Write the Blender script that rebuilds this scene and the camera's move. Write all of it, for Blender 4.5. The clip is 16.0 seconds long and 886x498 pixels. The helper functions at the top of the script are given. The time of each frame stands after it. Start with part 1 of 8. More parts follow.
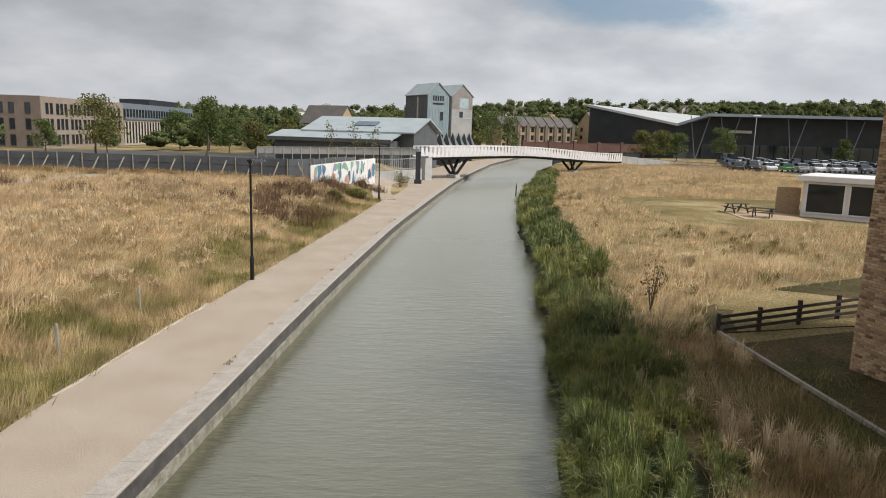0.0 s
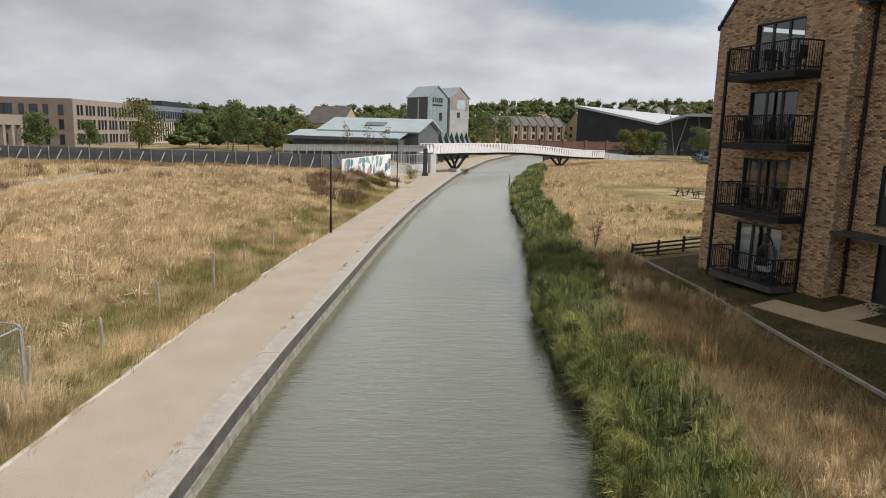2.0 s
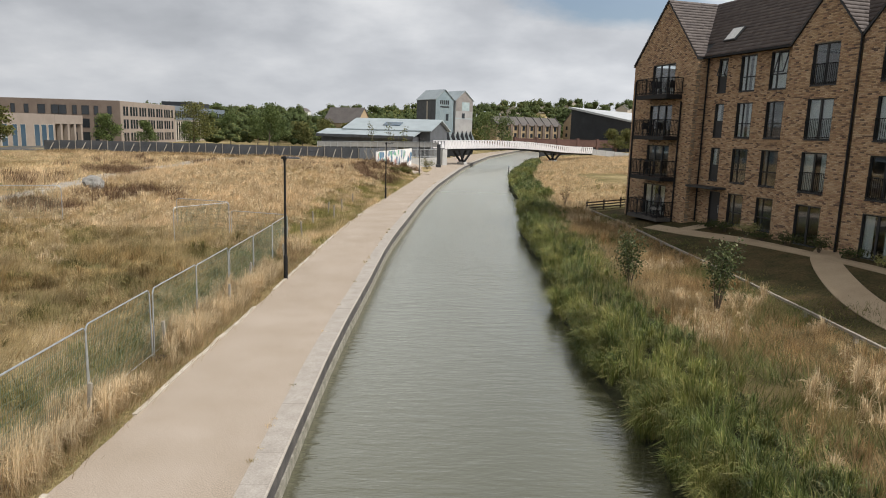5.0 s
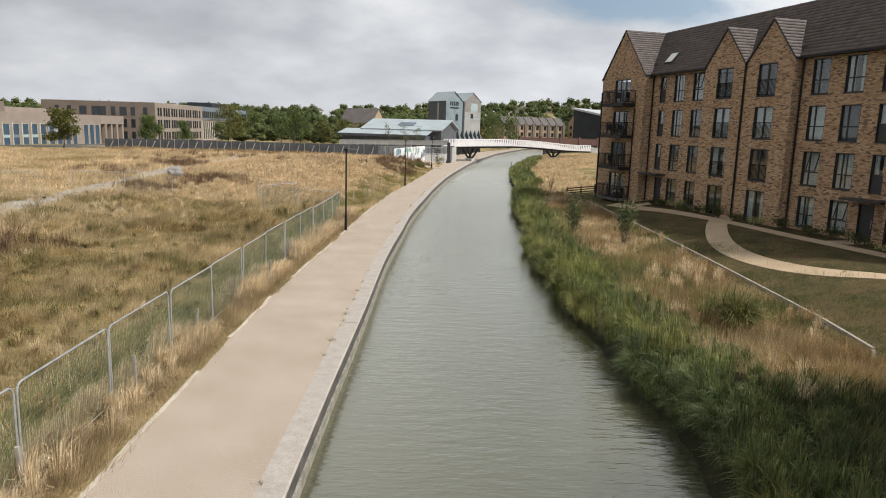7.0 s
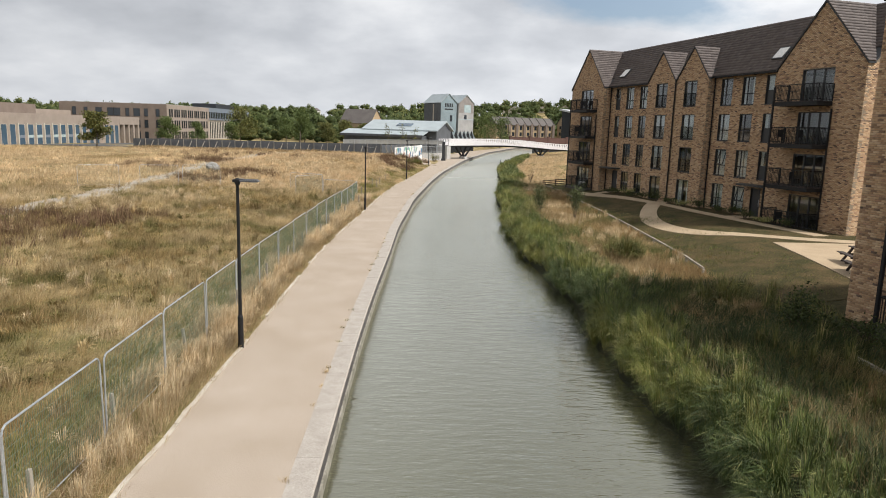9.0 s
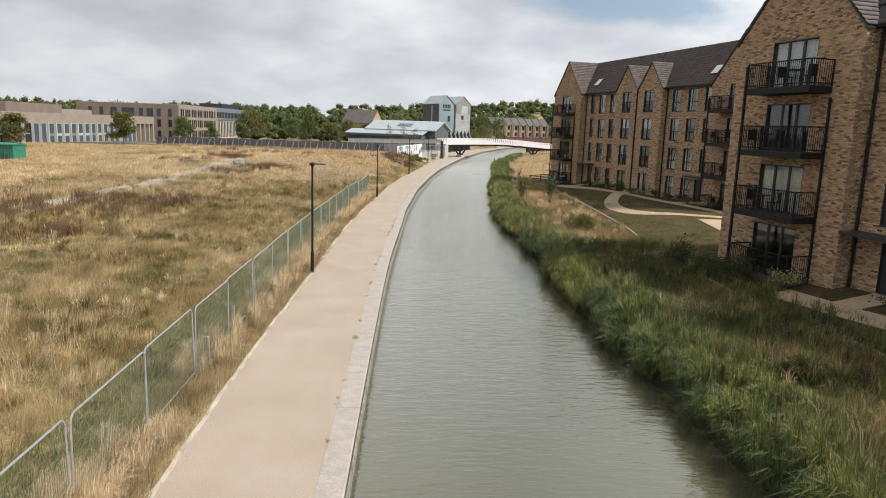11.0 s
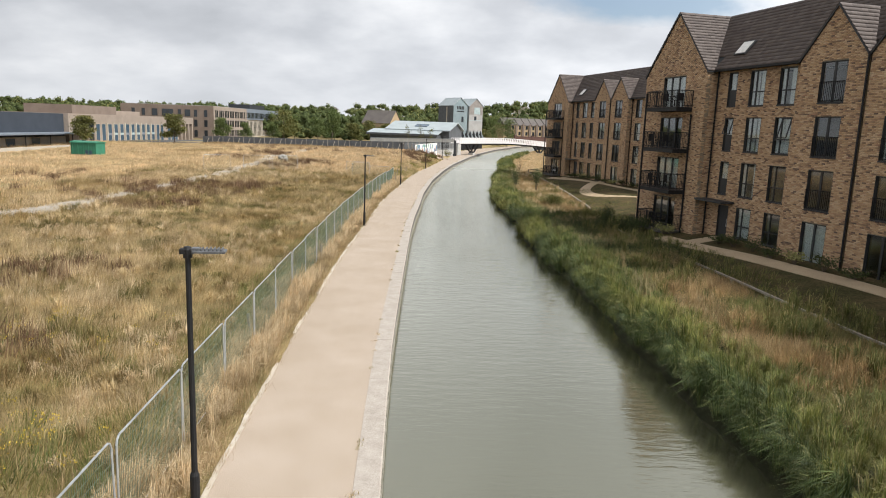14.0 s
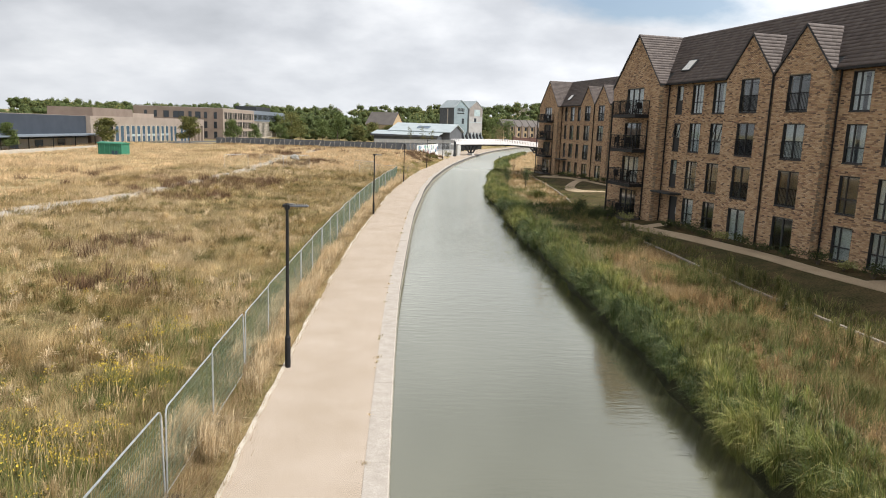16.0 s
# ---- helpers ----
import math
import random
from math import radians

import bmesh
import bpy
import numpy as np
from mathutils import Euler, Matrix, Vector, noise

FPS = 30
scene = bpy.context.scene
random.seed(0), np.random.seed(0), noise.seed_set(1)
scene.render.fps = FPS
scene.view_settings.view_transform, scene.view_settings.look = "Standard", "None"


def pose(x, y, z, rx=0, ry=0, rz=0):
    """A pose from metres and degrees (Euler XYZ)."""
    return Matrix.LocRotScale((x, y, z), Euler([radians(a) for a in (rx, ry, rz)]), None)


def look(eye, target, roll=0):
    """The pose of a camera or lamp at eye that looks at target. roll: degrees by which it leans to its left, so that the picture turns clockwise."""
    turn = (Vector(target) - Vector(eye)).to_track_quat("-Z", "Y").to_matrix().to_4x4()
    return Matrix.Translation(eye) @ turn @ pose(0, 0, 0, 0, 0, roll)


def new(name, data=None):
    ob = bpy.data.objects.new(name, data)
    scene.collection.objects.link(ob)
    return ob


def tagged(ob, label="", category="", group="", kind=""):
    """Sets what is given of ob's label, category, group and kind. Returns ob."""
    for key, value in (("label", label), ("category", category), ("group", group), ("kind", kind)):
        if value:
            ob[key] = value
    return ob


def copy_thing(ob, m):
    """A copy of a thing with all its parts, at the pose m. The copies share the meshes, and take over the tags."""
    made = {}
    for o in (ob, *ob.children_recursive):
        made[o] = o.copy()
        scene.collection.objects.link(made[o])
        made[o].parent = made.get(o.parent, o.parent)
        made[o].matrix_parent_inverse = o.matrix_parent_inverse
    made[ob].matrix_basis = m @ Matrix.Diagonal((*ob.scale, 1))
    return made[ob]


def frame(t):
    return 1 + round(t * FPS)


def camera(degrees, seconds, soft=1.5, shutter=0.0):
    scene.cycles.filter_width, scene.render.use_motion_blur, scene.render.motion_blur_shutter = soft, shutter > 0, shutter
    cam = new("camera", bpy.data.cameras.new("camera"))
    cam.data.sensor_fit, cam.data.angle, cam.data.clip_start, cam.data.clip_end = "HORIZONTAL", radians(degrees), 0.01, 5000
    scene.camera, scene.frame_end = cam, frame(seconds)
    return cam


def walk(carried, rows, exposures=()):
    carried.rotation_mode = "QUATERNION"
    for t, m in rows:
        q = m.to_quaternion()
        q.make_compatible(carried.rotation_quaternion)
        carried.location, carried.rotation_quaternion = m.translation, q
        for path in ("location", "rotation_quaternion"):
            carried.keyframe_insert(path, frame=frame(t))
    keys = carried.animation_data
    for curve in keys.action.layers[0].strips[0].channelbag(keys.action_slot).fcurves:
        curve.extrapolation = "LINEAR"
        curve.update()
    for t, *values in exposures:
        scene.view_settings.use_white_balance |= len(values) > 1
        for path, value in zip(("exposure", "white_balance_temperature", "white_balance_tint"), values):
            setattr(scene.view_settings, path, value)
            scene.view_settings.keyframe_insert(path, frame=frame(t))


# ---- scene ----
cam = camera(66.11, 16.0, soft=1.0)
# t, x, y, z, yaw, pitch, roll
PATH = [
    (0, -0.442, -1.140, 6.372, -0.886, -9.760, 1.734),
    (0.5, -0.841, -4.583, 6.439, -1.071, -9.752, 1.853),
    (1, -1.215, -8.110, 6.441, -1.169, -9.774, 1.796),
    (1.5, -1.544, -11.606, 6.426, -1.300, -9.799, 1.748),
    (2, -2.029, -15.097, 6.442, -1.418, -9.843, 1.651),
    (2.5, -2.625, -18.511, 6.521, -1.602, -9.832, 1.616),
    (3, -3.154, -21.694, 6.542, -1.754, -9.797, 1.703),
    (3.5, -3.527, -24.811, 6.454, -1.800, -9.817, 1.714),
    (4, -3.796, -28.073, 6.336, -1.900, -9.834, 1.701),
    (6.5, -4.287, -45.544, 6.217, -0.468, -9.932, 1.759),
    (7, -4.285, -49.012, 6.347, -0.547, -9.968, 1.721),
    (7.5, -4.421, -52.448, 6.467, -0.718, -10.015, 1.679),
    (8, -4.437, -55.722, 6.514, -0.812, -9.996, 1.672),
    (8.5, -4.457, -58.875, 6.550, -0.892, -9.948, 1.656),
    (9, -4.526, -61.803, 6.610, -1.006, -10.008, 1.746),
    (11.5, -4.839, -75.921, 6.794, -1.241, -10.060, 1.953),
    (12, -4.851, -78.907, 6.866, -1.191, -10.098, 1.987),
    (12.5, -4.823, -81.842, 6.936, -1.178, -10.082, 1.979),
    (13, -4.717, -84.725, 7.021, -1.119, -10.112, 1.943),
    (13.5, -4.563, -87.615, 7.096, -0.004, -10.152, 2.036),
    (14, -4.397, -90.280, 7.152, 0.062, -10.170, 2.035),
    (14.5, -4.218, -92.849, 7.195, 0.154, -10.149, 2.046),
    (15, -4.129, -95.107, 7.243, 0.162, -10.100, 2.089),
    (15.5, -4.085, -97.112, 7.316, 0.167, -10.109, 2.108),
    (16, -3.944, -99.062, 7.395, 0.227, -10.105, 2.065),
]
walk(cam, [(t, pose(x, y, z, 0, 0, yaw) @ pose(0, 0, 0, 90 + pitch, 0, 0) @ pose(0, 0, 0, 0, 0, roll))
           for t, x, y, z, yaw, pitch, roll in PATH], exposures=[(0, -0.05), (4, -0.02), (9, 0.22), (12.5, 0.285), (16, 0.455)])

# ---------------------------------------------------------------- light
SUN_AZ, SUN_EL = radians(114), radians(50)   # azimuth from +y towards +x
sun_way = Vector((math.sin(SUN_AZ) * math.cos(SUN_EL), math.cos(SUN_AZ) * math.cos(SUN_EL), math.sin(SUN_EL)))
sun = new("sun", bpy.data.lights.new("sun", "SUN"))
sun.data.energy, sun.data.angle, sun.data.color = 4.15, radians(7), (1.0, 0.972, 0.93)
sun.matrix_world = look(sun_way * 100, (0, 0, 0))

world = bpy.data.worlds.new("sky")
scene.world = world
world.use_nodes = True
wn, wl = world.node_tree.nodes, world.node_tree.links
wn.clear()


def sky_nodes():
    """Broken cloud over a pale blue sky: flat cloud sheet seen in perspective."""
    out = wn.new("ShaderNodeOutputWorld")
    bg = wn.new("ShaderNodeBackground")
    sky = wn.new("ShaderNodeTexSky")
    sky.sky_type, sky.sun_disc = "NISHITA", False
    sky.sun_elevation, sky.sun_rotation = SUN_EL, SUN_AZ
    sky.air_density, sky.dust_density = 1.0, 1.5
    gain = wn.new("ShaderNodeMixRGB")
    gain.blend_type, gain.inputs[0].default_value = "MULTIPLY", 1.0
    gain.inputs[2].default_value = (0.12, 0.12, 0.12, 1)
    wl.new(sky.outputs[0], gain.inputs[1])
    tc = wn.new("ShaderNodeTexCoord")
    sep = wn.new("ShaderNodeSeparateXYZ")
    wl.new(tc.outputs["Generated"], sep.inputs[0])

    def math_node(op, a, b=None):
        n = wn.new("ShaderNodeMath")
        n.operation = op
        for i, v in enumerate((a, b)):
            if v is None:
                continue
            if isinstance(v, (int, float)):
                n.inputs[i].default_value = v
            else:
                wl.new(v, n.inputs[i])
        return n.outputs[0]
    up = math_node("ADD", math_node("MAXIMUM", sep.outputs[2], 0.0), 0.33)
    px, py = math_node("DIVIDE", sep.outputs[0], up), math_node("DIVIDE", sep.outputs[1], up)
    comb = wn.new("ShaderNodeCombineXYZ")
    wl.new(px, comb.inputs[0]), wl.new(py, comb.inputs[1])

    def noise_node(scale, detail, rough, shift):
        mp = wn.new("ShaderNodeMapping")
        mp.inputs["Location"].default_value = shift
        wl.new(comb.outputs[0], mp.inputs[0])
        n = wn.new("ShaderNodeTexNoise")
        n.inputs["Scale"].default_value, n.inputs["Detail"].default_value, n.inputs["Roughness"].default_value = scale, detail, rough
        wl.new(mp.outputs[0], n.inputs[0])
        return n.outputs[0]

    def ramp(fac, stops):
        r = wn.new("ShaderNodeValToRGB")
        e = r.color_ramp.elements
        while len(e) < len(stops):
            e.new(0.5)
        for el, (p, c) in zip(e, stops):
            el.position, el.color = p, (*c, 1)
        wl.new(fac, r.inputs[0])
        return r.outputs[0]
    shade = ramp(noise_node(1.9, 8, 0.52, CLOUD_AT), [(0.30, (0.44, 0.465, 0.505)), (0.45, (0.58, 0.605, 0.65)), (0.57, (0.75, 0.772, 0.81)), (0.70, (0.97, 0.98, 1.0))])
    gx, gy = math_node("MULTIPLY", math_node("SUBTRACT", px, 0.54), 1.3), math_node("MULTIPLY", math_node("SUBTRACT", py, 1.88), 3.6)
    gap = math_node("SQRT", math_node("ADD", math_node("MULTIPLY", gx, gx), math_node("MULTIPLY", gy, gy)))
    rough_gap = math_node("ADD", gap, math_node("MULTIPLY", math_node("SUBTRACT", noise_node(3.0, 6, 0.6, COVER_AT), 0.5), 1.0))
    low = math_node("MULTIPLY", math_node("POWER", math_node("SUBTRACT", 1.0, math_node("MAXIMUM", sep.outputs[2], 0.0)), 8.0), 0.6)
    haze = wn.new("ShaderNodeMixRGB")
    haze.inputs[2].default_value = (0.83, 0.855, 0.895, 1)
    wl.new(low, haze.inputs[0]), wl.new(shade, haze.inputs[1])
    cover = ramp(rough_gap, [(0.18, (0.15, 0.15, 0.15)), (0.55, (1, 1, 1))])
    mix = wn.new("ShaderNodeMixRGB")
    wl.new(cover, mix.inputs[0]), wl.new(gain.outputs[0], mix.inputs[1]), wl.new(haze.outputs[0], mix.inputs[2])
    # the cloud sheet is brighter on the sun's side
    side = math_node("ADD", math_node("MULTIPLY", sep.outputs[0], math.sin(SUN_AZ)), math_node("MULTIPLY", sep.outputs[1], math.cos(SUN_AZ)))
    wl.new(math_node("MULTIPLY_ADD", side, 0.24), bg.inputs[1])
    bg.inputs[1].links[0].from_node.inputs[2].default_value = 0.925
    wl.new(mix.outputs[0], bg.inputs[0])
    wl.new(bg.outputs[0], out.inputs[0])


CLOUD_AT, COVER_AT = (3.1, 1.7, 0.0), (8.3, 2.2, 0.0)
sky_nodes()

# ---------------------------------------------------------------- materials


def material(name, colour, rough=0.8, metal=0.0, second=None, scale=2.0, fine=40.0, amount=0.25, bump=0.3, island=0.0, bump_dist=0.01, spec=0.5, third=None, third_scale=0.2, third_band=(0.5, 0.62)):
    """A surface with broad stains (second), fine grain, and optional big patches (third); sizes per metre."""
    m = bpy.data.materials.new(name)
    m.use_nodes = True
    n, l = m.node_tree.nodes, m.node_tree.links
    p = n["Principled BSDF"]
    p.inputs["Roughness"].default_value, p.inputs["Metallic"].default_value = rough, metal
    p.inputs["Specular IOR Level"].default_value = spec
    tc = n.new("ShaderNodeNewGeometry")
    pos = tc.outputs["Position"]

    def noise_tex(s, d=4.0, r=0.6):
        t = n.new("ShaderNodeTexNoise")
        t.inputs["Scale"].default_value, t.inputs["Detail"].default_value, t.inputs["Roughness"].default_value = s, d, r
        l.new(pos, t.inputs["Vector"])
        return t.outputs[0]

    def mixed(fac, a, b, mode="MIX"):
        x = n.new("ShaderNodeMixRGB")
        x.blend_type = mode
        for i, v in enumerate((fac, a, b)):
            if isinstance(v, float):
                x.inputs[i].default_value = v
            elif isinstance(v, tuple):
                x.inputs[i].default_value = (*v, 1)
            else:
                l.new(v, x.inputs[i])
        return x.outputs[0]

    def band(v, a, b):
        x = n.new("ShaderNodeMapRange")
        x.inputs[1].default_value, x.inputs[2].default_value = a, b
        l.new(v, x.inputs[0])
        return x.outputs[0]
    second = second or tuple(c * 0.7 for c in colour)
    col = mixed(band(noise_tex(scale), 0.38, 0.66), colour, second)
    if third:
        col = mixed(band(noise_tex(third_scale, 5.0, 0.6), *third_band), col, third)
    grain = noise_tex(fine, 3.0)
    g = mixed(band(grain, 0.25, 0.75), (1 - amount,) * 3, (1 + amount,) * 3)
    col = mixed(1.0, col, g, "MULTIPLY")
    if island:
        hsv = n.new("ShaderNodeHueSaturation")
        l.new(col, hsv.inputs["Color"])
        l.new(band_out(n, l, tc.outputs["Random Per Island"], 1 - island, 1 + island), hsv.inputs["Value"])
        col = hsv.outputs[0]
    l.new(col, p.inputs["Base Color"])
    if bump:
        b = n.new("ShaderNodeBump")
        b.inputs["Strength"].default_value, b.inputs["Distance"].default_value = bump, bump_dist
        l.new(grain, b.inputs["Height"])
        l.new(b.outputs[0], p.inputs["Normal"])
    return m


def band_out(n, l, v, lo, hi):
    x = n.new("ShaderNodeMapRange")
    x.inputs[3].default_value, x.inputs[4].default_value = lo, hi
    l.new(v, x.inputs[0])
    return x.outputs[0]


def palette(name, stops, rough=0.85, source="island", fine=30.0, amount=0.2, bump=0.3, patch=None, patch_scale=0.15, trans=0.0, patch_band=(0.45, 0.6), patch2=None, patch2_scale=0.5, patch2_band=(0.5, 0.6), mottle=()):
    """A surface whose pieces each take one of several colours; optional broad patches of another set."""
    m = bpy.data.materials.new(name)
    m.use_nodes = True
    n, l = m.node_tree.nodes, m.node_tree.links
    p = n["Principled BSDF"]
    p.inputs["Roughness"].default_value = rough
    p.inputs["Specular IOR Level"].default_value = 0.3
    geo = n.new("ShaderNodeNewGeometry")
    rnd = geo.outputs["Random Per Island"]
    if source == "object":
        rnd = n.new("ShaderNodeObjectInfo").outputs["Random"]

    def ramp(st):
        r = n.new("ShaderNodeValToRGB")
        r.color_ramp.interpolation = "LINEAR"
        e = r.color_ramp.elements
        while len(e) < len(st):
            e.new(0.5)
        for el, (q, c) in zip(e, st):
            el.position, el.color = q, (*c, 1)
        l.new(rnd, r.inputs[0])
        return r.outputs[0]

    def noise_tex(s, d=4.0):
        t = n.new("ShaderNodeTexNoise")
        t.inputs["Scale"].default_value, t.inputs["Detail"].default_value = s, d
        l.new(geo.outputs["Position"], t.inputs["Vector"])
        return t.outputs[0]
    col = ramp(stops)
    for stops_p, scale_p, band_p in ((patch, patch_scale, patch_band), (patch2, patch2_scale, patch2_band)):
        if not stops_p:
            continue
        mr = n.new("ShaderNodeMapRange")
        mr.inputs[1].default_value, mr.inputs[2].default_value = band_p
        l.new(noise_tex(scale_p, 6.0), mr.inputs[0])
        mx = n.new("ShaderNodeMixRGB")
        l.new(mr.outputs[0], mx.inputs[0]), l.new(col, mx.inputs[1]), l.new(ramp(stops_p), mx.inputs[2])
        col = mx.outputs[0]
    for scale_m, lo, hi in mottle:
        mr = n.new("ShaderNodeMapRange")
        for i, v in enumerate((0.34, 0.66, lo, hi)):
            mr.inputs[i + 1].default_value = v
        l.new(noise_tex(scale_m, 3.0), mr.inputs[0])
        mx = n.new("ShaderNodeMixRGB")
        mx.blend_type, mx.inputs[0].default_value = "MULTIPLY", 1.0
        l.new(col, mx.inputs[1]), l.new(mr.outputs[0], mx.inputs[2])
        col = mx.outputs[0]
    grain = noise_tex(fine)
    g = band_out(n, l, grain, 1 - amount, 1 + amount)
    mx = n.new("ShaderNodeMixRGB")
    mx.blend_type, mx.inputs[0].default_value = "MULTIPLY", 1.0
    l.new(col, mx.inputs[1]), l.new(g, mx.inputs[2])
    l.new(mx.outputs[0], p.inputs["Base Color"])
    if bump:
        b = n.new("ShaderNodeBump")
        b.inputs["Strength"].default_value, b.inputs["Distance"].default_value = bump, 0.006
        l.new(grain, b.inputs["Height"])
        l.new(b.outputs[0], p.inputs["Normal"])
    if trans:
        t = n.new("ShaderNodeBsdfTranslucent")
        l.new(mx.outputs[0], t.inputs[0])
        s = n.new("ShaderNodeMixShader")
        s.inputs[0].default_value = trans
        l.new(p.outputs[0], s.inputs[1]), l.new(t.outputs[0], s.inputs[2])
        l.new(s.outputs[0], n["Material Output"].inputs[0])
    return m


def glass_material(name, tint=(0.88, 0.92, 0.92), rough=0.02):
    m = bpy.data.materials.new(name)
    m.use_nodes = True
    n, l = m.node_tree.nodes, m.node_tree.links
    n.remove(n["Principled BSDF"])
    t, g, f, s = n.new("ShaderNodeBsdfTransparent"), n.new("ShaderNodeBsdfGlossy"), n.new("ShaderNodeLayerWeight"), n.new("ShaderNodeMixShader")
    t.inputs[0].default_value, g.inputs["Roughness"].default_value, f.inputs[0].default_value = (*tint, 1), rough, 0.5
    p = n.new("ShaderNodeMath")
    p.operation, p.inputs[1].default_value = "POWER", 3.0
    q = n.new("ShaderNodeMath")
    q.operation, q.inputs[1].default_value, q.inputs[2].default_value = "MULTIPLY_ADD", 0.75, 0.07
    l.new(f.outputs["Facing"], p.inputs[0]), l.new(p.outputs[0], q.inputs[0])
    l.new(q.outputs[0], s.inputs[0]), l.new(t.outputs[0], s.inputs[1]), l.new(g.outputs[0], s.inputs[2])
    l.new(s.outputs[0], n["Material Output"].inputs[0])
    return m


def water_material():
    """Silty olive water: dull below, mirror above, with fine cross ripples that die away towards the start of the reach."""
    m = bpy.data.materials.new("canal_water")
    m.use_nodes = True
    n, l = m.node_tree.nodes, m.node_tree.links
    n.remove(n["Principled BSDF"])
    body, mirror, mix = n.new("ShaderNodeBsdfDiffuse"), n.new("ShaderNodeBsdfGlossy"), n.new("ShaderNodeMixShader")
    mirror.inputs["Color"].default_value = (0.99, 0.985, 0.895, 1)
    l.new(body.outputs[0], mix.inputs[1]), l.new(mirror.outputs[0], mix.inputs[2]), l.new(mix.outputs[0], n["Material Output"].inputs[0])
    g = n.new("ShaderNodeNewGeometry")

    def waves(scale, stretch, detail, turn):
        mp = n.new("ShaderNodeMapping")
        mp.inputs["Scale"].default_value, mp.inputs["Rotation"].default_value = stretch, (0, 0, radians(turn))
        l.new(g.outputs["Position"], mp.inputs[0])
        t = n.new("ShaderNodeTexNoise")
        t.inputs["Scale"].default_value, t.inputs["Detail"].default_value, t.inputs["Roughness"].default_value = scale, detail, 0.55
        l.new(mp.outputs[0], t.inputs["Vector"])
        return t.outputs[0]

    def op(kind, a, b, c=None):
        q = n.new("ShaderNodeMath")
        q.operation = kind
        for i, v in enumerate((a, b, c)):
            if isinstance(v, (int, float)):
                q.inputs[i].default_value = v
            elif v is not None:
                l.new(v, q.inputs[i])
        return q.outputs[0]
    silt = n.new("ShaderNodeMixRGB")
    silt.inputs[1].default_value, silt.inputs[2].default_value = (0.066, 0.064, 0.036, 1), (0.085, 0.083, 0.050, 1)
    l.new(waves(0.16, (1, 0.5, 1), 3.0, 0), silt.inputs[0])
    l.new(silt.outputs[0], body.inputs["Color"])
    a, b, c = waves(2.2, (0.5, 1.5, 1), 3.0, -9), waves(9.0, (0.3, 1.4, 1), 2.0, 12), waves(0.2, (1, 0.6, 1), 3.0, 0)
    height = op("MULTIPLY", op("MULTIPLY_ADD", b, 0.3, a), band_out(n, l, c, 0.2, 1.3))
    sep = n.new("ShaderNodeSeparateXYZ")
    l.new(g.outputs["Position"], sep.inputs[0])
    calm = n.new("ShaderNodeMapRange")
    for i, v in enumerate((-78.0, -50.0, 0.16, 1.0)):
        calm.inputs[i + 1].default_value = v
    l.new(sep.outputs[1], calm.inputs[0])
    riffle = n.new("ShaderNodeMapRange")
    for i, v in enumerate((-60.0, 60.0, 0.10, 0.30)):
        riffle.inputs[i + 1].default_value = v
    l.new(sep.outputs[1], riffle.inputs[0])
    l.new(riffle.outputs[0], mirror.inputs["Roughness"])
    bp = n.new("ShaderNodeBump")
    bp.inputs["Strength"].default_value, bp.inputs["Distance"].default_value = 0.36, 0.12
    l.new(op("MULTIPLY", height, calm.outputs[0]), bp.inputs["Height"])
    l.new(bp.outputs[0], mirror.inputs["Normal"])
    weight = n.new("ShaderNodeLayerWeight")
    weight.inputs[0].default_value = 0.5
    l.new(bp.outputs[0], weight.inputs["Normal"])
    l.new(op("MULTIPLY_ADD", op("POWER", weight.outputs["Facing"], 2.2), 0.93, 0.04), mix.inputs[0])
    return m


M_EARTH = material("meadow_earth", (0.24, 0.18, 0.085), 0.95, second=(0.14, 0.12, 0.048), scale=0.35, fine=9, amount=0.45, bump=1.0, bump_dist=0.12, third=(0.36, 0.28, 0.15), third_scale=0.09, spec=0.1)
M_PATH = material("bound_gravel", (0.36, 0.296, 0.229), 0.92, second=(0.285, 0.229, 0.177), scale=20, third=(0.39, 0.324, 0.262), third_scale=0.5, third_band=(0.36, 0.72), fine=42, amount=0.6, bump=0.35, spec=0.2)
M_PAVING = material("buff_paving", (0.42, 0.32, 0.21), 0.9, second=(0.36, 0.27, 0.175), scale=0.7, fine=40, amount=0.2, bump=0.4, spec=0.2)
M_COPING = material("coping_concrete", (0.378, 0.338, 0.295), 0.85, second=(0.315, 0.278, 0.238), scale=2.6, fine=30, amount=0.2, third=(0.27, 0.245, 0.205), third_scale=1.7, third_band=(0.62, 0.78), bump=0.4, spec=0.3, island=0.05)
M_FENDER = material("dark_wet_wall", (0.045, 0.04, 0.04), 0.75, second=(0.10, 0.09, 0.082), scale=2.2, fine=25, amount=0.35, bump=0.5)
M_LEDGE = material("stained_ledge", (0.28, 0.26, 0.215), 0.8, second=(0.13, 0.12, 0.09), scale=3.4, fine=20, amount=0.3, bump=0.5)
M_WATER = water_material()
M_MORTAR = material("mortar", (0.26, 0.205, 0.14), 0.95, second=(0.20, 0.155, 0.105), scale=3, fine=60, amount=0.15, bump=0.2)
BRICKS = [(0.0, (0.10, 0.066, 0.050)), (0.10, (0.21, 0.13, 0.080)), (0.26, (0.33, 0.205, 0.115)), (0.5, (0.395, 0.255, 0.144)), (0.72, (0.44, 0.295, 0.17)), (0.9, (0.49, 0.35, 0.216)), (1.0, (0.30, 0.165, 0.10))]
M_BRICK = palette("stock_brick", BRICKS, 0.9, "island", 35, 0.22)
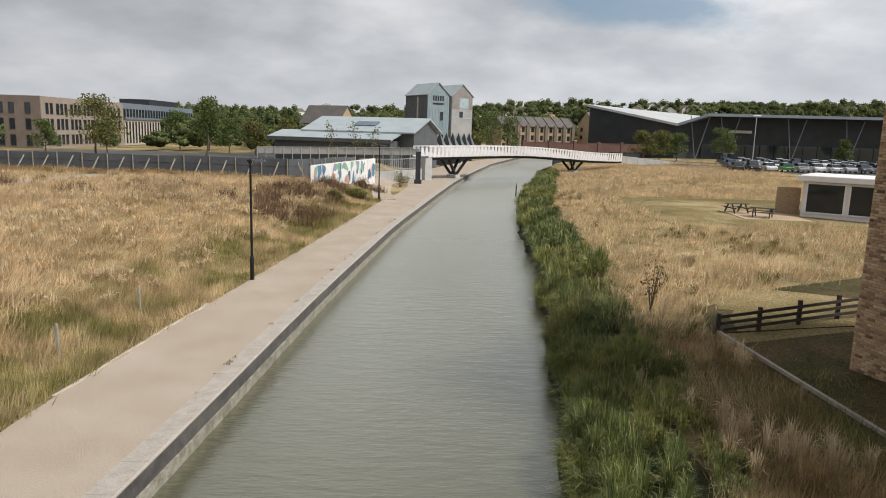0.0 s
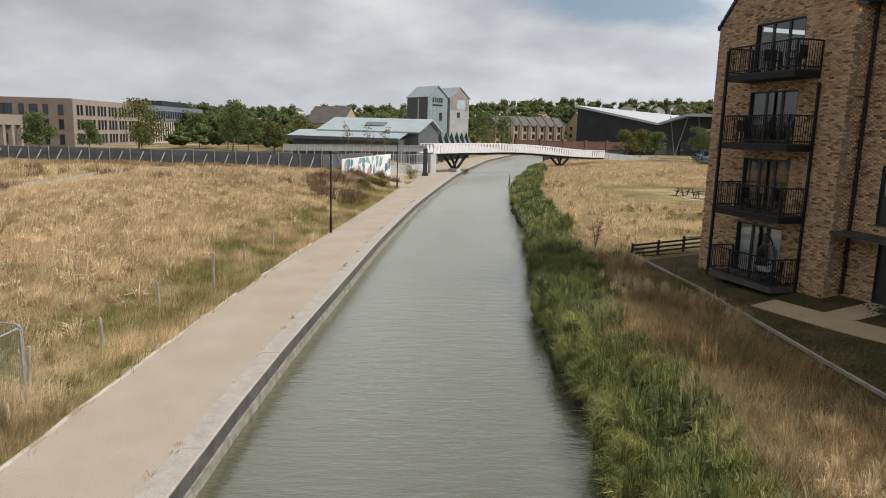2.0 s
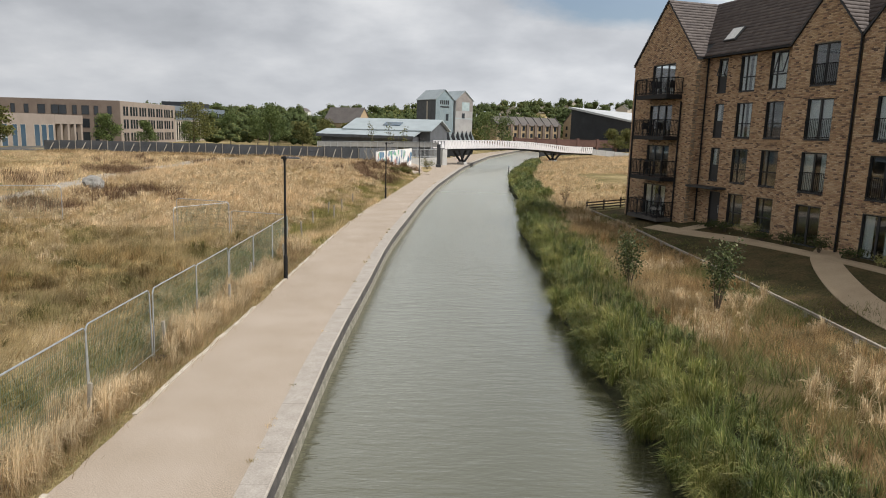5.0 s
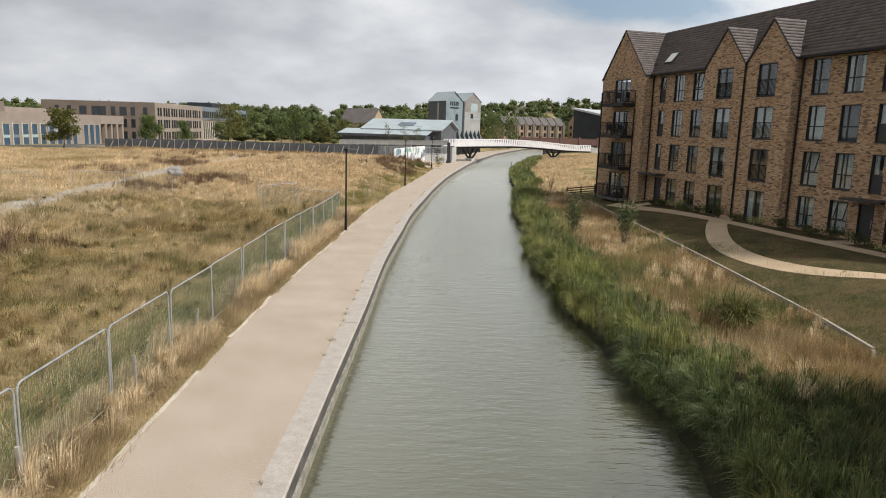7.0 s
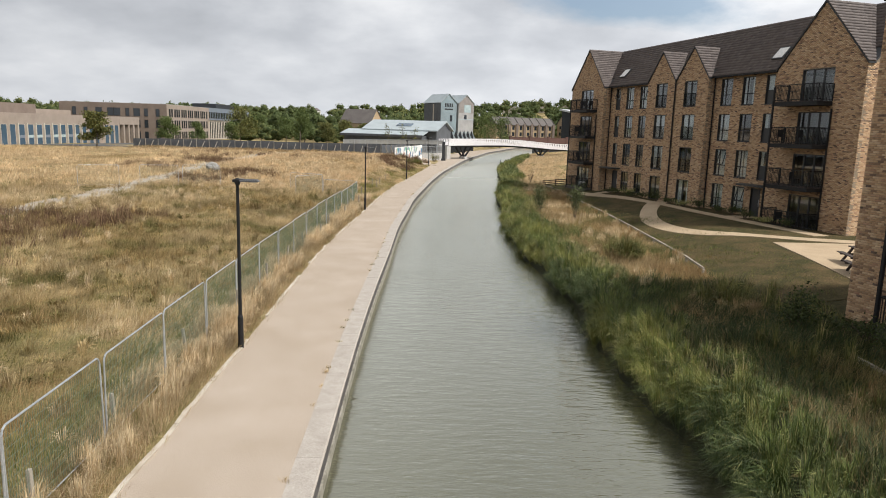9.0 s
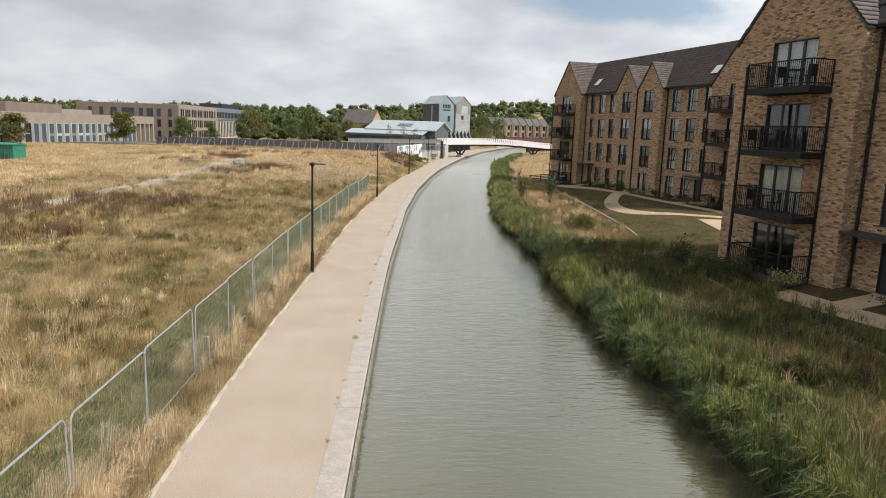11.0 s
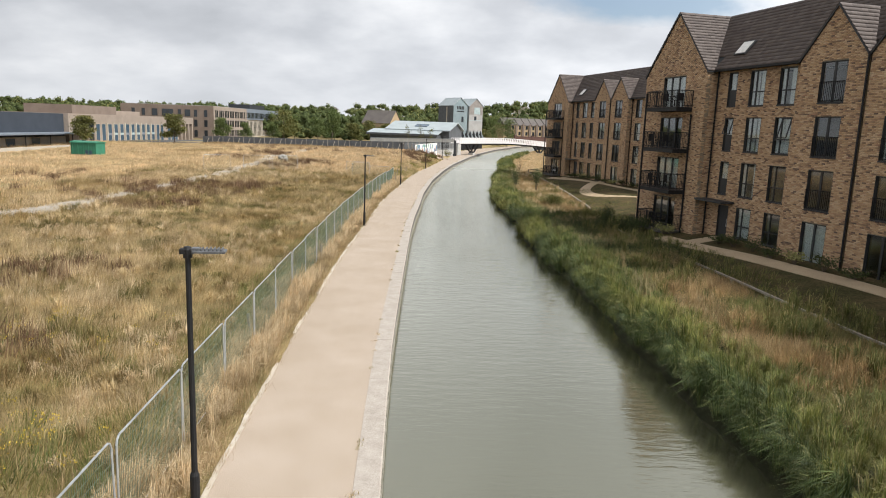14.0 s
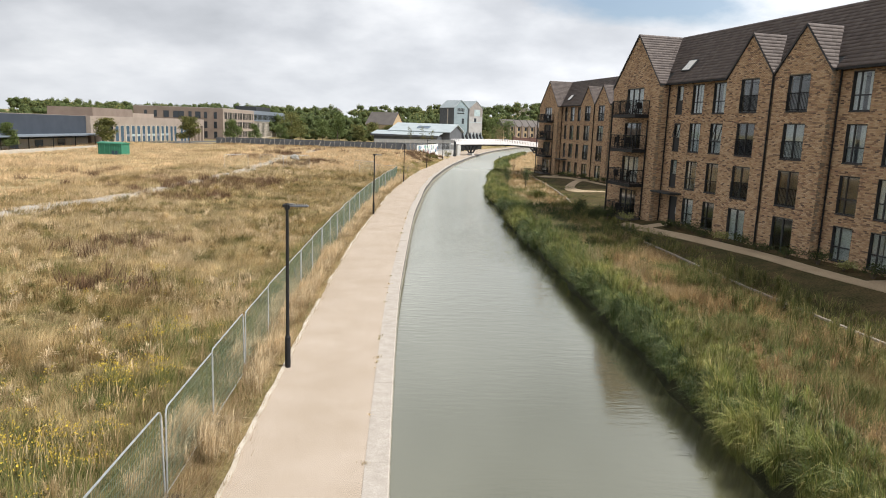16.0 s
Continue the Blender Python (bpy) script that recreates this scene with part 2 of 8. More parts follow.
M_BRICK_OB = palette("stock_brick_single", BRICKS, 0.9, "object", 35, 0.22)
TILES = [(0.0, (0.085, 0.068, 0.062)), (0.5, (0.105, 0.084, 0.075)), (1.0, (0.13, 0.106, 0.095))]
M_TILE = palette("grey_brown_roof_tile", TILES, 0.7, "island", 20, 0.2)
M_TILE_OB = palette("grey_brown_roof_tile_single", TILES, 0.7, "object", 20, 0.2)
M_FRAME = material("anthracite_frame", (0.022, 0.023, 0.025), 0.5, second=(0.03, 0.03, 0.03), fine=20, amount=0.1, bump=0.05)
M_GLASS = glass_material("window_glass")
M_CURTAIN = material("white_curtain", (0.62, 0.61, 0.585), 0.9, second=(0.52, 0.51, 0.49), scale=6, fine=30, amount=0.06, bump=0.1)
M_BLIND = material("dark_blind", (0.10, 0.09, 0.085), 0.8, second=(0.07, 0.065, 0.06), scale=6, fine=30, amount=0.1, bump=0.1)
M_ROOM = material("room_paint", (0.35, 0.33, 0.30), 0.9, second=(0.28, 0.26, 0.24), scale=1, fine=20, amount=0.08, bump=0.1)
M_BLACK = material("black_painted_steel", (0.011, 0.011, 0.012), 0.55, second=(0.017, 0.016, 0.016), scale=5, fine=40, amount=0.2, bump=0.1, spec=0.25)
M_GALV = material("galvanised_steel", (0.50, 0.52, 0.53), 0.45, 0.6, second=(0.38, 0.40, 0.41), scale=6, fine=50, amount=0.15, bump=0.1)
M_WIRE = material("mesh_wire", (0.17, 0.225, 0.155), 0.6, 0.2, second=(0.14, 0.18, 0.125), scale=6, fine=50, amount=0.15, bump=0.0)
M_CONCRETE = material("plain_concrete", (0.42, 0.41, 0.39), 0.9, second=(0.34, 0.33, 0.31), scale=1.2, fine=30, amount=0.15, bump=0.3)
M_WHITE = material("white_bridge_paint", (0.74, 0.71, 0.70), 0.5, second=(0.66, 0.63, 0.62), scale=1.5, fine=15, amount=0.08, bump=0.1)
M_HOARD = material("grey_hoarding", (0.095, 0.10, 0.108), 0.7, second=(0.07, 0.074, 0.08), scale=0.8, fine=12, amount=0.15, bump=0.2)
M_TIMBER = material("weathered_timber", (0.34, 0.305, 0.25), 0.9, second=(0.25, 0.22, 0.175), scale=3, fine=45, amount=0.25, bump=0.4)
M_DARKWOOD = material("dark_stained_timber", (0.055, 0.038, 0.03), 0.85, second=(0.035, 0.026, 0.022), scale=3, fine=45, amount=0.25, bump=0.4)
M_EDGING = material("pale_edging_board", (0.50, 0.445, 0.37), 0.9, second=(0.34, 0.285, 0.215), scale=1.2, fine=45, amount=0.2, bump=0.3)
M_DARKPAVING = material("dark_terrace_paving", (0.09, 0.08, 0.07), 0.9, second=(0.06, 0.055, 0.05), scale=1.5, fine=30, amount=0.2, bump=0.3)

# ---------------------------------------------------------------- mesh helpers


class Shape:
    """Collects boxes, tubes and strips into one mesh."""

    def __init__(self):
        self.v, self.f = [], []

    def add(self, verts, faces):
        k = len(self.v)
        self.v += [tuple(p) for p in verts]
        self.f += [tuple(i + k for i in f) for f in faces]
        return self

    def box(self, x0, x1, y0, y1, z0, z1, m=None, chamfer=0.0):
        c = chamfer
        if c:
            ring = [(x0 + c, y0), (x1 - c, y0), (x1, y0 + c), (x1, y1 - c), (x1 - c, y1), (x0 + c, y1), (x0, y1 - c), (x0, y0 + c)]
            ins = [(x0 + c, y0 + c), (x1 - c, y0 + c), (x1 - c, y0 + c), (x1 - c, y1 - c), (x1 - c, y1 - c), (x0 + c, y1 - c), (x0 + c, y1 - c), (x0 + c, y0 + c)]
            v = [(x, y, z0) for x, y in ring] + [(x, y, z1 - c) for x, y in ring] + [(x, y, z1) for x, y in ins]
            f = [(7, 6, 5, 4, 3, 2, 1, 0)]
            for k in (0, 8):
                f += [(k + i, k + (i + 1) % 8, k + 8 + (i + 1) % 8, k + 8 + i) for i in range(8)]
            f.append(tuple(range(16, 24)))
        else:
            v = [(x0, y0, z0), (x1, y0, z0), (x1, y1, z0), (x0, y1, z0), (x0, y0, z1), (x1, y0, z1), (x1, y1, z1), (x0, y1, z1)]
            f = [(3, 2, 1, 0), (4, 5, 6, 7), (0, 1, 5, 4), (1, 2, 6, 5), (2, 3, 7, 6), (3, 0, 4, 7)]
        if m is not None:
            v = [m @ Vector(p) for p in v]
        return self.add(v, f)

    def tube(self, p, q, r0, r1=None, n=8):
        p, q, r1 = Vector(p), Vector(q), r0 if r1 is None else r1
        t = (q - p).to_track_quat("Z", "Y").to_matrix()
        v = [p + t @ Vector((r0 * math.cos(a), r0 * math.sin(a), 0)) for a in (2 * math.pi * i / n for i in range(n))]
        v += [q + t @ Vector((r1 * math.cos(a), r1 * math.sin(a), 0)) for a in (2 * math.pi * i / n for i in range(n))]
        f = [(i, (i + 1) % n, n + (i + 1) % n, n + i) for i in range(n)] + [tuple(range(n - 1, -1, -1)), tuple(range(n, 2 * n))]
        return self.add(v, f)

    def bar(self, p, q, w, h=None):
        """A square bar from p to q."""
        p, q, h = Vector(p), Vector(q), h or w
        t = (q - p).to_track_quat("Z", "Y").to_matrix()
        v = [e + t @ Vector((a * w / 2, b * h / 2, 0)) for e in (p, q) for a, b in ((-1, -1), (1, -1), (1, 1), (-1, 1))]
        return self.add(v, [(3, 2, 1, 0), (4, 5, 6, 7), (0, 1, 5, 4), (1, 2, 6, 5), (2, 3, 7, 6), (3, 0, 4, 7)])

    def prism(self, poly, a, b, axis="y"):
        """A flat outline swept from a to b; poly in (x, z) for axis y, (y, z) for axis x, (x, y) for axis z."""
        put = {"y": lambda p, t: (p[0], t, p[1]), "x": lambda p, t: (t, p[0], p[1]), "z": lambda p, t: (p[0], p[1], t)}[axis]
        n = len(poly)
        return self.add([put(p, a) for p in poly] + [put(p, b) for p in poly],
                        [tuple(range(n)), tuple(range(2 * n - 1, n - 1, -1))] + [((i + 1) % n, i, n + i, n + (i + 1) % n) for i in range(n)])

    def ring(self, x0, x1, z0, z1, w, y0, y1):
        """A rectangular frame standing in the x-z plane."""
        loops = [[(a, y, c) for a, c in ((p0, q0), (p1, q0), (p1, q1), (p0, q1))] for y, p0, p1, q0, q1 in
                 ((y0, x0, x1, z0, z1), (y1, x0, x1, z0, z1), (y1, x0 + w, x1 - w, z0 + w, z1 - w), (y0, x0 + w, x1 - w, z0 + w, z1 - w), (y0, x0, x1, z0, z1))]
        return self.strip(loops, closed=True)

    def strip(self, rows, closed=False):
        """A skin through rows of equally many points."""
        n = len(rows[0])
        k = n if closed else n - 1
        return self.add([p for r in rows for p in r], [(j * n + i, j * n + (i + 1) % n, (j + 1) * n + (i + 1) % n, (j + 1) * n + i) for j in range(len(rows) - 1) for i in range(k)])

    def mesh(self, name, mat, smooth=False):
        me = bpy.data.meshes.new(name)
        me.from_pydata(self.v, [], self.f)
        me.materials.append(mat)
        if smooth:
            me.polygons.foreach_set("use_smooth", [True] * len(me.polygons))
        me.update()
        bm = bmesh.new()
        bm.from_mesh(me)
        bmesh.ops.recalc_face_normals(bm, faces=bm.faces)
        bm.to_mesh(me)
        bm.free()
        return me


def quads(name, verts, mat, faces=None, tri=None):
    """A mesh straight from arrays: verts (n, 3), faces (m, 4) or tri (m, 3)."""
    me = bpy.data.meshes.new(name)
    f = faces if tri is None else tri
    k = f.shape[1]
    me.vertices.add(len(verts))
    me.vertices.foreach_set("co", np.asarray(verts, np.float32).ravel())
    me.loops.add(f.size)
    me.loops.foreach_set("vertex_index", f.ravel().astype(np.int32))
    me.polygons.add(len(f))
    me.polygons.foreach_set("loop_start", np.arange(0, f.size, k, dtype=np.int32))
    me.materials.append(mat)
    me.update()
    me.validate()
    return me


def part(name, shape, mat, parent, label="", smooth=False):
    """One mesh object under a thing or a part."""
    ob = new(name, shape.mesh(name, mat, smooth) if isinstance(shape, Shape) else shape)
    ob.parent = parent
    return tagged(ob, label) if label else ob


def thing(name, label, category, at=None, group="", kind=""):
    ob = new(name)
    if at is not None:
        ob.matrix_world = at
    return tagged(ob, label, category, group, kind)


def solid(name, shape, mat, label, category="", kind="", at=None, group="", smooth=False):
    ob = new(name, shape.mesh(name, mat, smooth) if isinstance(shape, Shape) else shape)
    if at is not None:
        ob.matrix_world = at
    return tagged(ob, label, category, group, kind)


def smooth(a, b, x):
    t = min(1.0, max(0.0, (x - a) / (b - a)))
    return t * t * (3 - 2 * t)


# ---------------------------------------------------------------- plan
WATER_Z = -0.72
PATH_EDGE = [(-130, -6.3), (-100, -7.2), (-87, -8.28), (-79, -8.8), (-70, -9.3), (-59, -9.8), (-50, -10.06), (-42, -10.1), (-30, -10.4), (-22, -10.4), (-10, -9.98), (1, -9.74), (14, -9.2), (20, -8.72), (27, -8.1), (43, -6.65), (61, -5.3), (70, -4.0), (80, -3.4), (90, -4.5), (110, -3.0), (145, 5.0), (200, 21.0), (260, 40.0)]
COPING = [(-130, -2.5), (-100, -3.9), (-87, -4.88), (-79, -5.42), (-69, -6.0), (-53, -6.48), (-41, -6.78), (-33, -6.82), (-25, -6.74), (-17, -6.82), (-12, -6.70), (-6, -6.46), (0, -6.38), (5, -6.12), (10, -5.8), (15, -5.42), (20, -5.15), (28, -4.55), (45, -3.05), (71, 0.05), (88, 2.2), (110, 5.6), (145, 11.6), (200, 25.0), (260, 44.0)]
BANK = [(-130, 5.0), (-100, 4.0), (-84, 3.7), (-75, 3.35), (-66, 2.75), (-58, 2.5), (-51, 1.9), (-44, 1.55), (-39, 1.15), (-34, 1.7), (-29, 1.3), (-24, 0.95), (-20, 0.9), (-10, 0.95), (-3, 1.9), (9, 2.05), (15, 2.75), (24, 3.9), (34, 5.1), (45, 5.5), (60, 7.0), (71, 8.9), (100, 14.5), (140, 22.0), (200, 37.0), (260, 58.0)]


def at_y(table, y):
    ys, xs = [p[0] for p in table], [p[1] for p in table]
    return float(np.interp(y, ys, xs))


def soft_at(table, y, r=4.0):
    return sum(at_y(table, y + d) * w for d, w in ((-r, 0.25), (0, 0.5), (r, 0.25)))


def bank_at(y):
    return soft_at(BANK, y, 2.5) + 0.10 * math.sin(y * 0.9) + 0.08 * math.sin(y * 2.3 + 1)


RAIL = [(-120, 16.0), (-76, 11.8), (-68, 10.6), (-58, 9.6), (-52, 8.95), (-46, 8.1), (-37, 7.6), (-28, 8.8), (-23, 9.0), (-11, 9.25), (3, 9.2), (12, 9.15), (19.6, 8.7), (60, 8.7)]


def hill(x, y):
    d = math.hypot(x * 0.8, y)
    side = 1.0 + 0.45 * min(1.0, max(-0.7, x / 450))
    side += 0.75 * smooth(40, 300, x)
    h = 15 * side * smooth(270, 700, d) * smooth(60, 320, y) + 6.5 * math.exp(-((x - 95) / 95) ** 2) * smooth(300, 480, y) + 1.5 * math.sin(x * 0.006 + 1.0) * smooth(300, 600, d)
    return h + 6 * smooth(700, 2500, d)


def left_ground(x, y):
    e = soft_at(PATH_EDGE, y)
    h = float(np.interp(y, [-120, -25, 20, 45, 63, 90, 130, 180], [-0.15, 0.0, 0.75, 1.25, 1.7, 1.5, 0.8, 0.6]))
    h -= 0.5 * smooth(-40, -80, x) * smooth(-30, 40, y)
    bumps = 0.10 * noise.noise((x * 0.12, y * 0.12, 3.0)) + 0.06 * noise.noise((x * 0.4, y * 0.4, 9.0))
    k = smooth(0.0, 7.0, e - x)
    return (h + bumps) * k - 0.22 * smooth(0.1, 1.0, e - x) * (1 - k) + hill(x, y)


def right_ground(x, y):
    b, r = bank_at(y), at_y(RAIL, y)
    d = x - b
    low = -0.3 + 0.38 * smooth(0.0, 3.0, d)
    up = 0.77 * smooth(r - 1.0, r + 5.5, x) * smooth(34, 14, y) + 0.5 * smooth(20, 60, y) * smooth(4, 14, d)
    return low + up + 0.9 * smooth(60, 130, y) * smooth(8, 30, d) + 0.08 * noise.noise((x * 0.25, y * 0.25, 1.0)) * smooth(0, 2, d) * smooth(r + 1, r - 1, x) + hill(x, y)


def make_ground():
    ys = [-700, -400, -260, -190, -150] + [-130 + 2.0 * i for i in range(141)] + [158, 168, 180, 195, 215, 240, 270, 310, 360, 420, 500, 600, 720, 900, 1200, 1800, 3000]
    lx = [2200, 1300, 800, 520, 360, 260, 200, 160, 130, 105, 88, 74, 62, 52, 44, 37, 31, 26, 22, 18.5, 15.5, 13, 11, 9, 7.5, 6, 4.8, 3.6, 2.6, 1.8, 1.0, 0.4, 0.05]
    rx = [0.0, 0.25, 0.6, 1.0, 1.5, 2.2, 3.0, 3.8, 4.6, 5.4, 6.2, 7.0, 7.8, 8.6, 9.6, 10.6, 12, 14, 16, 18.5, 22, 26, 31, 38, 48, 62, 82, 110, 150, 220, 330, 520, 800, 1300, 2200]
    rows = []
    for y in ys:
        yc = min(max(y, -130), 255)
        e, c, b = soft_at(PATH_EDGE, yc), soft_at(COPING, yc), bank_at(yc)
        row = [(e - d, y, left_ground(e - d, y)) for d in lx]
        flat = hill(c, y)
        row += [(e + 0.02, y, -0.06 + flat), (c - 0.3, y, -0.06 + flat), (c - 0.28, y, -1.5 + flat), (b - 0.6, y, -1.5 + flat), (b - 0.3, y, -1.0 + flat)]
        row += [(b + d, y, right_ground(b + d, y) - (0.45 if d < 0.7 else 0)) for d in rx]
        rows.append(row)
    return solid("ground", Shape().strip(rows), M_EARTH, "dry grassy ground sheet running out to wooded hills", "ground", "structure", smooth=True)


def curve_strip(y0, y1, step, left, right, z_left, z_right, thick, shape=None):
    """A slab along the canal between two edges given as functions of y."""
    shape = shape or Shape()
    rows, y = [], y0
    while y <= y1 + 1e-6:
        a, b = left(y), right(y)
        rows.append([(a, y, z_left - thick), (a, y, z_left), (b, y, z_right), (b, y, z_right - thick)])
        y += step
    n = len(rows)
    shape.strip(rows, closed=True)
    k = len(shape.v) - 4 * n
    shape.f += [(k, k + 1, k + 2, k + 3), (k + 4 * n - 1, k + 4 * n - 2, k + 4 * n - 3, k + 4 * n - 4)]
    return shape


def make_canal():
    edge = lambda y: soft_at(PATH_EDGE, y) + 0.07 * noise.noise((y * 0.8, 2, 2)) + 0.05 * noise.noise((y * 3.1, 5, 2))
    cope = lambda y: soft_at(COPING, y)
    solid("towpath", curve_strip(-128, 250, 0.5, edge, lambda y: cope(y) - 0.55, 0.0, 0.0, 0.25), M_PATH, "buff bound-gravel towpath beside the canal", "path", "structure")
    solid("canal_water", Shape().strip([[(cope(y) - 0.2, y, WATER_Z), (bank_at(y) + 0.3, y, WATER_Z)] for y in range(-129, 256, 2)]), M_WATER, "murky grey-green rippled canal water", "water", "structure")
    wall = thing("canal_wall", "pale concrete canal wall with stone coping and dark wet face", "canal wall", kind="structure")
    part("wall_face", curve_strip(-128, 250, 1.0, lambda y: cope(y) - 0.5, lambda y: cope(y) - 0.03, -0.045, -0.045, 1.2), M_FENDER, wall, "dark wet wall face under the coping")
    part("ledge", curve_strip(-128, 250, 0.5, lambda y: cope(y) - 0.2, lambda y: cope(y) + 0.012 + 0.012 * noise.noise((y * 1.3, 7, 1)), -0.41, -0.44, 0.7), M_LEDGE, wall, "pale stained concrete ledge at the waterline")
    rng = random.Random(5)
    far, y, count = Shape(), -127.0, 0
    while y < 245:
        ln = 1.2 if y < 70 else 2.4
        y1, dz = y + ln - 0.003, rng.uniform(-0.003, 0.003)
        rows = []
        for k in range(3):
            t = y + (y1 - y) * k / 2
            a, b = cope(t) - 0.55, cope(t)
            rows.append([(a, t, -0.04), (a, t, 0.008 + dz), (b - 0.03, t, 0.02 + dz), (b, t, -0.01 + dz), (b, t, -0.04)])
        s = Shape().strip(rows, closed=True)
        s.f += [(0, 1, 2, 3, 4), (14, 13, 12, 11, 10)]
        if -92 < y < 70:
            part("coping_stone", s, M_COPING, wall)
        else:
            far.add(s.v, s.f)
        y += ln
    tagged(part("coping_stone", far, M_COPING, wall), kind="stuff")


make_ground()
make_canal()

# ---------------------------------------------------------------- apartment blocks
FFL, STOREY = 0.85, 2.72
HEADS = [2.96 + STOREY * k for k in range(4)]
EAVE, RIDGE = 11.35, 15.35
MID = 10.88           # centre line of the front
DEPTH = 6.55


def both(*spans):
    """Openings on one half and their mirror on the other."""
    return [s for a, b in spans for s in ((a, b), (2 * MID - b, 2 * MID - a))]


def wall_boxes(s, x0, x1, z0, z1, y0, y1, holes):
    """A wall with rectangular holes, cut into boxes."""
    xs = sorted({x0, x1, *[v for h in holes for v in h[:2] if x0 < v < x1]})
    for a, b in zip(xs, xs[1:]):
        z = z0
        for h in sorted((h for h in holes if h[0] < (a + b) / 2 < h[1]), key=lambda h: h[2]):
            if h[2] > z + 1e-4:
                s.box(a, b, y0, y1, z, h[2])
            z = max(z, h[3])
        if z < z1 - 1e-4:
            s.box(a, b, y0, y1, z, z1)


def brick_rows(x0, x1, z0, z1, holes, gable=None, seed=0):
    """Stretcher bond over a wall: rows of (x0, x1, z0, z1). gable: (peak x, peak z, eave z)."""
    out, k = [], 0
    z = z0
    while z < z1:
        lo, hi = x0, x1
        top = z + 0.065
        if gable and top > gable[2]:
            t = (gable[1] - top) / (gable[1] - gable[2])
            if t <= 0.03:
                break
            half = (x1 - x0) / 2 * t
            lo, hi = gable[0] - half, gable[0] + half
        gaps = sorted((h[0], h[1]) for h in holes if h[2] < top and h[3] > z)
        spans, c = [], lo
        for a, b in gaps:
            if a > c:
                spans.append((c, min(a, hi)))
            c = max(c, b)
        if c < hi:
            spans.append((c, hi))
        off = 0.1125 * (k % 2)
        for a, b in spans:
            i = math.floor((a - x0 - off) / 0.225)
            while True:
                p, q = x0 + off + i * 0.225, x0 + off + i * 0.225 + 0.215
                i += 1
                if p >= b:
                    break
                p, q = max(p, a), min(q, b)
                if q - p > 0.03:
                    out.append((p, q, z, top))
        z += 0.075
        k += 1
    return out


def brick_mesh(name, rows, mat, seed):
    """Bricks as open boxes, five faces each; rows hold (x0, x1, z0, z1, y, turn)."""
    r = np.array([q[:5] for q in rows])
    turn = np.array([q[5] for q in rows])
    rng = np.random.RandomState(seed)
    proud = r[:, 4] + rng.uniform(-0.003, 0.003, len(r))
    back = r[:, 4] + 0.03
    a, b, z0, z1 = r[:, 0], r[:, 1], r[:, 2], r[:, 3]
    v = np.stack([np.stack(c, 1) for c in ((a, proud, z0), (b, proud, z0), (b, proud, z1), (a, proud, z1), (a, back, z0), (b, back, z0), (b, back, z1), (a, back, z1))], 1)
    t = turn == 1        # faces +x: (x, y) -> (-y, x)
    w = v.copy()
    w[t, :, 0], w[t, :, 1] = -v[t, :, 1], v[t, :, 0]
    f = np.array([(0, 1, 2, 3), (1, 5, 6, 2), (4, 0, 3, 7), (3, 2, 6, 7)])
    faces = (np.arange(len(r))[:, None, None] * 8 + f[None]).reshape(-1, 4)
    return quads(name, w.reshape(-1, 3), mat, faces)


GABLES = [(-8.28, -1.07, -0.81, 15.3), (2 * MID + 1.07, 2 * MID + 8.28, -0.81, 15.3), (6.56, 10.80, -0.60, 13.85), (10.96, 15.2, -0.60, 13.85)]


def openings():
    """(x0, x1, z0, z1, y of the wall face, kind)"""
    o = []
    for k, head in enumerate(HEADS):
        for a, b in both((0.0, 0.82)):
            if k:
                o.append((a, b, head - 2.05, head, 0.0, "slot"))
        for a, b in both((1.98, 3.28), (4.41, 5.71)):
            o.append((a, b, head - (2.05 if k else 1.85), head, 0.0, "casement"))
        for a, b in both((8.0, 9.65)):
            o.append((a, b, head - (2.05 if k else 2.1), head, -0.60, "juliet" if k else "french"))
        for a, b in both((-5.95, -3.35)):
            o.append((a, b, head - 2.1, head, -0.81, "balcony_door"))
    for a, b in both((0.25, 1.25)):
        o.append((a, b, FFL, FFL + 2.1, 0.0, "entrance"))
    return o


OPEN = openings()
SHARED = {}


def in_wall(y, x0, x1):
    return [h for h in OPEN if abs(h[4] - y) < 0.01 and x0 - 0.01 <= h[0] and h[1] <= x1 + 0.01]


def roof_tiles(name, quad, seed):
    """Interlocking tiles over a slope: quad = lower left, lower right, upper right, upper left; returns rows of corner sets."""
    a, b, c, d = [Vector(p) for p in quad]
    length = ((d - a).length + (c - b).length) / 2
    n = max(1, round(length / 0.30))
    normal = (b - a).cross(d - a).normalized()
    out = []
    for j in range(n):
        t0, t1 = j / n, (j + 1.08) / n
        p, q, r, s = a.lerp(d, t0), b.lerp(c, t0), b.lerp(c, min(t1, 1)), a.lerp(d, min(t1, 1))
        w = (q - p).length
        m = max(1, round(w / 0.33))
        for i in range(m):
            u0, u1 = (i + 0.01) / m, (i + 0.99) / m
            e = [p.lerp(q, u0), p.lerp(q, u1), s.lerp(r, u1), s.lerp(r, u0)]
            out.append([e[0] + normal * 0.05, e[1] + normal * 0.05, e[2] + normal * 0.015, e[3] + normal * 0.015, e[0] + normal * 0.012, e[1] + normal * 0.012])
    return out


def tile_mesh(name, tiles, mat):
    v = np.array([[tuple(p) for p in t] for t in tiles]).reshape(-1, 3)
    f = np.array([(0, 1, 2, 3), (4, 5, 1, 0)])
    return quads(name, v, mat, (np.arange(len(tiles))[:, None, None] * 6 + f[None]).reshape(-1, 4))


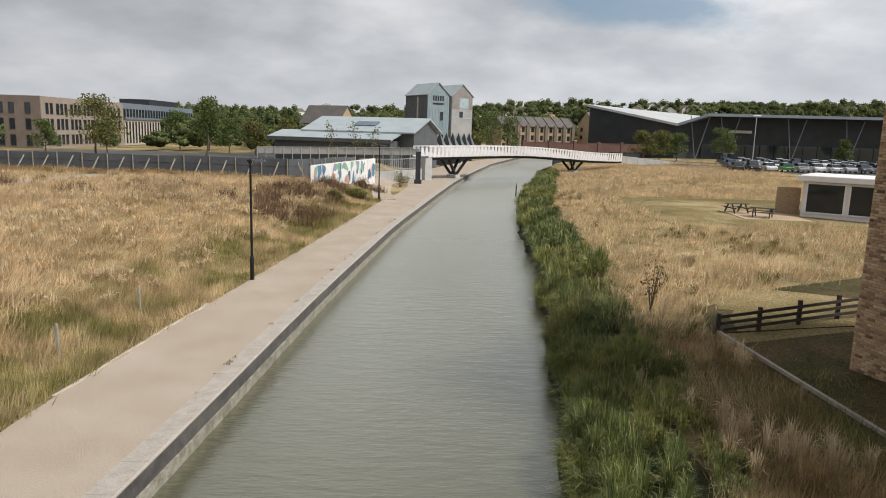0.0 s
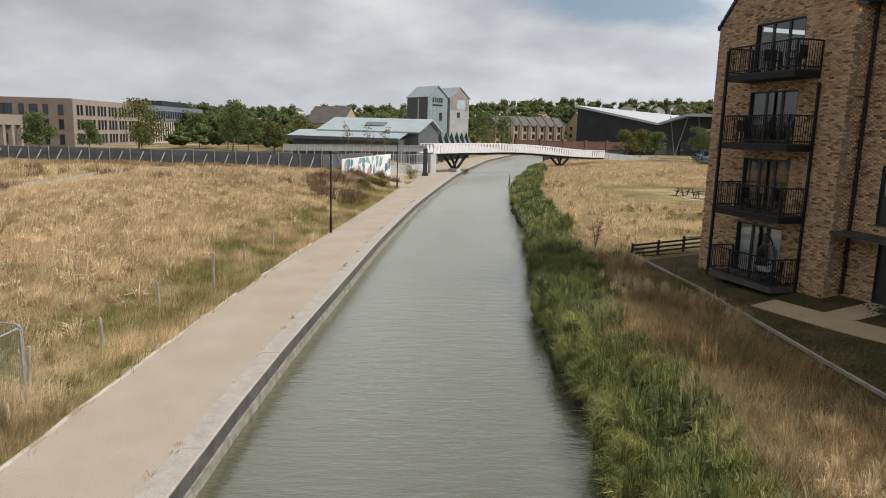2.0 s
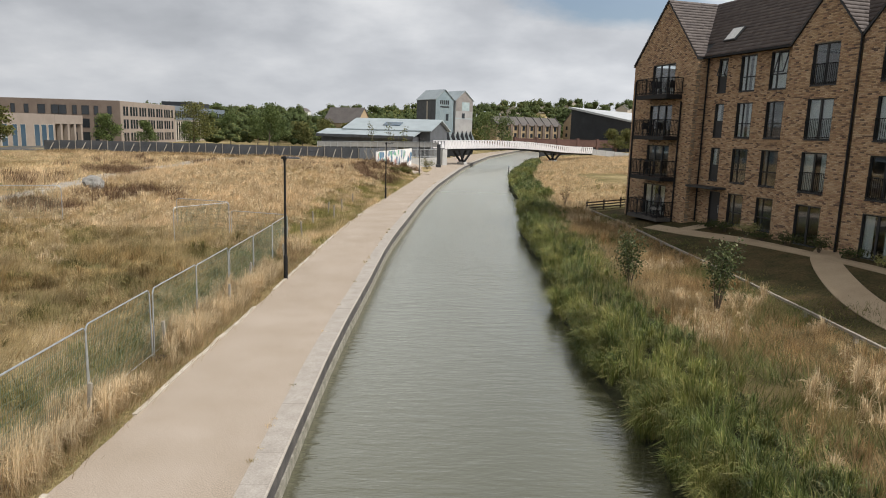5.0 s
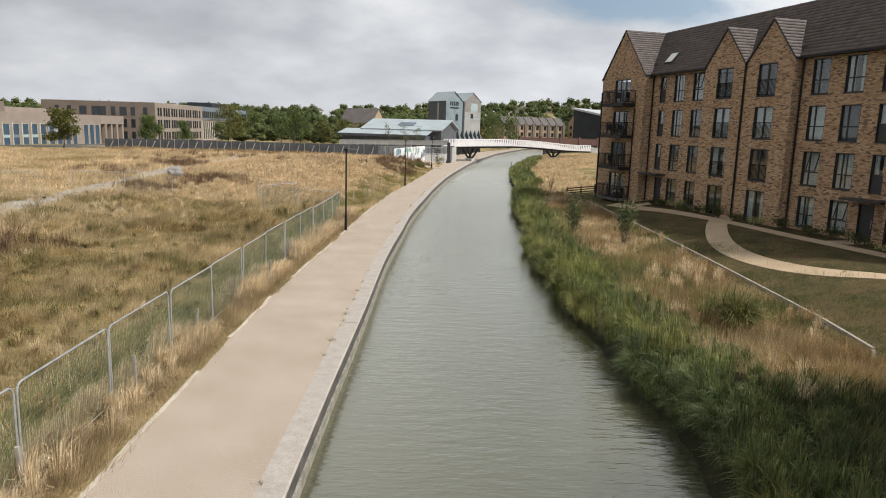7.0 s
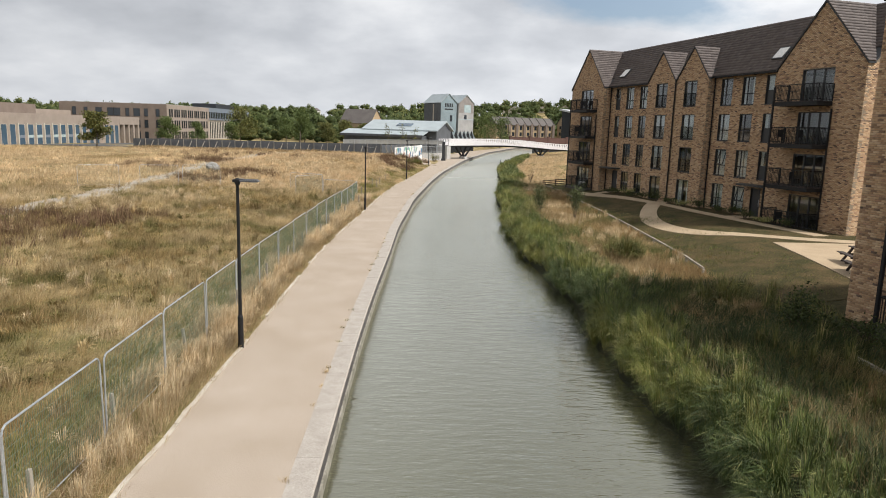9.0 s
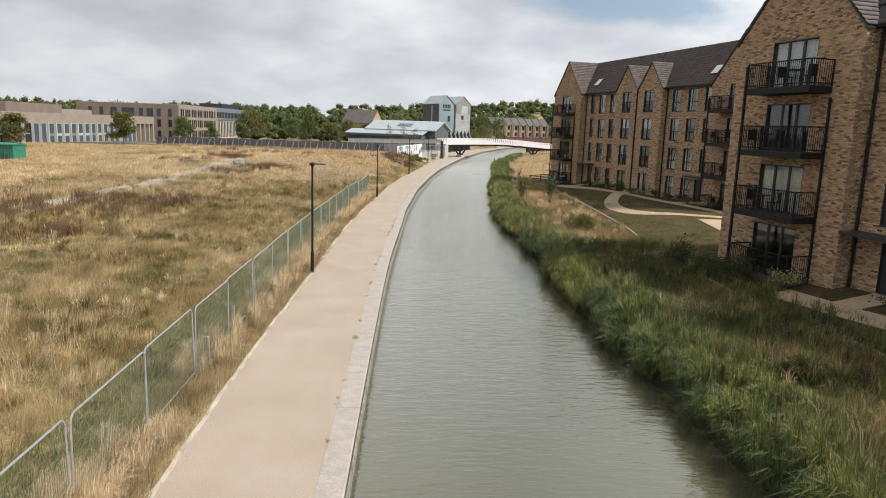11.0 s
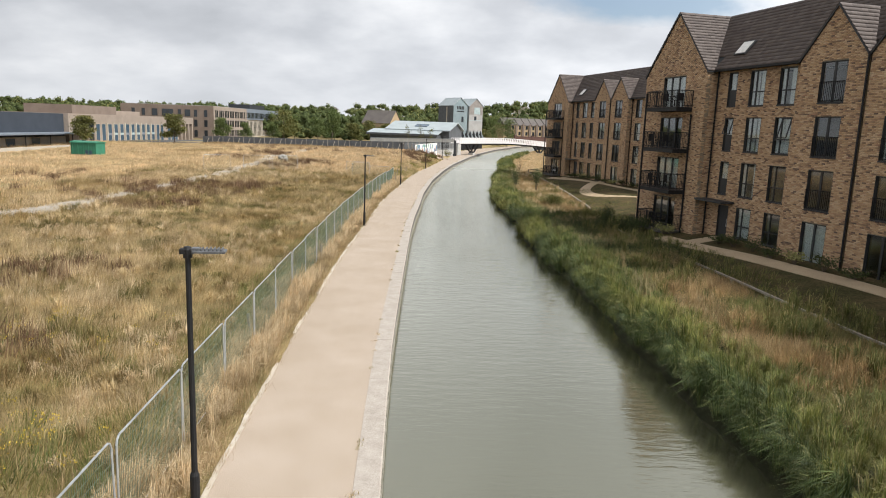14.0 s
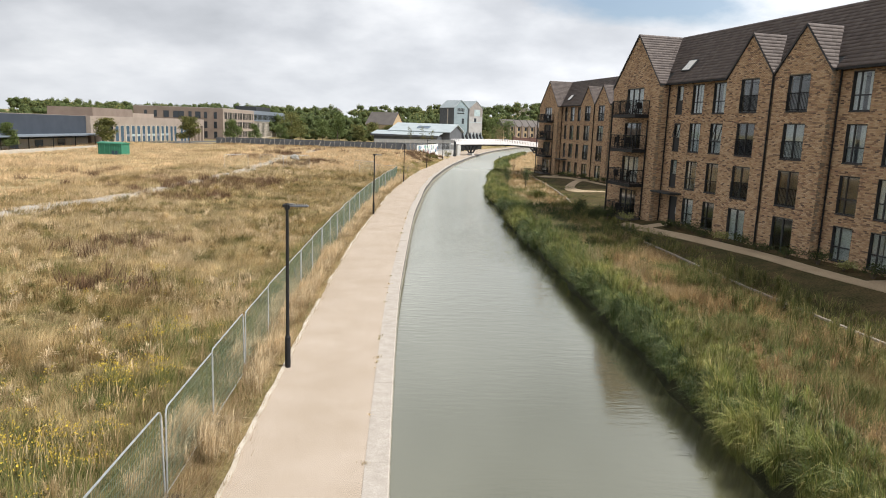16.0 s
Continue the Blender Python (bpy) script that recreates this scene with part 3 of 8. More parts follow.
def make_window(parent, h, rng, upper):
    x0, x1, z0, z1, y, kind = h
    yf = y + 0.09                       # frames sit back in the reveal
    w = 0.06
    s = Shape().ring(x0, x1, z0, z1, w, yf, yf + 0.07)
    mid, tr = x0 + (x1 - x0) * (0.36 if kind == "casement" else 0.5), z0 + (z1 - z0) * (0.47 if kind == "slot" else 0.4)
    panes, bars = [], []
    if kind == "casement":
        bars = [("mullion", mid - 0.035, mid + 0.035, z0 + w, z1 - w), ("transom", x0 + w, mid - 0.035, tr - 0.035, tr + 0.035), ("transom", mid + 0.035, x1 - w, tr - 0.035, tr + 0.035)]
        panes = [(x0 + w, mid - 0.035, z0 + w, tr - 0.035), (mid + 0.035, x1 - w, z0 + w, tr - 0.035), (x0 + w, mid - 0.035, tr + 0.035, z1 - w), (mid + 0.035, x1 - w, tr + 0.035, z1 - w)]
    elif kind == "slot":
        bars = [("transom", x0 + w, x1 - w, tr - 0.035, tr + 0.035), ("lower_panel", x0 + w, x1 - w, z0 + w, tr - 0.035)]
        panes = [(x0 + w, x1 - w, tr + 0.035, z1 - w)]
    elif kind == "entrance":
        bars = [("door_leaf", x0 + w, x1 - w, z0 + w, z1 - w)]
    else:
        n = 3 if kind == "balcony_door" else 2
        for k in range(1, n):
            x = x0 + (x1 - x0) * k / n
            bars.append(("stile", x - 0.06, x + 0.06, z0 + w, z1 - w))
        for k in range(n):
            panes.append((x0 + (x1 - x0) * k / n + 0.06, x0 + (x1 - x0) * (k + 1) / n - 0.06, z0 + w, z1 - w))
    ob = part("door" if kind == "entrance" else "window", s, M_FRAME, parent, "dark grey entrance door" if kind == "entrance" else "anthracite framed window")
    for nm, a, b, c, d in bars:
        part(nm, Shape().box(a, b, yf - (0.01 if nm in ("mullion", "stile") else -0.012 if "_" in nm else 0.008), yf + 0.055, c, d), M_FRAME, ob)
    if z0 > 1.0:
        part("sill", Shape().box(x0 - 0.03, x1 + 0.03, y - 0.035, yf, z0 - 0.05, z0 - 0.004, chamfer=0.008), M_FRAME, ob)
    part("reveal", Shape().ring(x0 + 0.002, x1 - 0.002, z0, z1 - 0.002, 0.016, y + 0.004, yf), M_FRAME, ob)
    if kind == "entrance":
        part("door_handle", Shape().bar((x1 - 0.16, yf - 0.02, z0 + 0.8), (x1 - 0.16, yf - 0.02, z0 + 1.3), 0.03), M_GALV, ob, "steel pull handle")
    tilt = kind in ("slot", "casement") and rng.random() < 0.12
    for p in panes:
        part("pane", Shape().box(p[0], p[1], yf + 0.025, yf + 0.035, p[2], p[3]), M_GLASS, ob).visible_shadow = False
    if tilt:
        q = panes[-1]
        m = Matrix.Translation((0, yf - 0.01, q[3])) @ Matrix.Rotation(radians(-14), 4, "X") @ Matrix.Translation((0, 0, -q[3]))
        sh = Shape().ring(q[0], q[1], q[2], q[3], 0.05, -0.03, 0.02)
        sh.v = [tuple(m @ Vector(t)) for t in sh.v]
        sash = part("open_sash", sh, M_FRAME, ob, "top-hung sash standing open")
    pick = rng.random()
    if kind in ("juliet", "balcony_door"):
        pick = pick * 1.5 + (0.12 if kind == "juliet" else 0.35)
    if kind != "entrance":
        if pick < 0.66:
            c = Shape()
            for a, b in (((x0, x0 + (x1 - x0) * rng.uniform(0.3, 0.5)), (x1 - (x1 - x0) * rng.uniform(0.3, 0.5), x1)) if pick < 0.42 else ((x0, x1), (0, 0))):
                if b - a < 0.1:
                    continue
                m = max(4, int((b - a) / 0.06))
                c.strip([[(a + (b - a) * i / m, yf + 0.16 + 0.025 * math.sin(i * 2.1), z) for i in range(m + 1)] for z in (max(z0, tr if kind == "slot" else z0) + 0.02, z1)])
            part("curtain", c, M_CURTAIN, ob, "pale curtain")
        elif pick < 0.76 and kind in ("casement", "juliet"):
            c = Shape()
            z = z1 - 0.04
            while z > z0 + 0.05:
                c.box(x0 + 0.05, x1 - 0.05, yf + 0.12, yf + 0.15, z - 0.045, z)
                z -= 0.06
            part("blind", c, M_BLIND, ob, "dark slatted blind")
    if kind == "juliet":
        r = Shape()
        zt = z0 + 1.05
        r.box(x0 + 0.02, x1 - 0.02, y - 0.05, y - 0.01, zt - 0.04, zt)
        part("guard_rail", Shape().box(x0 + 0.02, x1 - 0.02, y - 0.05, y - 0.01, z0 + 0.08, z0 + 0.12), M_BLACK, ob, "black steel guard rail")
        n = 14
        if "guard_bar" not in SHARED:
            SHARED["guard_bar"] = Shape().box(-0.008, 0.008, -0.01, 0.01, 0, 1).mesh("guard_bar", M_BLACK)
        for k in range(n + 1):
            o = new("guard_bar", SHARED["guard_bar"])
            o.parent = ob
            o.matrix_local = Matrix.Translation((x0 + 0.04 + (x1 - x0 - 0.08) * k / n, y - 0.032, z0 + 0.12)) @ Matrix.Diagonal((1, 1, zt - 0.16 - z0, 1))
        part("guard_rail", r, M_BLACK, ob, "black steel guard rail")
    return ob


def make_balcony(parent, x0, x1, y_wall, z, ground):
    y0 = y_wall - 1.2
    s = Shape()
    if not ground:
        s.box(x0, x1, y0, y_wall - 0.002, z - 0.28, z - 0.04, chamfer=0.01)
        b = part("balcony", s, M_BLACK, parent, "black steel balcony with barred railing")
        part("deck", Shape().box(x0 + 0.05, x1 - 0.05, y0 + 0.05, y_wall - 0.01, z - 0.036, z), M_DARKWOOD, b, "dark timber balcony deck")
    else:
        s.box(x0, x1, y0, y_wall - 0.002, z - 0.25, z - 0.02)
        b = part("terrace", s, M_DARKPAVING, parent, "small dark paved ground-floor terrace")
    top = z + 1.05
    if "baluster" not in SHARED:
        SHARED["baluster"] = Shape().box(-0.009, 0.009, -0.009, 0.009, 0.004, 1.02).mesh("baluster", M_BLACK)
        SHARED["railing_post"] = Shape().box(-0.028, 0.028, -0.028, 0.028, 0.004, 1.07).mesh("railing_post", M_BLACK)
    sides = [((x0 + 0.03, y_wall - 0.03), (x0 + 0.03, y0 + 0.03)), ((x0 + 0.03, y0 + 0.03), (x1 - 0.03, y0 + 0.03)), ((x1 - 0.03, y0 + 0.03), (x1 - 0.03, y_wall - 0.03))]
    for (ax, ay), (bx, by) in sides:
        part("top_rail", Shape().bar((ax, ay, top), (bx, by, top), 0.06, 0.05), M_BLACK, b)
        part("bottom_rail", Shape().bar((ax, ay, z + 0.1), (bx, by, z + 0.1), 0.04, 0.04), M_BLACK, b)
        ln = math.hypot(bx - ax, by - ay)
        n = max(2, round(ln / 0.11))
        for k in range(n + 1):
            t = k / n
            px, py = ax + (bx - ax) * t, ay + (by - ay) * t
            kind = "railing_post" if k in (0, n) or (k % 11 == 0) else "baluster"
            if k == 0 and (ax, ay) != sides[0][0]:
                continue
            o = new(kind, SHARED[kind])
            o.parent = b
            o.matrix_local = Matrix.Translation((px, py, z))
    return b


def make_block(at, seed):
    rng = random.Random(seed)
    b = thing("apartment_building", "four-storey buff brick apartment block with gables, balconies and grey tiled roof", "apartment building", at, "canalside apartment blocks")
    x0, x1 = GABLES[0][0], GABLES[1][1]
    if "wall" not in SHARED:
        core, rows = Shape(), []
        t = 0.014                                  # depth of the joints
        # main front between the end gables
        a, c = GABLES[0][1], GABLES[1][0]
        holes = in_wall(0.0, a, c)
        for p, q in ((a, GABLES[2][0]), (GABLES[3][1], c)):
            hs = [h for h in holes if p <= h[0] < q]
            wall_boxes(core, p, q, 0.3, EAVE - 0.12, t, 0.32, hs)
            rows += [(*r, 0.0, 0) for r in brick_rows(p, q, 0.3, EAVE - 0.14, hs)]
        for g0, g1, gy, peak in GABLES:
            hs = in_wall(gy, g0, g1)
            wall_boxes(core, g0, g1, 0.3, EAVE - 0.1, gy + t, gy + 0.32, hs)
            core.prism([(g0, EAVE - 0.1), (g1, EAVE - 0.1), ((g0 + g1) / 2, peak - 0.03)], gy + t, gy + 0.3)
            rows += [(*r, gy, 0) for r in brick_rows(g0, g1, 0.3, peak, hs, ((g0 + g1) / 2, peak - 0.03, EAVE - 0.1))]
        # returns of the bays and the end wall, facing +x
        for x, ya, yb in ((GABLES[0][1], -0.81, 0.0), (GABLES[3][1], -0.60, 0.0), (x1, -0.81, DEPTH)):
            core.box(x - 0.3, x - t, ya + 0.012, yb, 0.3, EAVE - 0.1)
            rows += [(*r, -x, 1) for r in brick_rows(ya, yb, 0.3, EAVE - 0.14, [])]
        core.box(GABLES[2][0] + t, GABLES[2][0] + 0.3, -0.588, 0.0, 0.3, EAVE - 0.1)
        core.box(x0 + t, x0 + 0.3, -0.79, DEPTH, 0.3, EAVE - 0.1)
        core.box(GABLES[1][0] + t, GABLES[1][0] + 0.3, -0.79, 0.0, 0.3, EAVE - 0.1)
        core.box(x0 + 0.3, x1 - 0.3, DEPTH - 0.3, DEPTH, 0.3, EAVE - 0.1)
        core.prism([(-0.4, EAVE - 0.1), (DEPTH, EAVE - 0.1), (3.1, RIDGE - 0.1)], x1 - 0.3, x1 - t, "x")
        near = [r for r in rows if r[5] == 0 and r[4] == -0.81 and r[0] > 20 and 1.0 < r[2] < 1.9 and r[0] > 27.3]
        near = near[:290]
        pick = set(near)
        SHARED["near"] = near
        SHARED["wall"] = core.mesh("wall", M_MORTAR)
        SHARED["brick"] = brick_mesh("brickwork", [r for r in rows if r not in pick], M_BRICK, 3)
        SHARED["one"] = Shape().box(-0.1075, 0.1075, 0, 0.03, 0, 0.065).mesh("brick", M_BRICK_OB)
        # roof: main slopes, then gable roofs
        e, r0 = EAVE, RIDGE
        tiles = []
        pitch = (r0 - e + 0.0) / 3.45

        def zmain(y):
            return e + (y + 0.35) * pitch
        lo0, lo1 = GABLES[0][1], GABLES[1][0]
        segs = [(lo0, GABLES[2][0]), (GABLES[3][1], lo1)]
        # main front slope runs full length and passes under the gable roofs
        for p, q in segs:
            tiles += roof_tiles("t", [(p, -0.35, e), (q, -0.35, e), (q, 3.1, r0), (p, 3.1, r0)], 1)
        tiles += roof_tiles("t", [(GABLES[2][0], 0.2, zmain(0.2)), (GABLES[3][1], 0.2, zmain(0.2)), (GABLES[3][1], 3.1, r0), (GABLES[2][0], 3.1, r0)], 1)
        for p, q in ((x0, lo0), (lo1, x1)):
            tiles += roof_tiles("t", [(p, 0.4, zmain(0.4)), (q, 0.4, zmain(0.4)), (q, 3.1, r0), (p, 3.1, r0)], 1)
        for g0, g1, gy, peak in GABLES:
            m, over = (g0 + g1) / 2, 0.0
            yb = -0.35 + (peak - e) / pitch            # where the ridge meets the main slope
            yf = gy - 0.08
            k = (peak - e) / ((g1 - g0) / 2)
            lo_l, lo_r = (g0 - 0.08, e - 0.08 * k), (g1 + 0.08, e - 0.08 * k)
            tiles += roof_tiles("t", [(lo_r[0], yf, lo_r[1] + 0.04), (lo_r[0], -0.35, lo_r[1] + 0.04), (m, yb, peak + 0.04), (m, yf, peak + 0.04)], 2)
            tiles += roof_tiles("t", [(lo_l[0], -0.35, lo_l[1] + 0.04), (lo_l[0], yf, lo_l[1] + 0.04), (m, yf, peak + 0.04), (m, yb, peak + 0.04)], 2)
        SHARED["tiles"] = tile_mesh("roof_tiles", tiles[300:], M_TILE)
        SHARED["tile_near"] = tiles[:300]
        under = Shape()
        under.prism([(-0.33, e - 0.12), (-0.33, e), (3.1, r0 - 0.01), (DEPTH + 0.3, e - 0.02), (DEPTH + 0.3, e - 0.14), (3.1, r0 - 0.16)], x0 - 0.05, x1 + 0.05, "x")
        for g0, g1, gy, peak in GABLES:
            m = (g0 + g1) / 2
            yb = -0.35 + (peak - e) / pitch
            k = (peak - e) / ((g1 - g0) / 2)
            for sx in (g0 - 0.08, g1 + 0.08):
                z = e - 0.08 * k
                f, bk = gy - 0.08, [(sx, -0.30), (m, yb)]
                under.add([(sx, f, z + 0.03), (m, f, peak + 0.03), (m, yb, peak + 0.03), (sx, -0.3, z + 0.03), (sx, f, z - 0.08), (m, f, peak - 0.08), (m, yb, peak - 0.08), (sx, -0.3, z - 0.08)],
                          [(0, 1, 2, 3), (7, 6, 5, 4), (0, 4, 5, 1), (1, 5, 6, 2), (2, 6, 7, 3), (3, 7, 4, 0)])
        SHARED["roof"] = under.mesh("roof", M_FRAME)
        SHARED["gutter"] = [Shape().box(q0, q1, -0.44, -0.33, e - 0.13, e - 0.02).mesh("gutter", M_BLACK) for q0, q1 in ((lo0 + 0.1, GABLES[2][0] - 0.1), (GABLES[3][1] + 0.1, lo1 - 0.1))]
        SHARED["pipe"] = [Shape().tube((px, py, 0.9), (px, py, top), 0.05).mesh("downpipe", M_BLACK) for px, py, top in
                          ((GABLES[0][1] + 0.16, -0.1, e - 0.1), (GABLES[2][1] + 0.08, -0.68, EAVE), (GABLES[3][1] + 0.16, -0.1, e - 0.1), (GABLES[1][0] - 0.16, -0.1, e - 0.1), (x1 + 0.08, 0.4, e - 0.1))]
        rooms = Shape()
        rooms.box(x0 + 0.4, x1 - 0.4, 3.6, 3.7, 0.9, 11)
        for k in range(5):
            rooms.box(x0 + 0.35, x1 - 0.35, 0.4, 3.6, FFL - 0.2 + STOREY * k - (0.1 if k == 4 else 0), FFL - 0.02 + STOREY * k - (0.1 if k == 4 else 0))
        for x in (-1.3, 1.4, 3.9, 6.3, 10.88, 15.4, 17.9, 20.4, 23):
            rooms.box(x, x + 0.1, 0.4, 3.6, 0.9, 11)
        SHARED["rooms"] = rooms.mesh("interior", M_ROOM)
    wall = part("wall", SHARED["wall"], M_MORTAR, b, "buff multi-stock brick wall")
    tagged(part("brickwork", SHARED["brick"], None, wall), kind="stuff")
    for q in SHARED["near"]:
        o = new("brick", SHARED["one"])
        o.parent = wall
        o.matrix_local = Matrix.Translation(((q[0] + q[1]) / 2, q[4] + rng.uniform(-0.003, 0.003), q[2])) @ Matrix.Diagonal(((q[1] - q[0]) / 0.215, 1, 1, 1))
    roof = part("roof", SHARED["roof"], None, b, "grey-brown tiled pitched roof")
    tagged(part("roof_tiles", SHARED["tiles"], None, roof), kind="stuff")
    if "tile" not in SHARED:
        SHARED["tile"] = [tile_mesh("roof_tile", [t], M_TILE_OB) for t in SHARED["tile_near"]]
    for me in SHARED["tile"]:
        o = new("roof_tile", me)
        o.parent = roof
    for me in SHARED["gutter"]:
        part("gutter", me, None, b, "black gutter")
    for me in SHARED["pipe"]:
        part("downpipe", me, None, b, "black downpipe")
    part("interior", SHARED["rooms"], None, b)
    for h in OPEN:
        make_window(b, h, rng, h[2] > 3)
    for lo, hi in both((-6.05, -2.35)):
        for k in range(4):
            make_balcony(b, lo, hi, -0.81, FFL + STOREY * k + (0.04 if k else 0.02), k == 0)
        post = Shape()
        post.box(lo - 0.06, lo + 0.04, -2.05, -1.95, 0.6, FFL + 3 * STOREY + 1.0)
        post.box(hi + 0.02, hi + 0.1, -0.95, -0.86, 0.6, FFL + 2 * STOREY + 2.3)
        part("balcony_post", post, M_BLACK, b, "slim black balcony post and downpipe")
    for lo, hi in both((-0.95, 1.75)):
        c = Shape().box(lo, hi, -1.0, -0.002, FFL + 2.3, FFL + 2.42, chamfer=0.015)
        part("canopy", c, M_FRAME, b, "flat dark canopy over the entrance")
    for lo in (-0.15, 2 * MID - 0.9):
        m = Matrix.Translation((lo, 0.3, EAVE + 0.65 * 1.16 + 0.12)) @ Matrix.Rotation(math.atan(1.16), 4, "X")
        s = Shape().box(0, 1.05, -0.05, 1.05, 0.0, 0.09, m)
        rl = part("rooflight", s, M_FRAME, b, "roof window with pale blind")
        part("pane", Shape().box(0.08, 0.97, 0.03, 0.97, 0.075, 0.1, m), M_CURTAIN, rl, "pale blind behind the glass")
    return b


def block_pose(x, y, z, a):
    return Matrix.Translation((x, y, z)) @ Matrix.Rotation(radians(a - 90), 4, "Z")


make_block(block_pose(13.778, 8.428, 0.0, 15.23), 21)
make_block(block_pose(12.96, -46.65, -0.06, 14.85), 34)

# ---------------------------------------------------------------- towpath furniture


M_LAMPTOP = material("lamp_grey_paint", (0.06, 0.062, 0.066), 0.35, second=(0.09, 0.092, 0.096), scale=6, fine=30, amount=0.15, bump=0.05)


def make_lamp():
    lamp = thing("street_lamp", "slim black towpath lamp post with flat head", "street lamp", pose(-8.0, 27.0, 0), "towpath lamp posts")
    part("base", Shape().tube((0, 0, -0.1), (0, 0, 0.95), 0.085, n=12).tube((0, 0, 0.95), (0, 0, 1.02), 0.085, 0.055, 12), M_BLACK, lamp, smooth=False)
    part("pole", Shape().tube((0, 0, 1.0), (0, 0, 4.98), 0.055, 0.045, 10), M_BLACK, lamp)
    collar = Shape().tube((0, 0, 4.86), (0, 0, 5.0), 0.075, 0.085, 12).tube((0, 0, 5.0), (0, 0, 5.05), 0.085, 0.05, 12).box(-0.13, 0.1, -0.075, 0.075, 4.93, 5.02, chamfer=0.02)
    part("collar", collar, M_BLACK, lamp)
    h = part("lamp_head", Shape().box(0.08, 0.62, -0.13, 0.13, 4.955, 4.995, chamfer=0.015), M_LAMPTOP, lamp, "flat dark grey finned lamp head")
    for k in range(6):
        x = 0.22 + 0.065 * k
        part("fin", Shape().box(x, x + 0.022, -0.115, 0.115, 4.99, 5.03, chamfer=0.006), M_LAMPTOP, h)
    part("driver_box", Shape().box(0.06, 0.2, -0.08, 0.08, 4.985, 5.035, chamfer=0.012), M_LAMPTOP, h)
    part("lens", Shape().box(0.2, 0.58, -0.1, 0.1, 4.942, 4.953), M_GLASS, h, "clear lens")
    return lamp


lamp = make_lamp()
for lx_, ly_, turn in ((-9.94, -7.23, 0), (-10.12, -42.23, 0), (-8.65, -79.18, 8), (-5.46, 60.81, -12)):
    copy_thing(lamp, pose(lx_, ly_, 0, 0, 0, turn))

# ---------------------------------------------------------------- far side things


def make_bridge():
    b = thing("footbridge", "white curved footbridge on dark V-shaped steel legs", "footbridge", at=Matrix.Translation((-2.4, 90.8, 0)) @ Matrix.Rotation(radians(45), 4, "Z"))
    n = 48
    ln = 50.0

    def deck(t):
        return 2.95 + 0.15 * math.sin(math.pi * min(1, t * 1.3)) - 1.0 * smooth(0.35, 1.0, t)
    rows = []
    for i in range(n + 1):
        t = i / n
        x, z = ln * t, deck(t)
        rows.append([(x, -1.3, z - 0.35), (x, -1.5, z), (x, 1.5, z), (x, 1.3, z - 0.35)])
    part("deck", Shape().strip(rows, closed=True), M_BLACK, b, "dark steel deck beam")
    for y in (-1.5, 1.5):
        rail, panel = Shape(), Shape()
        for i in range(n):
            t, u = i / n, (i + 1) / n
            rail.bar((ln * t, y, deck(t) + 1.42), (ln * u, y, deck(u) + 1.42), 0.1)
        part("handrail", rail, M_WHITE, b)
        m = 64
        for i in range(m):
            t, u = i / m, (i + 1) / m
            a, c = ln * t, ln * u
            out = 0.16 if y > 0 else -0.16
            panel = Shape().add([(a, y, deck(t) + 0.02), (a + (c - a) * 0.93, y, deck(u) + 0.02), (a + (c - a) * 0.72, y + out, deck(u) + 1.36), (a + (c - a) * 0.22, y + out, deck(t) + 1.36),
                                 (a, y + 0.04, deck(t) + 0.02), (a + (c - a) * 0.93, y + 0.04, deck(u) + 0.02), (a + (c - a) * 0.72, y + out + 0.04, deck(u) + 1.36), (a + (c - a) * 0.22, y + out + 0.04, deck(t) + 1.36)],
                                [(0, 1, 2, 3), (7, 6, 5, 4), (0, 4, 5, 1), (1, 5, 6, 2), (2, 6, 7, 3), (3, 7, 4, 0)])
            part("panel", panel, M_WHITE, b)
    for x in (6.5, 36.2):
        for s in (-1, 1):
            for y in (-0.8, 0.8):
                part("leg", Shape().bar((x, y * 0.5, 0.4), (x + s * 1.9, y, deck(x / ln) - 0.3), 0.3), M_BLACK, b)
        part("footing", Shape().box(x - 0.5, x + 0.5, -0.9, 0.9, -0.3, 0.5, chamfer=0.05), M_CONCRETE, b)
    part("abutment", Shape().box(-0.6, 0.6, -1.6, 1.6, 0, 2.9), M_CONCRETE, b, "dark grey abutment wall")
    return b


make_bridge()


def make_hoarding():
    h = thing("site_hoarding", "long dark grey site hoarding with leaning timber props", "hoarding")
    pts = [(-60.0, 66.0), (-36.0, 64.0), (-14.0, 62.5), (-9.5, 76.0)]
    for (ax, ay), (bx, by) in zip(pts, pts[1:]):
        d = math.hypot(bx - ax, by - ay)
        n = round(d / 2.4)
        for i in range(n):
            t = (i + 0.5) / n
            x, y = ax + (bx - ax) * t, ay + (by - ay) * t
            m = Matrix.Translation((x, y, left_ground(x, y) + 0.04 * noise.noise((x, y, 0)))) @ Matrix.Rotation(math.atan2(by - ay, bx - ax), 4, "Z")
            p = part("panel", Shape().box(-d / n / 2 + 0.01, d / n / 2 - 0.01, -0.03, 0.03, -0.1, 1.75, m).box(-d / n / 2, d / n / 2, -0.06, -0.03, 1.1, 1.18, m), M_HOARD, h)
            part("prop", Shape().bar(m @ Vector((0.3, -0.08, 1.45)), m @ Vector((0.0, -0.9, 0.1)), 0.07, 0.1), M_TIMBER, h, "pale leaning timber prop")
            part("post", Shape().box(1.1, 1.18, -0.1, -0.03, -0.1, 1.8, m), M_TIMBER, h, "grey timber post")


make_hoarding()

# ---------------------------------------------------------------- canalside things


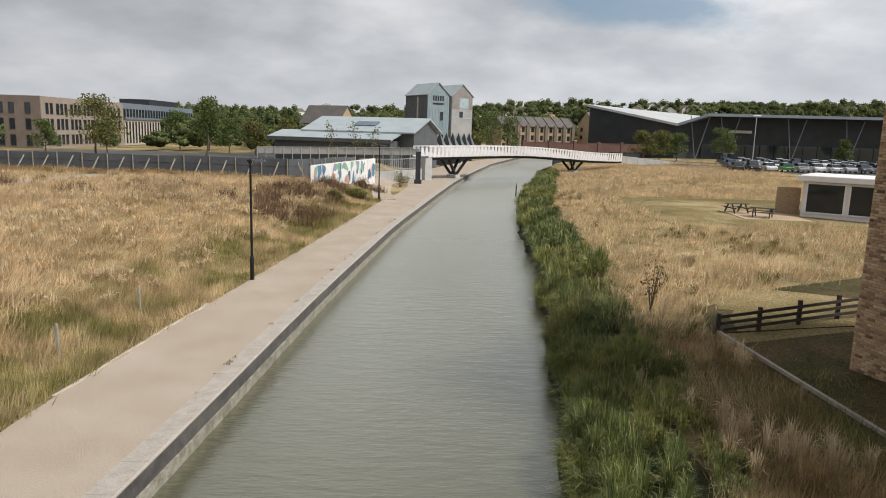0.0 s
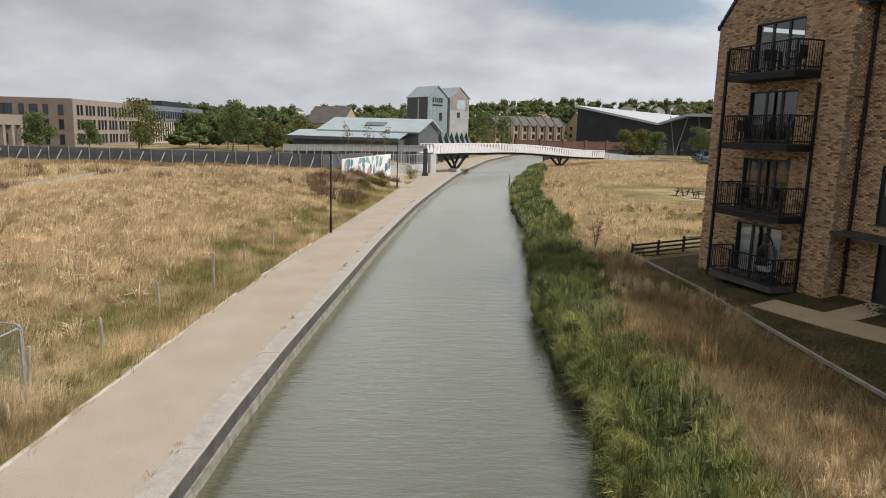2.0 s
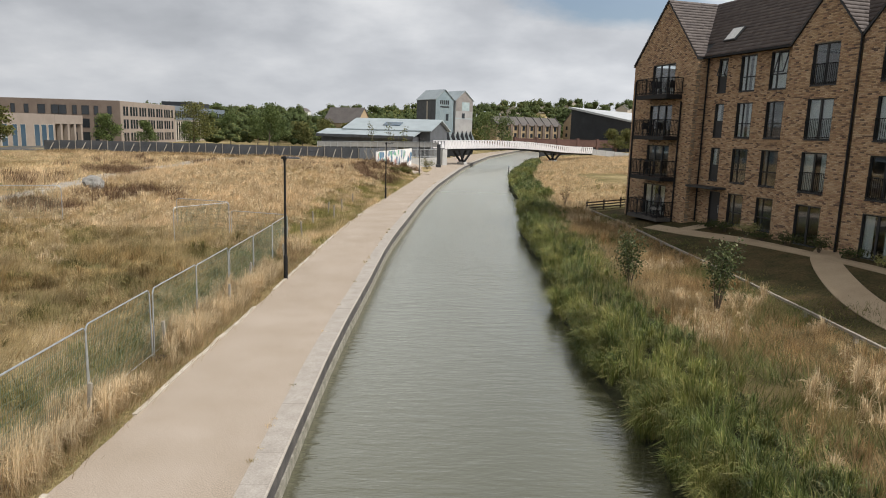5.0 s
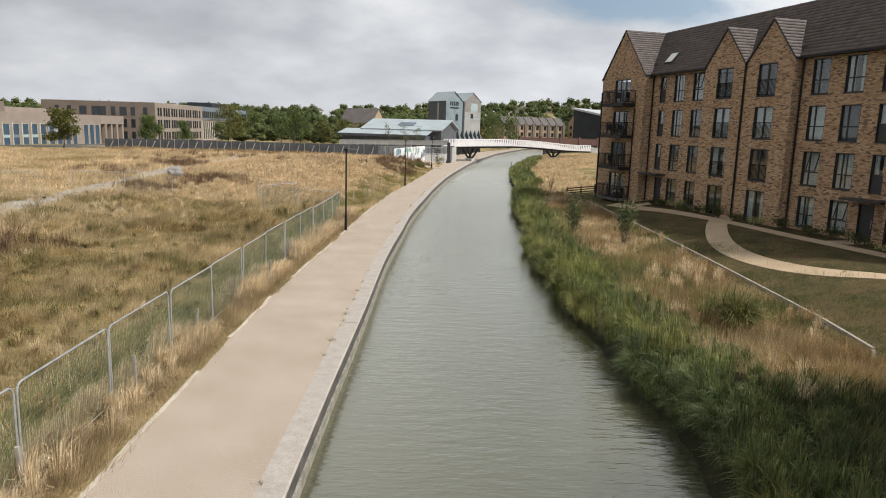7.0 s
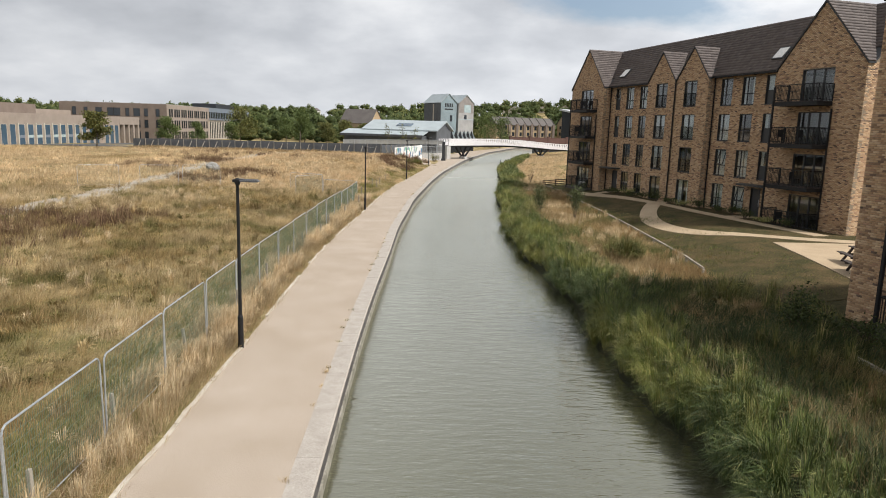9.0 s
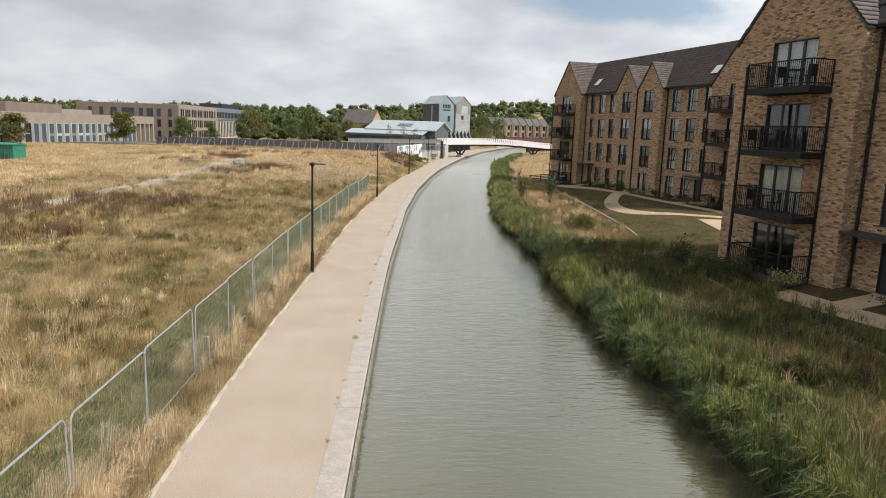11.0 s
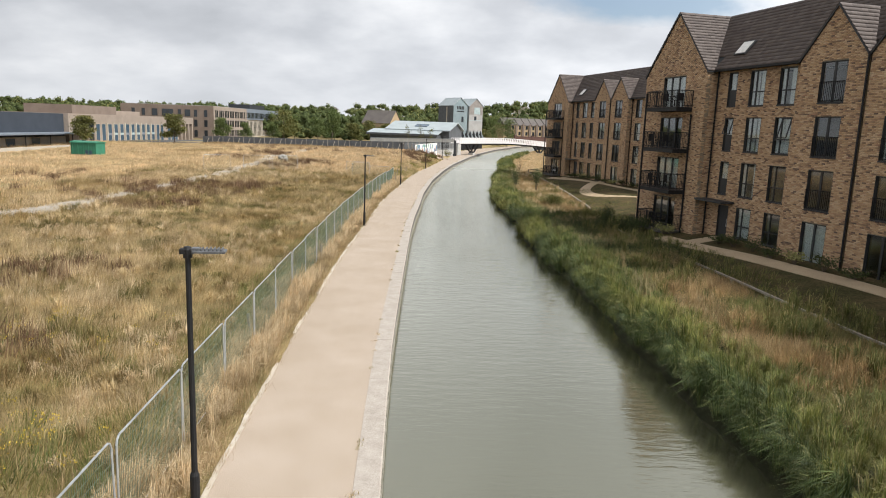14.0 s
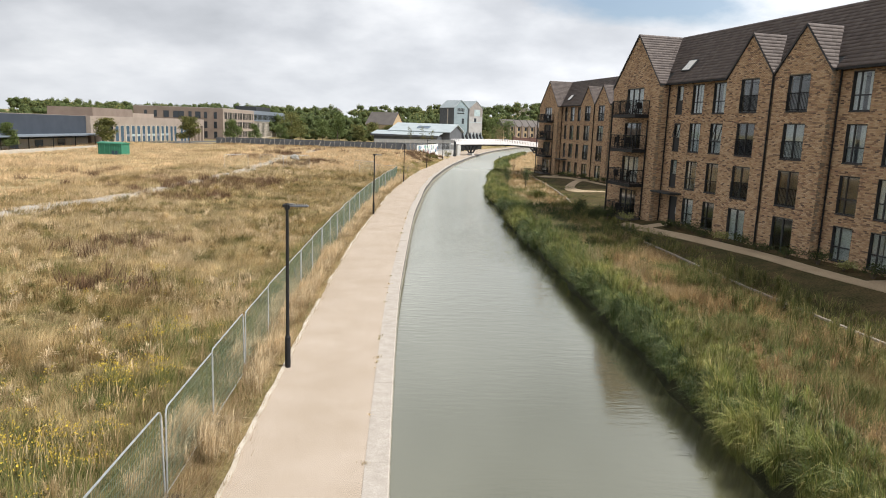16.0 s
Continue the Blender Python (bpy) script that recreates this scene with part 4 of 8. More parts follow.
def ground_at(x, y):
    e, c, b = soft_at(PATH_EDGE, y), soft_at(COPING, y), bank_at(y)
    return left_ground(x, y) if x < e else 0.0 if x < c else right_ground(x, y)


def make_mesh_panel():
    """A welded-mesh temporary fence panel, 3.45 m by 2 m, standing along x from 0."""
    p = thing("fence_panel", "galvanised mesh temporary fence panel on rubber feet", "fence", group="temporary site fence")
    f = Shape()
    r, w, h = 0.02, 3.42, 2.0
    path = [(0.02, 0, 0.1), (0.02, 0, h - 0.14), (0.06, 0, h - 0.05), (0.14, 0, h), (w - 0.14, 0, h), (w - 0.06, 0, h - 0.05), (w - 0.02, 0, h - 0.14), (w - 0.02, 0, 0.1)]
    for a, b in zip(path, path[1:]):
        f.tube(a, b, r, n=6)
    f.tube((0.02, 0, 0.2), (w - 0.02, 0, 0.2), 0.014, n=5)
    part("frame", f, M_GALV, p, "bright galvanised tube frame")
    m = Shape()
    n = 46
    for i in range(1, n):
        x = 0.04 + (w - 0.08) * i / n
        m.box(x - 0.0022, x + 0.0022, -0.003, 0.003, 0.2, h - 0.03)
    for i in range(1, 10):
        z = 0.2 + (h - 0.25) * i / 10
        m.box(0.04, w - 0.04, -0.005, -0.001, z - 0.003, z + 0.003)
    part("mesh", m, M_WIRE, p, "grey-green welded wire mesh")
    for x in (0.02, w - 0.02):
        part("foot", Shape().box(x - 0.12, x + 0.12, -0.32, 0.32, -0.02, 0.12, chamfer=0.03), M_BLACK, p, "black rubber foot block")
    return p


def run_fence():
    line = [(-106, -8.3), (-88, -9.25), (-78, -9.95), (-71, -10.32), (-61, -10.82), (-54, -11.1), (-44, -11.38), (-34, -11.55), (-20, -11.55), (-10, -11.45), (1.0, -11.42)]
    panel, first, y = make_mesh_panel(), True, 0.4
    while y > -104:
        x0 = at_y(line, y)
        y1 = y - 3.48
        x1 = at_y(line, y1)
        z = (left_ground(x0, y) + left_ground(x1, y1)) / 2 - 0.2 * smooth(-14, -4, y)
        m = Matrix.Translation((x0, y, z)) @ Matrix.Rotation(math.atan2(y1 - y, x1 - x0), 4, "Z") @ Matrix.Rotation(radians(0.8 * math.sin(y)), 4, "X")
        if first:
            panel.matrix_world, first = m, False
        else:
            copy_thing(panel, m)
        y = y1
    for (ax, ay), (bx, by) in (((-11.45, 0.5), (-14.75, 1.6)), ((-14.8, 1.7), (-18.1, 2.85)), ((-14.75, 1.5), (-16.7, -1.35)), ((-25.0, 4.2), (-28.2, 3.2)), ((-28.6, 3.1), (-31.9, 2.4)), ((-33.4, 1.4), (-36.6, -0.2))):
        copy_thing(panel, Matrix.Translation((ax, ay, left_ground(ax, ay) + (0.03 if ax < -20 else -0.2))) @ Matrix.Rotation(math.atan2(by - ay, bx - ax), 4, "Z"))


run_fence()


def edging():
    e = lambda y: soft_at(PATH_EDGE, y) + 0.07 * noise.noise((y * 0.8, 2, 2)) + 0.05 * noise.noise((y * 3.1, 5, 2))
    board = thing("path_edging", "pale weathered timber edging board along the towpath", "edging", kind="structure")
    y, rng = -96.0, random.Random(8)
    while y < 20:
        ln = rng.uniform(2.4, 3.6)
        if rng.random() < 0.85:
            part("board", curve_strip(y, y + ln, ln / 4, lambda t: e(t) - 0.06, lambda t: e(t) + 0.045, 0.03, 0.03, 0.15), M_EDGING, board)
        y += ln + 0.02


edging()
marker = thing("marker_post", "thin weathered timber marker post in the verge", "post", pose(-10.6, 12.0, 0), "verge marker posts")
part("post", Shape().box(-0.04, 0.04, -0.04, 0.04, -0.3, 0.95, chamfer=0.01), M_TIMBER, marker)
rng = random.Random(4)
for k in range(22):
    y = 22 - k * 4.3 + rng.uniform(-1, 1)
    x = soft_at(PATH_EDGE, y) - rng.uniform(0.9, 1.5) - (0.8 if y > -2 else 0)
    copy_thing(marker, Matrix.Translation((x, y, left_ground(x, y))) @ Matrix.Rotation(radians(rng.uniform(-6, 6)), 4, "Y"))


def knee_rail():
    r = thing("knee_rail", "low weathered timber knee rail between bank and lawn", "rail")
    for lo, hi in ((-100, -52), (-45.5, -36.8), (-30, 19.6)):
        y = lo
        while y < hi - 0.5:
            y1 = min(y + 3.0, hi)
            x, x1 = at_y(RAIL, y), at_y(RAIL, y1)
            z, z1 = right_ground(x, y) + 0.27, right_ground(x1, y1) + 0.27
            part("rail", Shape().bar((x, y, z), (x1, y1 - 0.01, z1), 0.10, 0.09), M_TIMBER, r)
            part("post", Shape().box(x - 0.06, x + 0.06, y - 0.06, y + 0.06, z - 0.75, z - 0.05), M_TIMBER, r)
            y = y1


knee_rail()


def post_rail():
    f = thing("timber_fence", "dark three-rail timber fence at the corner of the block", "fence")
    a, b = Vector((8.75, 19.8, 0)), Vector((14.6, 21.1, 0))
    for i in range(5):
        p = a.lerp(b, i / 4)
        z = right_ground(p.x, p.y)
        part("post", Shape().box(p.x - 0.06, p.x + 0.06, p.y - 0.06, p.y + 0.06, z - 0.2, z + 0.82, chamfer=0.012), M_DARKWOOD, f)
    for h in (0.28, 0.5, 0.72):
        za, zb = right_ground(a.x, a.y) + h, right_ground(b.x, b.y) + h
        part("rail", Shape().bar((a.x, a.y - 0.08, za), (b.x, b.y - 0.08, zb), 0.04, 0.1), M_DARKWOOD, f)


post_rail()


def over_ground(points_l, points_r, lift, thick=0.06):
    rows = []
    for (ax, ay), (bx, by) in zip(points_l, points_r):
        za, zb = ground_at(ax, ay) + lift, ground_at(bx, by) + lift
        rows.append([(ax, ay, za - thick), (ax, ay, za), (bx, by, zb), (bx, by, zb - thick)])
    s = Shape().strip(rows, closed=True)
    n = len(rows)
    s.f += [(0, 1, 2, 3), (4 * n - 1, 4 * n - 2, 4 * n - 3, 4 * n - 4)]
    return s


def spline(pts, n=8):
    out = []
    p = [Vector((*pts[0], 0))] + [Vector((*q, 0)) for q in pts] + [Vector((*pts[-1], 0))]
    for i in range(1, len(p) - 2):
        for k in range(n):
            t = k / n
            q = 0.5 * ((2 * p[i]) + (p[i + 1] - p[i - 1]) * t + (2 * p[i - 1] - 5 * p[i] + 4 * p[i + 1] - p[i + 2]) * t * t + (3 * p[i] - p[i - 1] - 3 * p[i + 1] + p[i + 2]) * t ** 3)
            out.append((q.x, q.y))
    return out + [tuple(pts[-1])]


def ribbon(pts, width, lift):
    c = spline(pts)
    lft, rgt = [], []
    for i, (x, y) in enumerate(c):
        x0, y0 = c[max(i - 1, 0)]
        x1, y1 = c[min(i + 1, len(c) - 1)]
        d = math.hypot(x1 - x0, y1 - y0) or 1
        nx, ny = -(y1 - y0) / d, (x1 - x0) / d
        lft.append((x + nx * width / 2, y + ny * width / 2))
        rgt.append((x - nx * width / 2, y - ny * width / 2))
    return over_ground(lft, rgt, lift)


def front(block, u, n):
    """A place in front of a block: u along its face, n out from it."""
    x, y, a = block
    a = radians(a)
    return (x + u * math.sin(a) - n * math.cos(a), y - u * math.cos(a) - n * math.sin(a))


BLOCK_A, BLOCK_B = (13.778, 8.428, 15.23), (12.96, -46.65, 14.85)
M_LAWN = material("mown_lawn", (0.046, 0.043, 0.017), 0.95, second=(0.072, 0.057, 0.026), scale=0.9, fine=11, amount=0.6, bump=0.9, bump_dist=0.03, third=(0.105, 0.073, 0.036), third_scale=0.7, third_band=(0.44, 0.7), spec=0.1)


def lawns():
    for k, (y0, y1) in enumerate(((-112, -37), (-36.9, 19.5))):
        rows = []
        y = y0
        while y <= y1:
            r = at_y(RAIL, y)
            rows.append([(r + 0.1 + d, y, right_ground(r + 0.1 + d, y) + 0.02) for d in (0, 0.5, 1, 2, 3, 4, 5, 6, 7, 8, 9, 10, 11, 12, 13, 14, 16, 18, 24, 32)])
            y += 1.0
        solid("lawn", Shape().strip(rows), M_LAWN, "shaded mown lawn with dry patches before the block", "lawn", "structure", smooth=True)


lawns()
# Bank soil with the shade under the reeds put into its colour.
M_SOIL = material("shade_dark_bank_soil", (0.022, 0.024, 0.012), 0.95, second=(0.035, 0.034, 0.017), scale=1.5, fine=14, amount=0.4, bump=0.8, bump_dist=0.06, spec=0.1)
M_LITTER = material("brown_grass_litter", (0.15, 0.11, 0.055), 0.95, second=(0.085, 0.075, 0.032), scale=0.8, fine=16, amount=0.5, bump=1.0, bump_dist=0.06, spec=0.1)


def bank_strips():
    ys = [-128 + 1.0 * i for i in range(270)]
    solid("bank_soil", Shape().strip([[(bank_at(y) + d, y, max(right_ground(bank_at(y) + d, y) + 0.02, -0.95) - (0.5 if d < 0.1 else 0.12 if d < 0.4 else 0)) for d in (-0.35, 0, 0.3, 0.8, 1.4, 2.0, 2.7)] for y in ys]), M_SOIL, "bank soil under the reeds, darkened for the shade between them", "bank", "structure", smooth=True)
    ys = [y for y in ys if y < 21]
    rows = []
    for y in ys:
        a, r = bank_at(y) + 2.65, at_y(RAIL, y) + 0.15
        rows.append([(a + (r - a) * k / 6, y, right_ground(a + (r - a) * k / 6, y) + 0.026) for k in range(7)])
    solid("bank_litter", Shape().strip(rows), M_LITTER, "brown grass litter on the bank", "bank", "structure", smooth=True)


bank_strips()
for blk in (BLOCK_A, BLOCK_B):
    solid("front_path", ribbon([front(blk, u, 2.6 - (0.3 if 5 < u < 17 else 0)) for u in range(-2, 34, 4)], 1.1, 0.05), M_PAVING, "narrow buff paved path along the block", "path", "structure")
    for u in (0.75, 2 * MID - 0.75):
        solid("doorstep", over_ground([front(blk, u - 0.45, 2.2), front(blk, u + 0.75, 2.2)], [front(blk, u - 0.45, 0.05), front(blk, u + 0.75, 0.05)], 0.06), M_PAVING, "buff paving slabs at the entrance", "paving", "structure")
solid("curved_path", ribbon([(16.9, -0.7), (14.4, -4.2), (12.2, -9.6), (11.3, -14.0), (11.6, -17.8), (13.0, -20.6), (16.0, -22.3), (20.5, -23.6), (28, -25)], 1.25, 0.055), M_PAVING, "buff gravel path curving across the lawn", "path", "structure")
solid("seating_area", over_ground([(14.6, -24.4), (14.0, -29), (13.2, -34.0)], [(24, -24.0), (24, -28), (24, -34)], 0.06), M_PAVING, "buff gravel seating area between the blocks", "paving", "structure")


def picnic_table(at):
    t = thing("picnic_table", "dark brown timber picnic table with fixed benches", "picnic table", at, "picnic tables")
    for i in range(4):
        part("top_board", Shape().box(-0.9, 0.9, -0.36 + 0.185 * i, -0.19 + 0.185 * i, 0.70, 0.745, chamfer=0.008), M_DARKWOOD, t)
    for s in (-1, 1):
        part("bench", Shape().box(-0.9, 0.9, s * 0.72 - 0.14, s * 0.72 + 0.14, 0.42, 0.46, chamfer=0.008), M_DARKWOOD, t)
        x = s * 0.6
        part("frame", Shape().bar((x, -0.7, 0.0), (x, -0.25, 0.70), 0.07, 0.1).bar((x, 0.7, 0.0), (x, 0.25, 0.70), 0.07, 0.1).bar((x, -0.8, 0.38), (x, 0.8, 0.38), 0.06, 0.09), M_DARKWOOD, t)
    return t


pt = picnic_table(Matrix.Translation((24.3, 54.0, ground_at(24.3, 54.0) + 0.05)) @ Matrix.Rotation(radians(10), 4, "Z"))
copy_thing(pt, Matrix.Translation((25.1, 51.2, ground_at(25.1, 51.2) + 0.05)) @ Matrix.Rotation(radians(-35), 4, "Z"))
for x, y in ((15.8, -30.6), (14.6, -33.0)):
    copy_thing(pt, Matrix.Translation((x, y, ground_at(x, y) + 0.06)) @ Matrix.Rotation(radians(80), 4, "Z"))
M_MOWN = material("dry_mown_grass", (0.15, 0.12, 0.05), 0.95, second=(0.13, 0.115, 0.045), scale=0.4, fine=25, amount=0.4, bump=0.8, bump_dist=0.03, spec=0.1)
solid("mown_strip", over_ground([(16.5, 47.0), (16.0, 52), (16.5, 57), (20, 64), (27, 66)], [(40, 36), (42, 48), (44, 56), (44, 62), (44, 66)], 0.03), M_MOWN, "close-mown dry grass round the picnic tables", "lawn", "structure")
# Dark lawn colour here covers mown grass and the block's shade alike.
solid("mown_corner", over_ground([(8.8, 20.3), (9.6, 23.4), (14.1, 26.5), (19.3, 29.5), (26, 36), (34, 40)], [(13, 19.7), (17, 19.8), (22, 20.2), (27, 21), (33, 24), (40, 30)], 0.03), M_LAWN, "close-mown grass beyond the block, in dark lawn colour that includes its shade", "lawn", "structure")
solid("picnic_paving", over_ground([(23.2, 50.0), (23.4, 55.4)], [(28.2, 49.4), (28.4, 55.0)], 0.05), M_PAVING, "pale slab paving under the picnic tables", "paving", "structure")


def water_marker():
    m = thing("water_marker", "dark timber marker post standing in the canal", "post", pose(9.0, 77.6, WATER_Z))
    part("pole", Shape().tube((0, 0, -0.8), (0.05, 0, 1.3), 0.09, 0.07, 8), M_DARKWOOD, m)
    part("cap", Shape().tube((0.05, 0, 1.3), (0.07, 0, 1.55), 0.12, 0.06, 8), M_GALV, m, "pale cap")


water_marker()

# ---------------------------------------------------------------- grass, reeds, trees


def blades(name, pts, heights, per, spread, width, lean, mat, seed, wind=(0.0, 0.0), far=False, clump=1.2):
    """Many leaning blades as one mesh. pts (n, 3), heights (n,)."""
    rng = np.random.RandomState(seed)
    n = len(pts) * per
    base = np.repeat(pts, per, 0) + np.concatenate([rng.normal(0, 1, (n, 2)) * np.repeat(np.broadcast_to(spread, len(pts)), per)[:, None], np.zeros((n, 1))], 1)
    h = np.repeat(heights, per) * rng.uniform(0.55, 1.1, n)
    az = rng.uniform(0, 2 * math.pi, n)
    face = rng.uniform(0, 2 * math.pi, n)
    side = np.stack([np.cos(face), np.sin(face), np.zeros(n)], 1) * (width * rng.uniform(0.6, 1.4, n))[:, None]
    comb = 2.6 * waves_at(base[:, 0], base[:, 1], clump, seed + 50)
    tip_d = np.stack([np.cos(az), np.sin(az)], 1) * (lean * rng.uniform(0.2, 1.2, n))[:, None] + np.array(wind)
    tip_d += np.stack([np.cos(comb), np.sin(comb)], 1) * (lean * 0.55)
    tip = base + np.concatenate([tip_d * h[:, None], (h * (1 - 0.25 * (tip_d ** 2).sum(1)))[:, None]], 1)
    if far:
        v = np.stack([base - side, base + side, tip], 1).reshape(-1, 3)
        return quads(name, v, mat, tri=np.arange(3 * n).reshape(-1, 3))
    mid = base + np.concatenate([tip_d * (h * 0.32)[:, None], (h * 0.6)[:, None]], 1)
    v = np.stack([base - side, base + side, mid + side * 0.75, mid - side * 0.75, tip], 1).reshape(-1, 3)
    k = np.arange(n)[:, None] * 5
    tri = np.concatenate([k + np.array([[0, 1, 2]]), k + np.array([[0, 2, 3]]), k + np.array([[3, 2, 4]])], 1).reshape(-1, 3)
    return quads(name, v, mat, tri=tri)


def clumps(name, pts, heights, radius, per, width, mat, seed, lean=(0.0, 0.0, 0.0)):
    """Fountain-shaped clumps of blades that rise from one root and bend over, as one mesh."""
    rng = np.random.RandomState(seed)
    n = len(pts) * per
    h = np.repeat(heights, per) * rng.uniform(0.65, 1.08, n)
    az, u = rng.uniform(0, 2 * math.pi, n), rng.uniform(0.05, 1, n) ** 0.75
    out = np.stack([np.cos(az), np.sin(az), np.zeros(n)], 1)
    side = np.stack([-np.sin(az), np.cos(az), rng.normal(0, 0.4, n)], 1) * (width * rng.uniform(0.6, 1.4, n))[:, None]
    base = np.repeat(pts, per, 0) + out * (0.3 * radius * rng.uniform(0, 1, n))[:, None]
    reach = (radius * u * rng.uniform(0.8, 1.3, n) * (0.5 + 0.5 * h))[:, None]
    up = np.array([[0.0, 0.0, 1.0]])
    mid = base + out * reach * 0.42 + up * (h * (0.82 - 0.18 * u))[:, None]
    tip = base + out * reach * 1.15 + up * (h * (1.05 - 0.6 * u * u))[:, None]
    mid, tip = mid + h[:, None] * 0.3 * np.array([lean]), tip + h[:, None] * np.array([lean])
    v = np.stack([base, mid + side, mid - side, tip], 1).reshape(-1, 3)
    k = np.arange(n)[:, None] * 4
    tri = np.concatenate([k + np.array([[0, 1, 2]]), k + np.array([[2, 1, 3]])], 1).reshape(-1, 3)
    return quads(name, v, mat, tri=tri)


def waves_at(x, y, s, seed):
    """Smooth uneven values from -1 to 1 over the plan."""
    r = np.random.RandomState(seed)
    out = 0
    for k in range(6):
        a, f, p = r.uniform(0, 2 * math.pi), s * r.uniform(0.5, 2.2), r.uniform(0, 6.28)
        out = out + np.sin((x * math.cos(a) + y * math.sin(a)) * f + p) / 6
    return out * 1.6


def scatter(count, y0, y1, off0, off1, side, seed, keep=None):
    """Random places along the canal: off from the path edge (side -1) or the bank (side 1)."""
    r = np.random.RandomState(seed)
    y = r.uniform(y0, y1, count)
    d = r.uniform(off0, off1, count)
    edge = np.array([soft_at(PATH_EDGE, t) if side < 0 else bank_at(t) for t in np.arange(-131, 261, 1.0)])
    x = np.interp(y, np.arange(-131, 261, 1.0), edge) + side * d
    if keep is not None:
        ok = keep(x, y, d, r)
        x, y, d = x[ok], y[ok], d[ok]
    z = np.array([left_ground(a, b) if side < 0 else right_ground(a, b) for a, b in zip(x, y)]) - 0.03
    return np.stack([x, y, z], 1), d


TRACK = [(-62, -40.0), (-49, -37.0), (-44, -36.0), (-37, -34.6), (-20, -33.4), (-5, -32.6), (4, -33.2), (16, -33.4), (26, -34.4), (39, -34.2), (54, -32.8), (61, -30)]


def off_track(x, y, d, r):
    return (np.abs(x - np.interp(y, [q[0] for q in TRACK], [q[1] for q in TRACK])) > 1.1 + 0.5 * waves_at(x, y, 0.6, 40)) | (r.uniform(0, 1, len(x)) < 0.12)


STRAW = [(0.0, (0.52, 0.35, 0.185)), (0.35, (0.72, 0.53, 0.31)), (0.7, (0.83, 0.65, 0.415)), (1.0, (0.62, 0.435, 0.24))]
OLIVE = [(0.0, (0.185, 0.135, 0.05)), (0.4, (0.355, 0.24, 0.105)), (0.75, (0.50, 0.355, 0.175)), (1.0, (0.18, 0.17, 0.055))]
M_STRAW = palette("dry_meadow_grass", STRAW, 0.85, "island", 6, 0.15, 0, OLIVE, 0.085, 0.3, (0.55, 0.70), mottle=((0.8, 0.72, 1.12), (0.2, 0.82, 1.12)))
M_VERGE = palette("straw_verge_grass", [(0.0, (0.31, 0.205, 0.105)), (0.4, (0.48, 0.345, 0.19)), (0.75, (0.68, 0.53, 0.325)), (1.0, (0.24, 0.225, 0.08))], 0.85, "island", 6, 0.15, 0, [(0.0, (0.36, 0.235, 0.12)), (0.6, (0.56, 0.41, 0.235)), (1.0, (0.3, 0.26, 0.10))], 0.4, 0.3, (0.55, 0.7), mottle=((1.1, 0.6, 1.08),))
M_FENCEGRASS = palette("fence_foot_grass", [(0.0, (0.10, 0.125, 0.035)), (0.5, (0.19, 0.20, 0.06)), (0.85, (0.33, 0.28, 0.11)), (1.0, (0.55, 0.42, 0.22))], 0.8, "island", 6, 0.15, 0, trans=0.3)
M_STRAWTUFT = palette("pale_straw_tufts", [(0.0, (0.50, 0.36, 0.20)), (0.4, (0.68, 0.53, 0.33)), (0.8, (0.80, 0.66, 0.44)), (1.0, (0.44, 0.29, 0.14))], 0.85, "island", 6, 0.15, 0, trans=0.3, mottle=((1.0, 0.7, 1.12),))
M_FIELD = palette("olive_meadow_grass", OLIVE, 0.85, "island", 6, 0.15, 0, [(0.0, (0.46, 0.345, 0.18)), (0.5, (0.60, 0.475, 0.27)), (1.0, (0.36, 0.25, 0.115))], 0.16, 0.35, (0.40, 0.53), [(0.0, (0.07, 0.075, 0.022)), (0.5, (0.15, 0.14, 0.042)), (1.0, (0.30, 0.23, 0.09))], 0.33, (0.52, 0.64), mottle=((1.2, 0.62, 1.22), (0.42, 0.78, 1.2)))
GREEN = [(0.0, (0.155, 0.165, 0.048)), (0.5, (0.265, 0.25, 0.075)), (1.0, (0.44, 0.34, 0.145))]
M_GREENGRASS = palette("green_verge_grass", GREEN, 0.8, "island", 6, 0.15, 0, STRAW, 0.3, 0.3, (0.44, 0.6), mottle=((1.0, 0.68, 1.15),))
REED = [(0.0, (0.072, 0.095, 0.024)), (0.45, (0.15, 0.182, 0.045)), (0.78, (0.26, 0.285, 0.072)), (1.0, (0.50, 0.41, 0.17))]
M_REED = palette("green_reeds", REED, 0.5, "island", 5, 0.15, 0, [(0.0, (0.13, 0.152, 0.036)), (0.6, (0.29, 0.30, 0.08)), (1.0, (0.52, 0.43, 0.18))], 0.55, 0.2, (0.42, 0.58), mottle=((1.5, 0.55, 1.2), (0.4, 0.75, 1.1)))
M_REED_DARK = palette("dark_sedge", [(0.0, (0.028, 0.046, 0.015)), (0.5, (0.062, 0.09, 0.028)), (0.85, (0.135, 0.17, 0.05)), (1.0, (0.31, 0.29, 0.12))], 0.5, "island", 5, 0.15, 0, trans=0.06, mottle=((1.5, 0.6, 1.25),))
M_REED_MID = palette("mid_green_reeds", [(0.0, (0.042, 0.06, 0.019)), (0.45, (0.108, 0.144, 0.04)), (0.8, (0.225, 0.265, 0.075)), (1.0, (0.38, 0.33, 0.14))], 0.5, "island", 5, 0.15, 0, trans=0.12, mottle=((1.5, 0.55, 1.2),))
# Weed greens darkened for the block's shade on the bank.
M_SHADEHERB = palette("shade_toned_bank_weeds", [(0.0, (0.022, 0.034, 0.013)), (0.6, (0.05, 0.068, 0.022)), (0.9, (0.10, 0.11, 0.035)), (1.0, (0.24, 0.17, 0.08))], 0.7, "island", 6, 0.15, 0, trans=0.1)
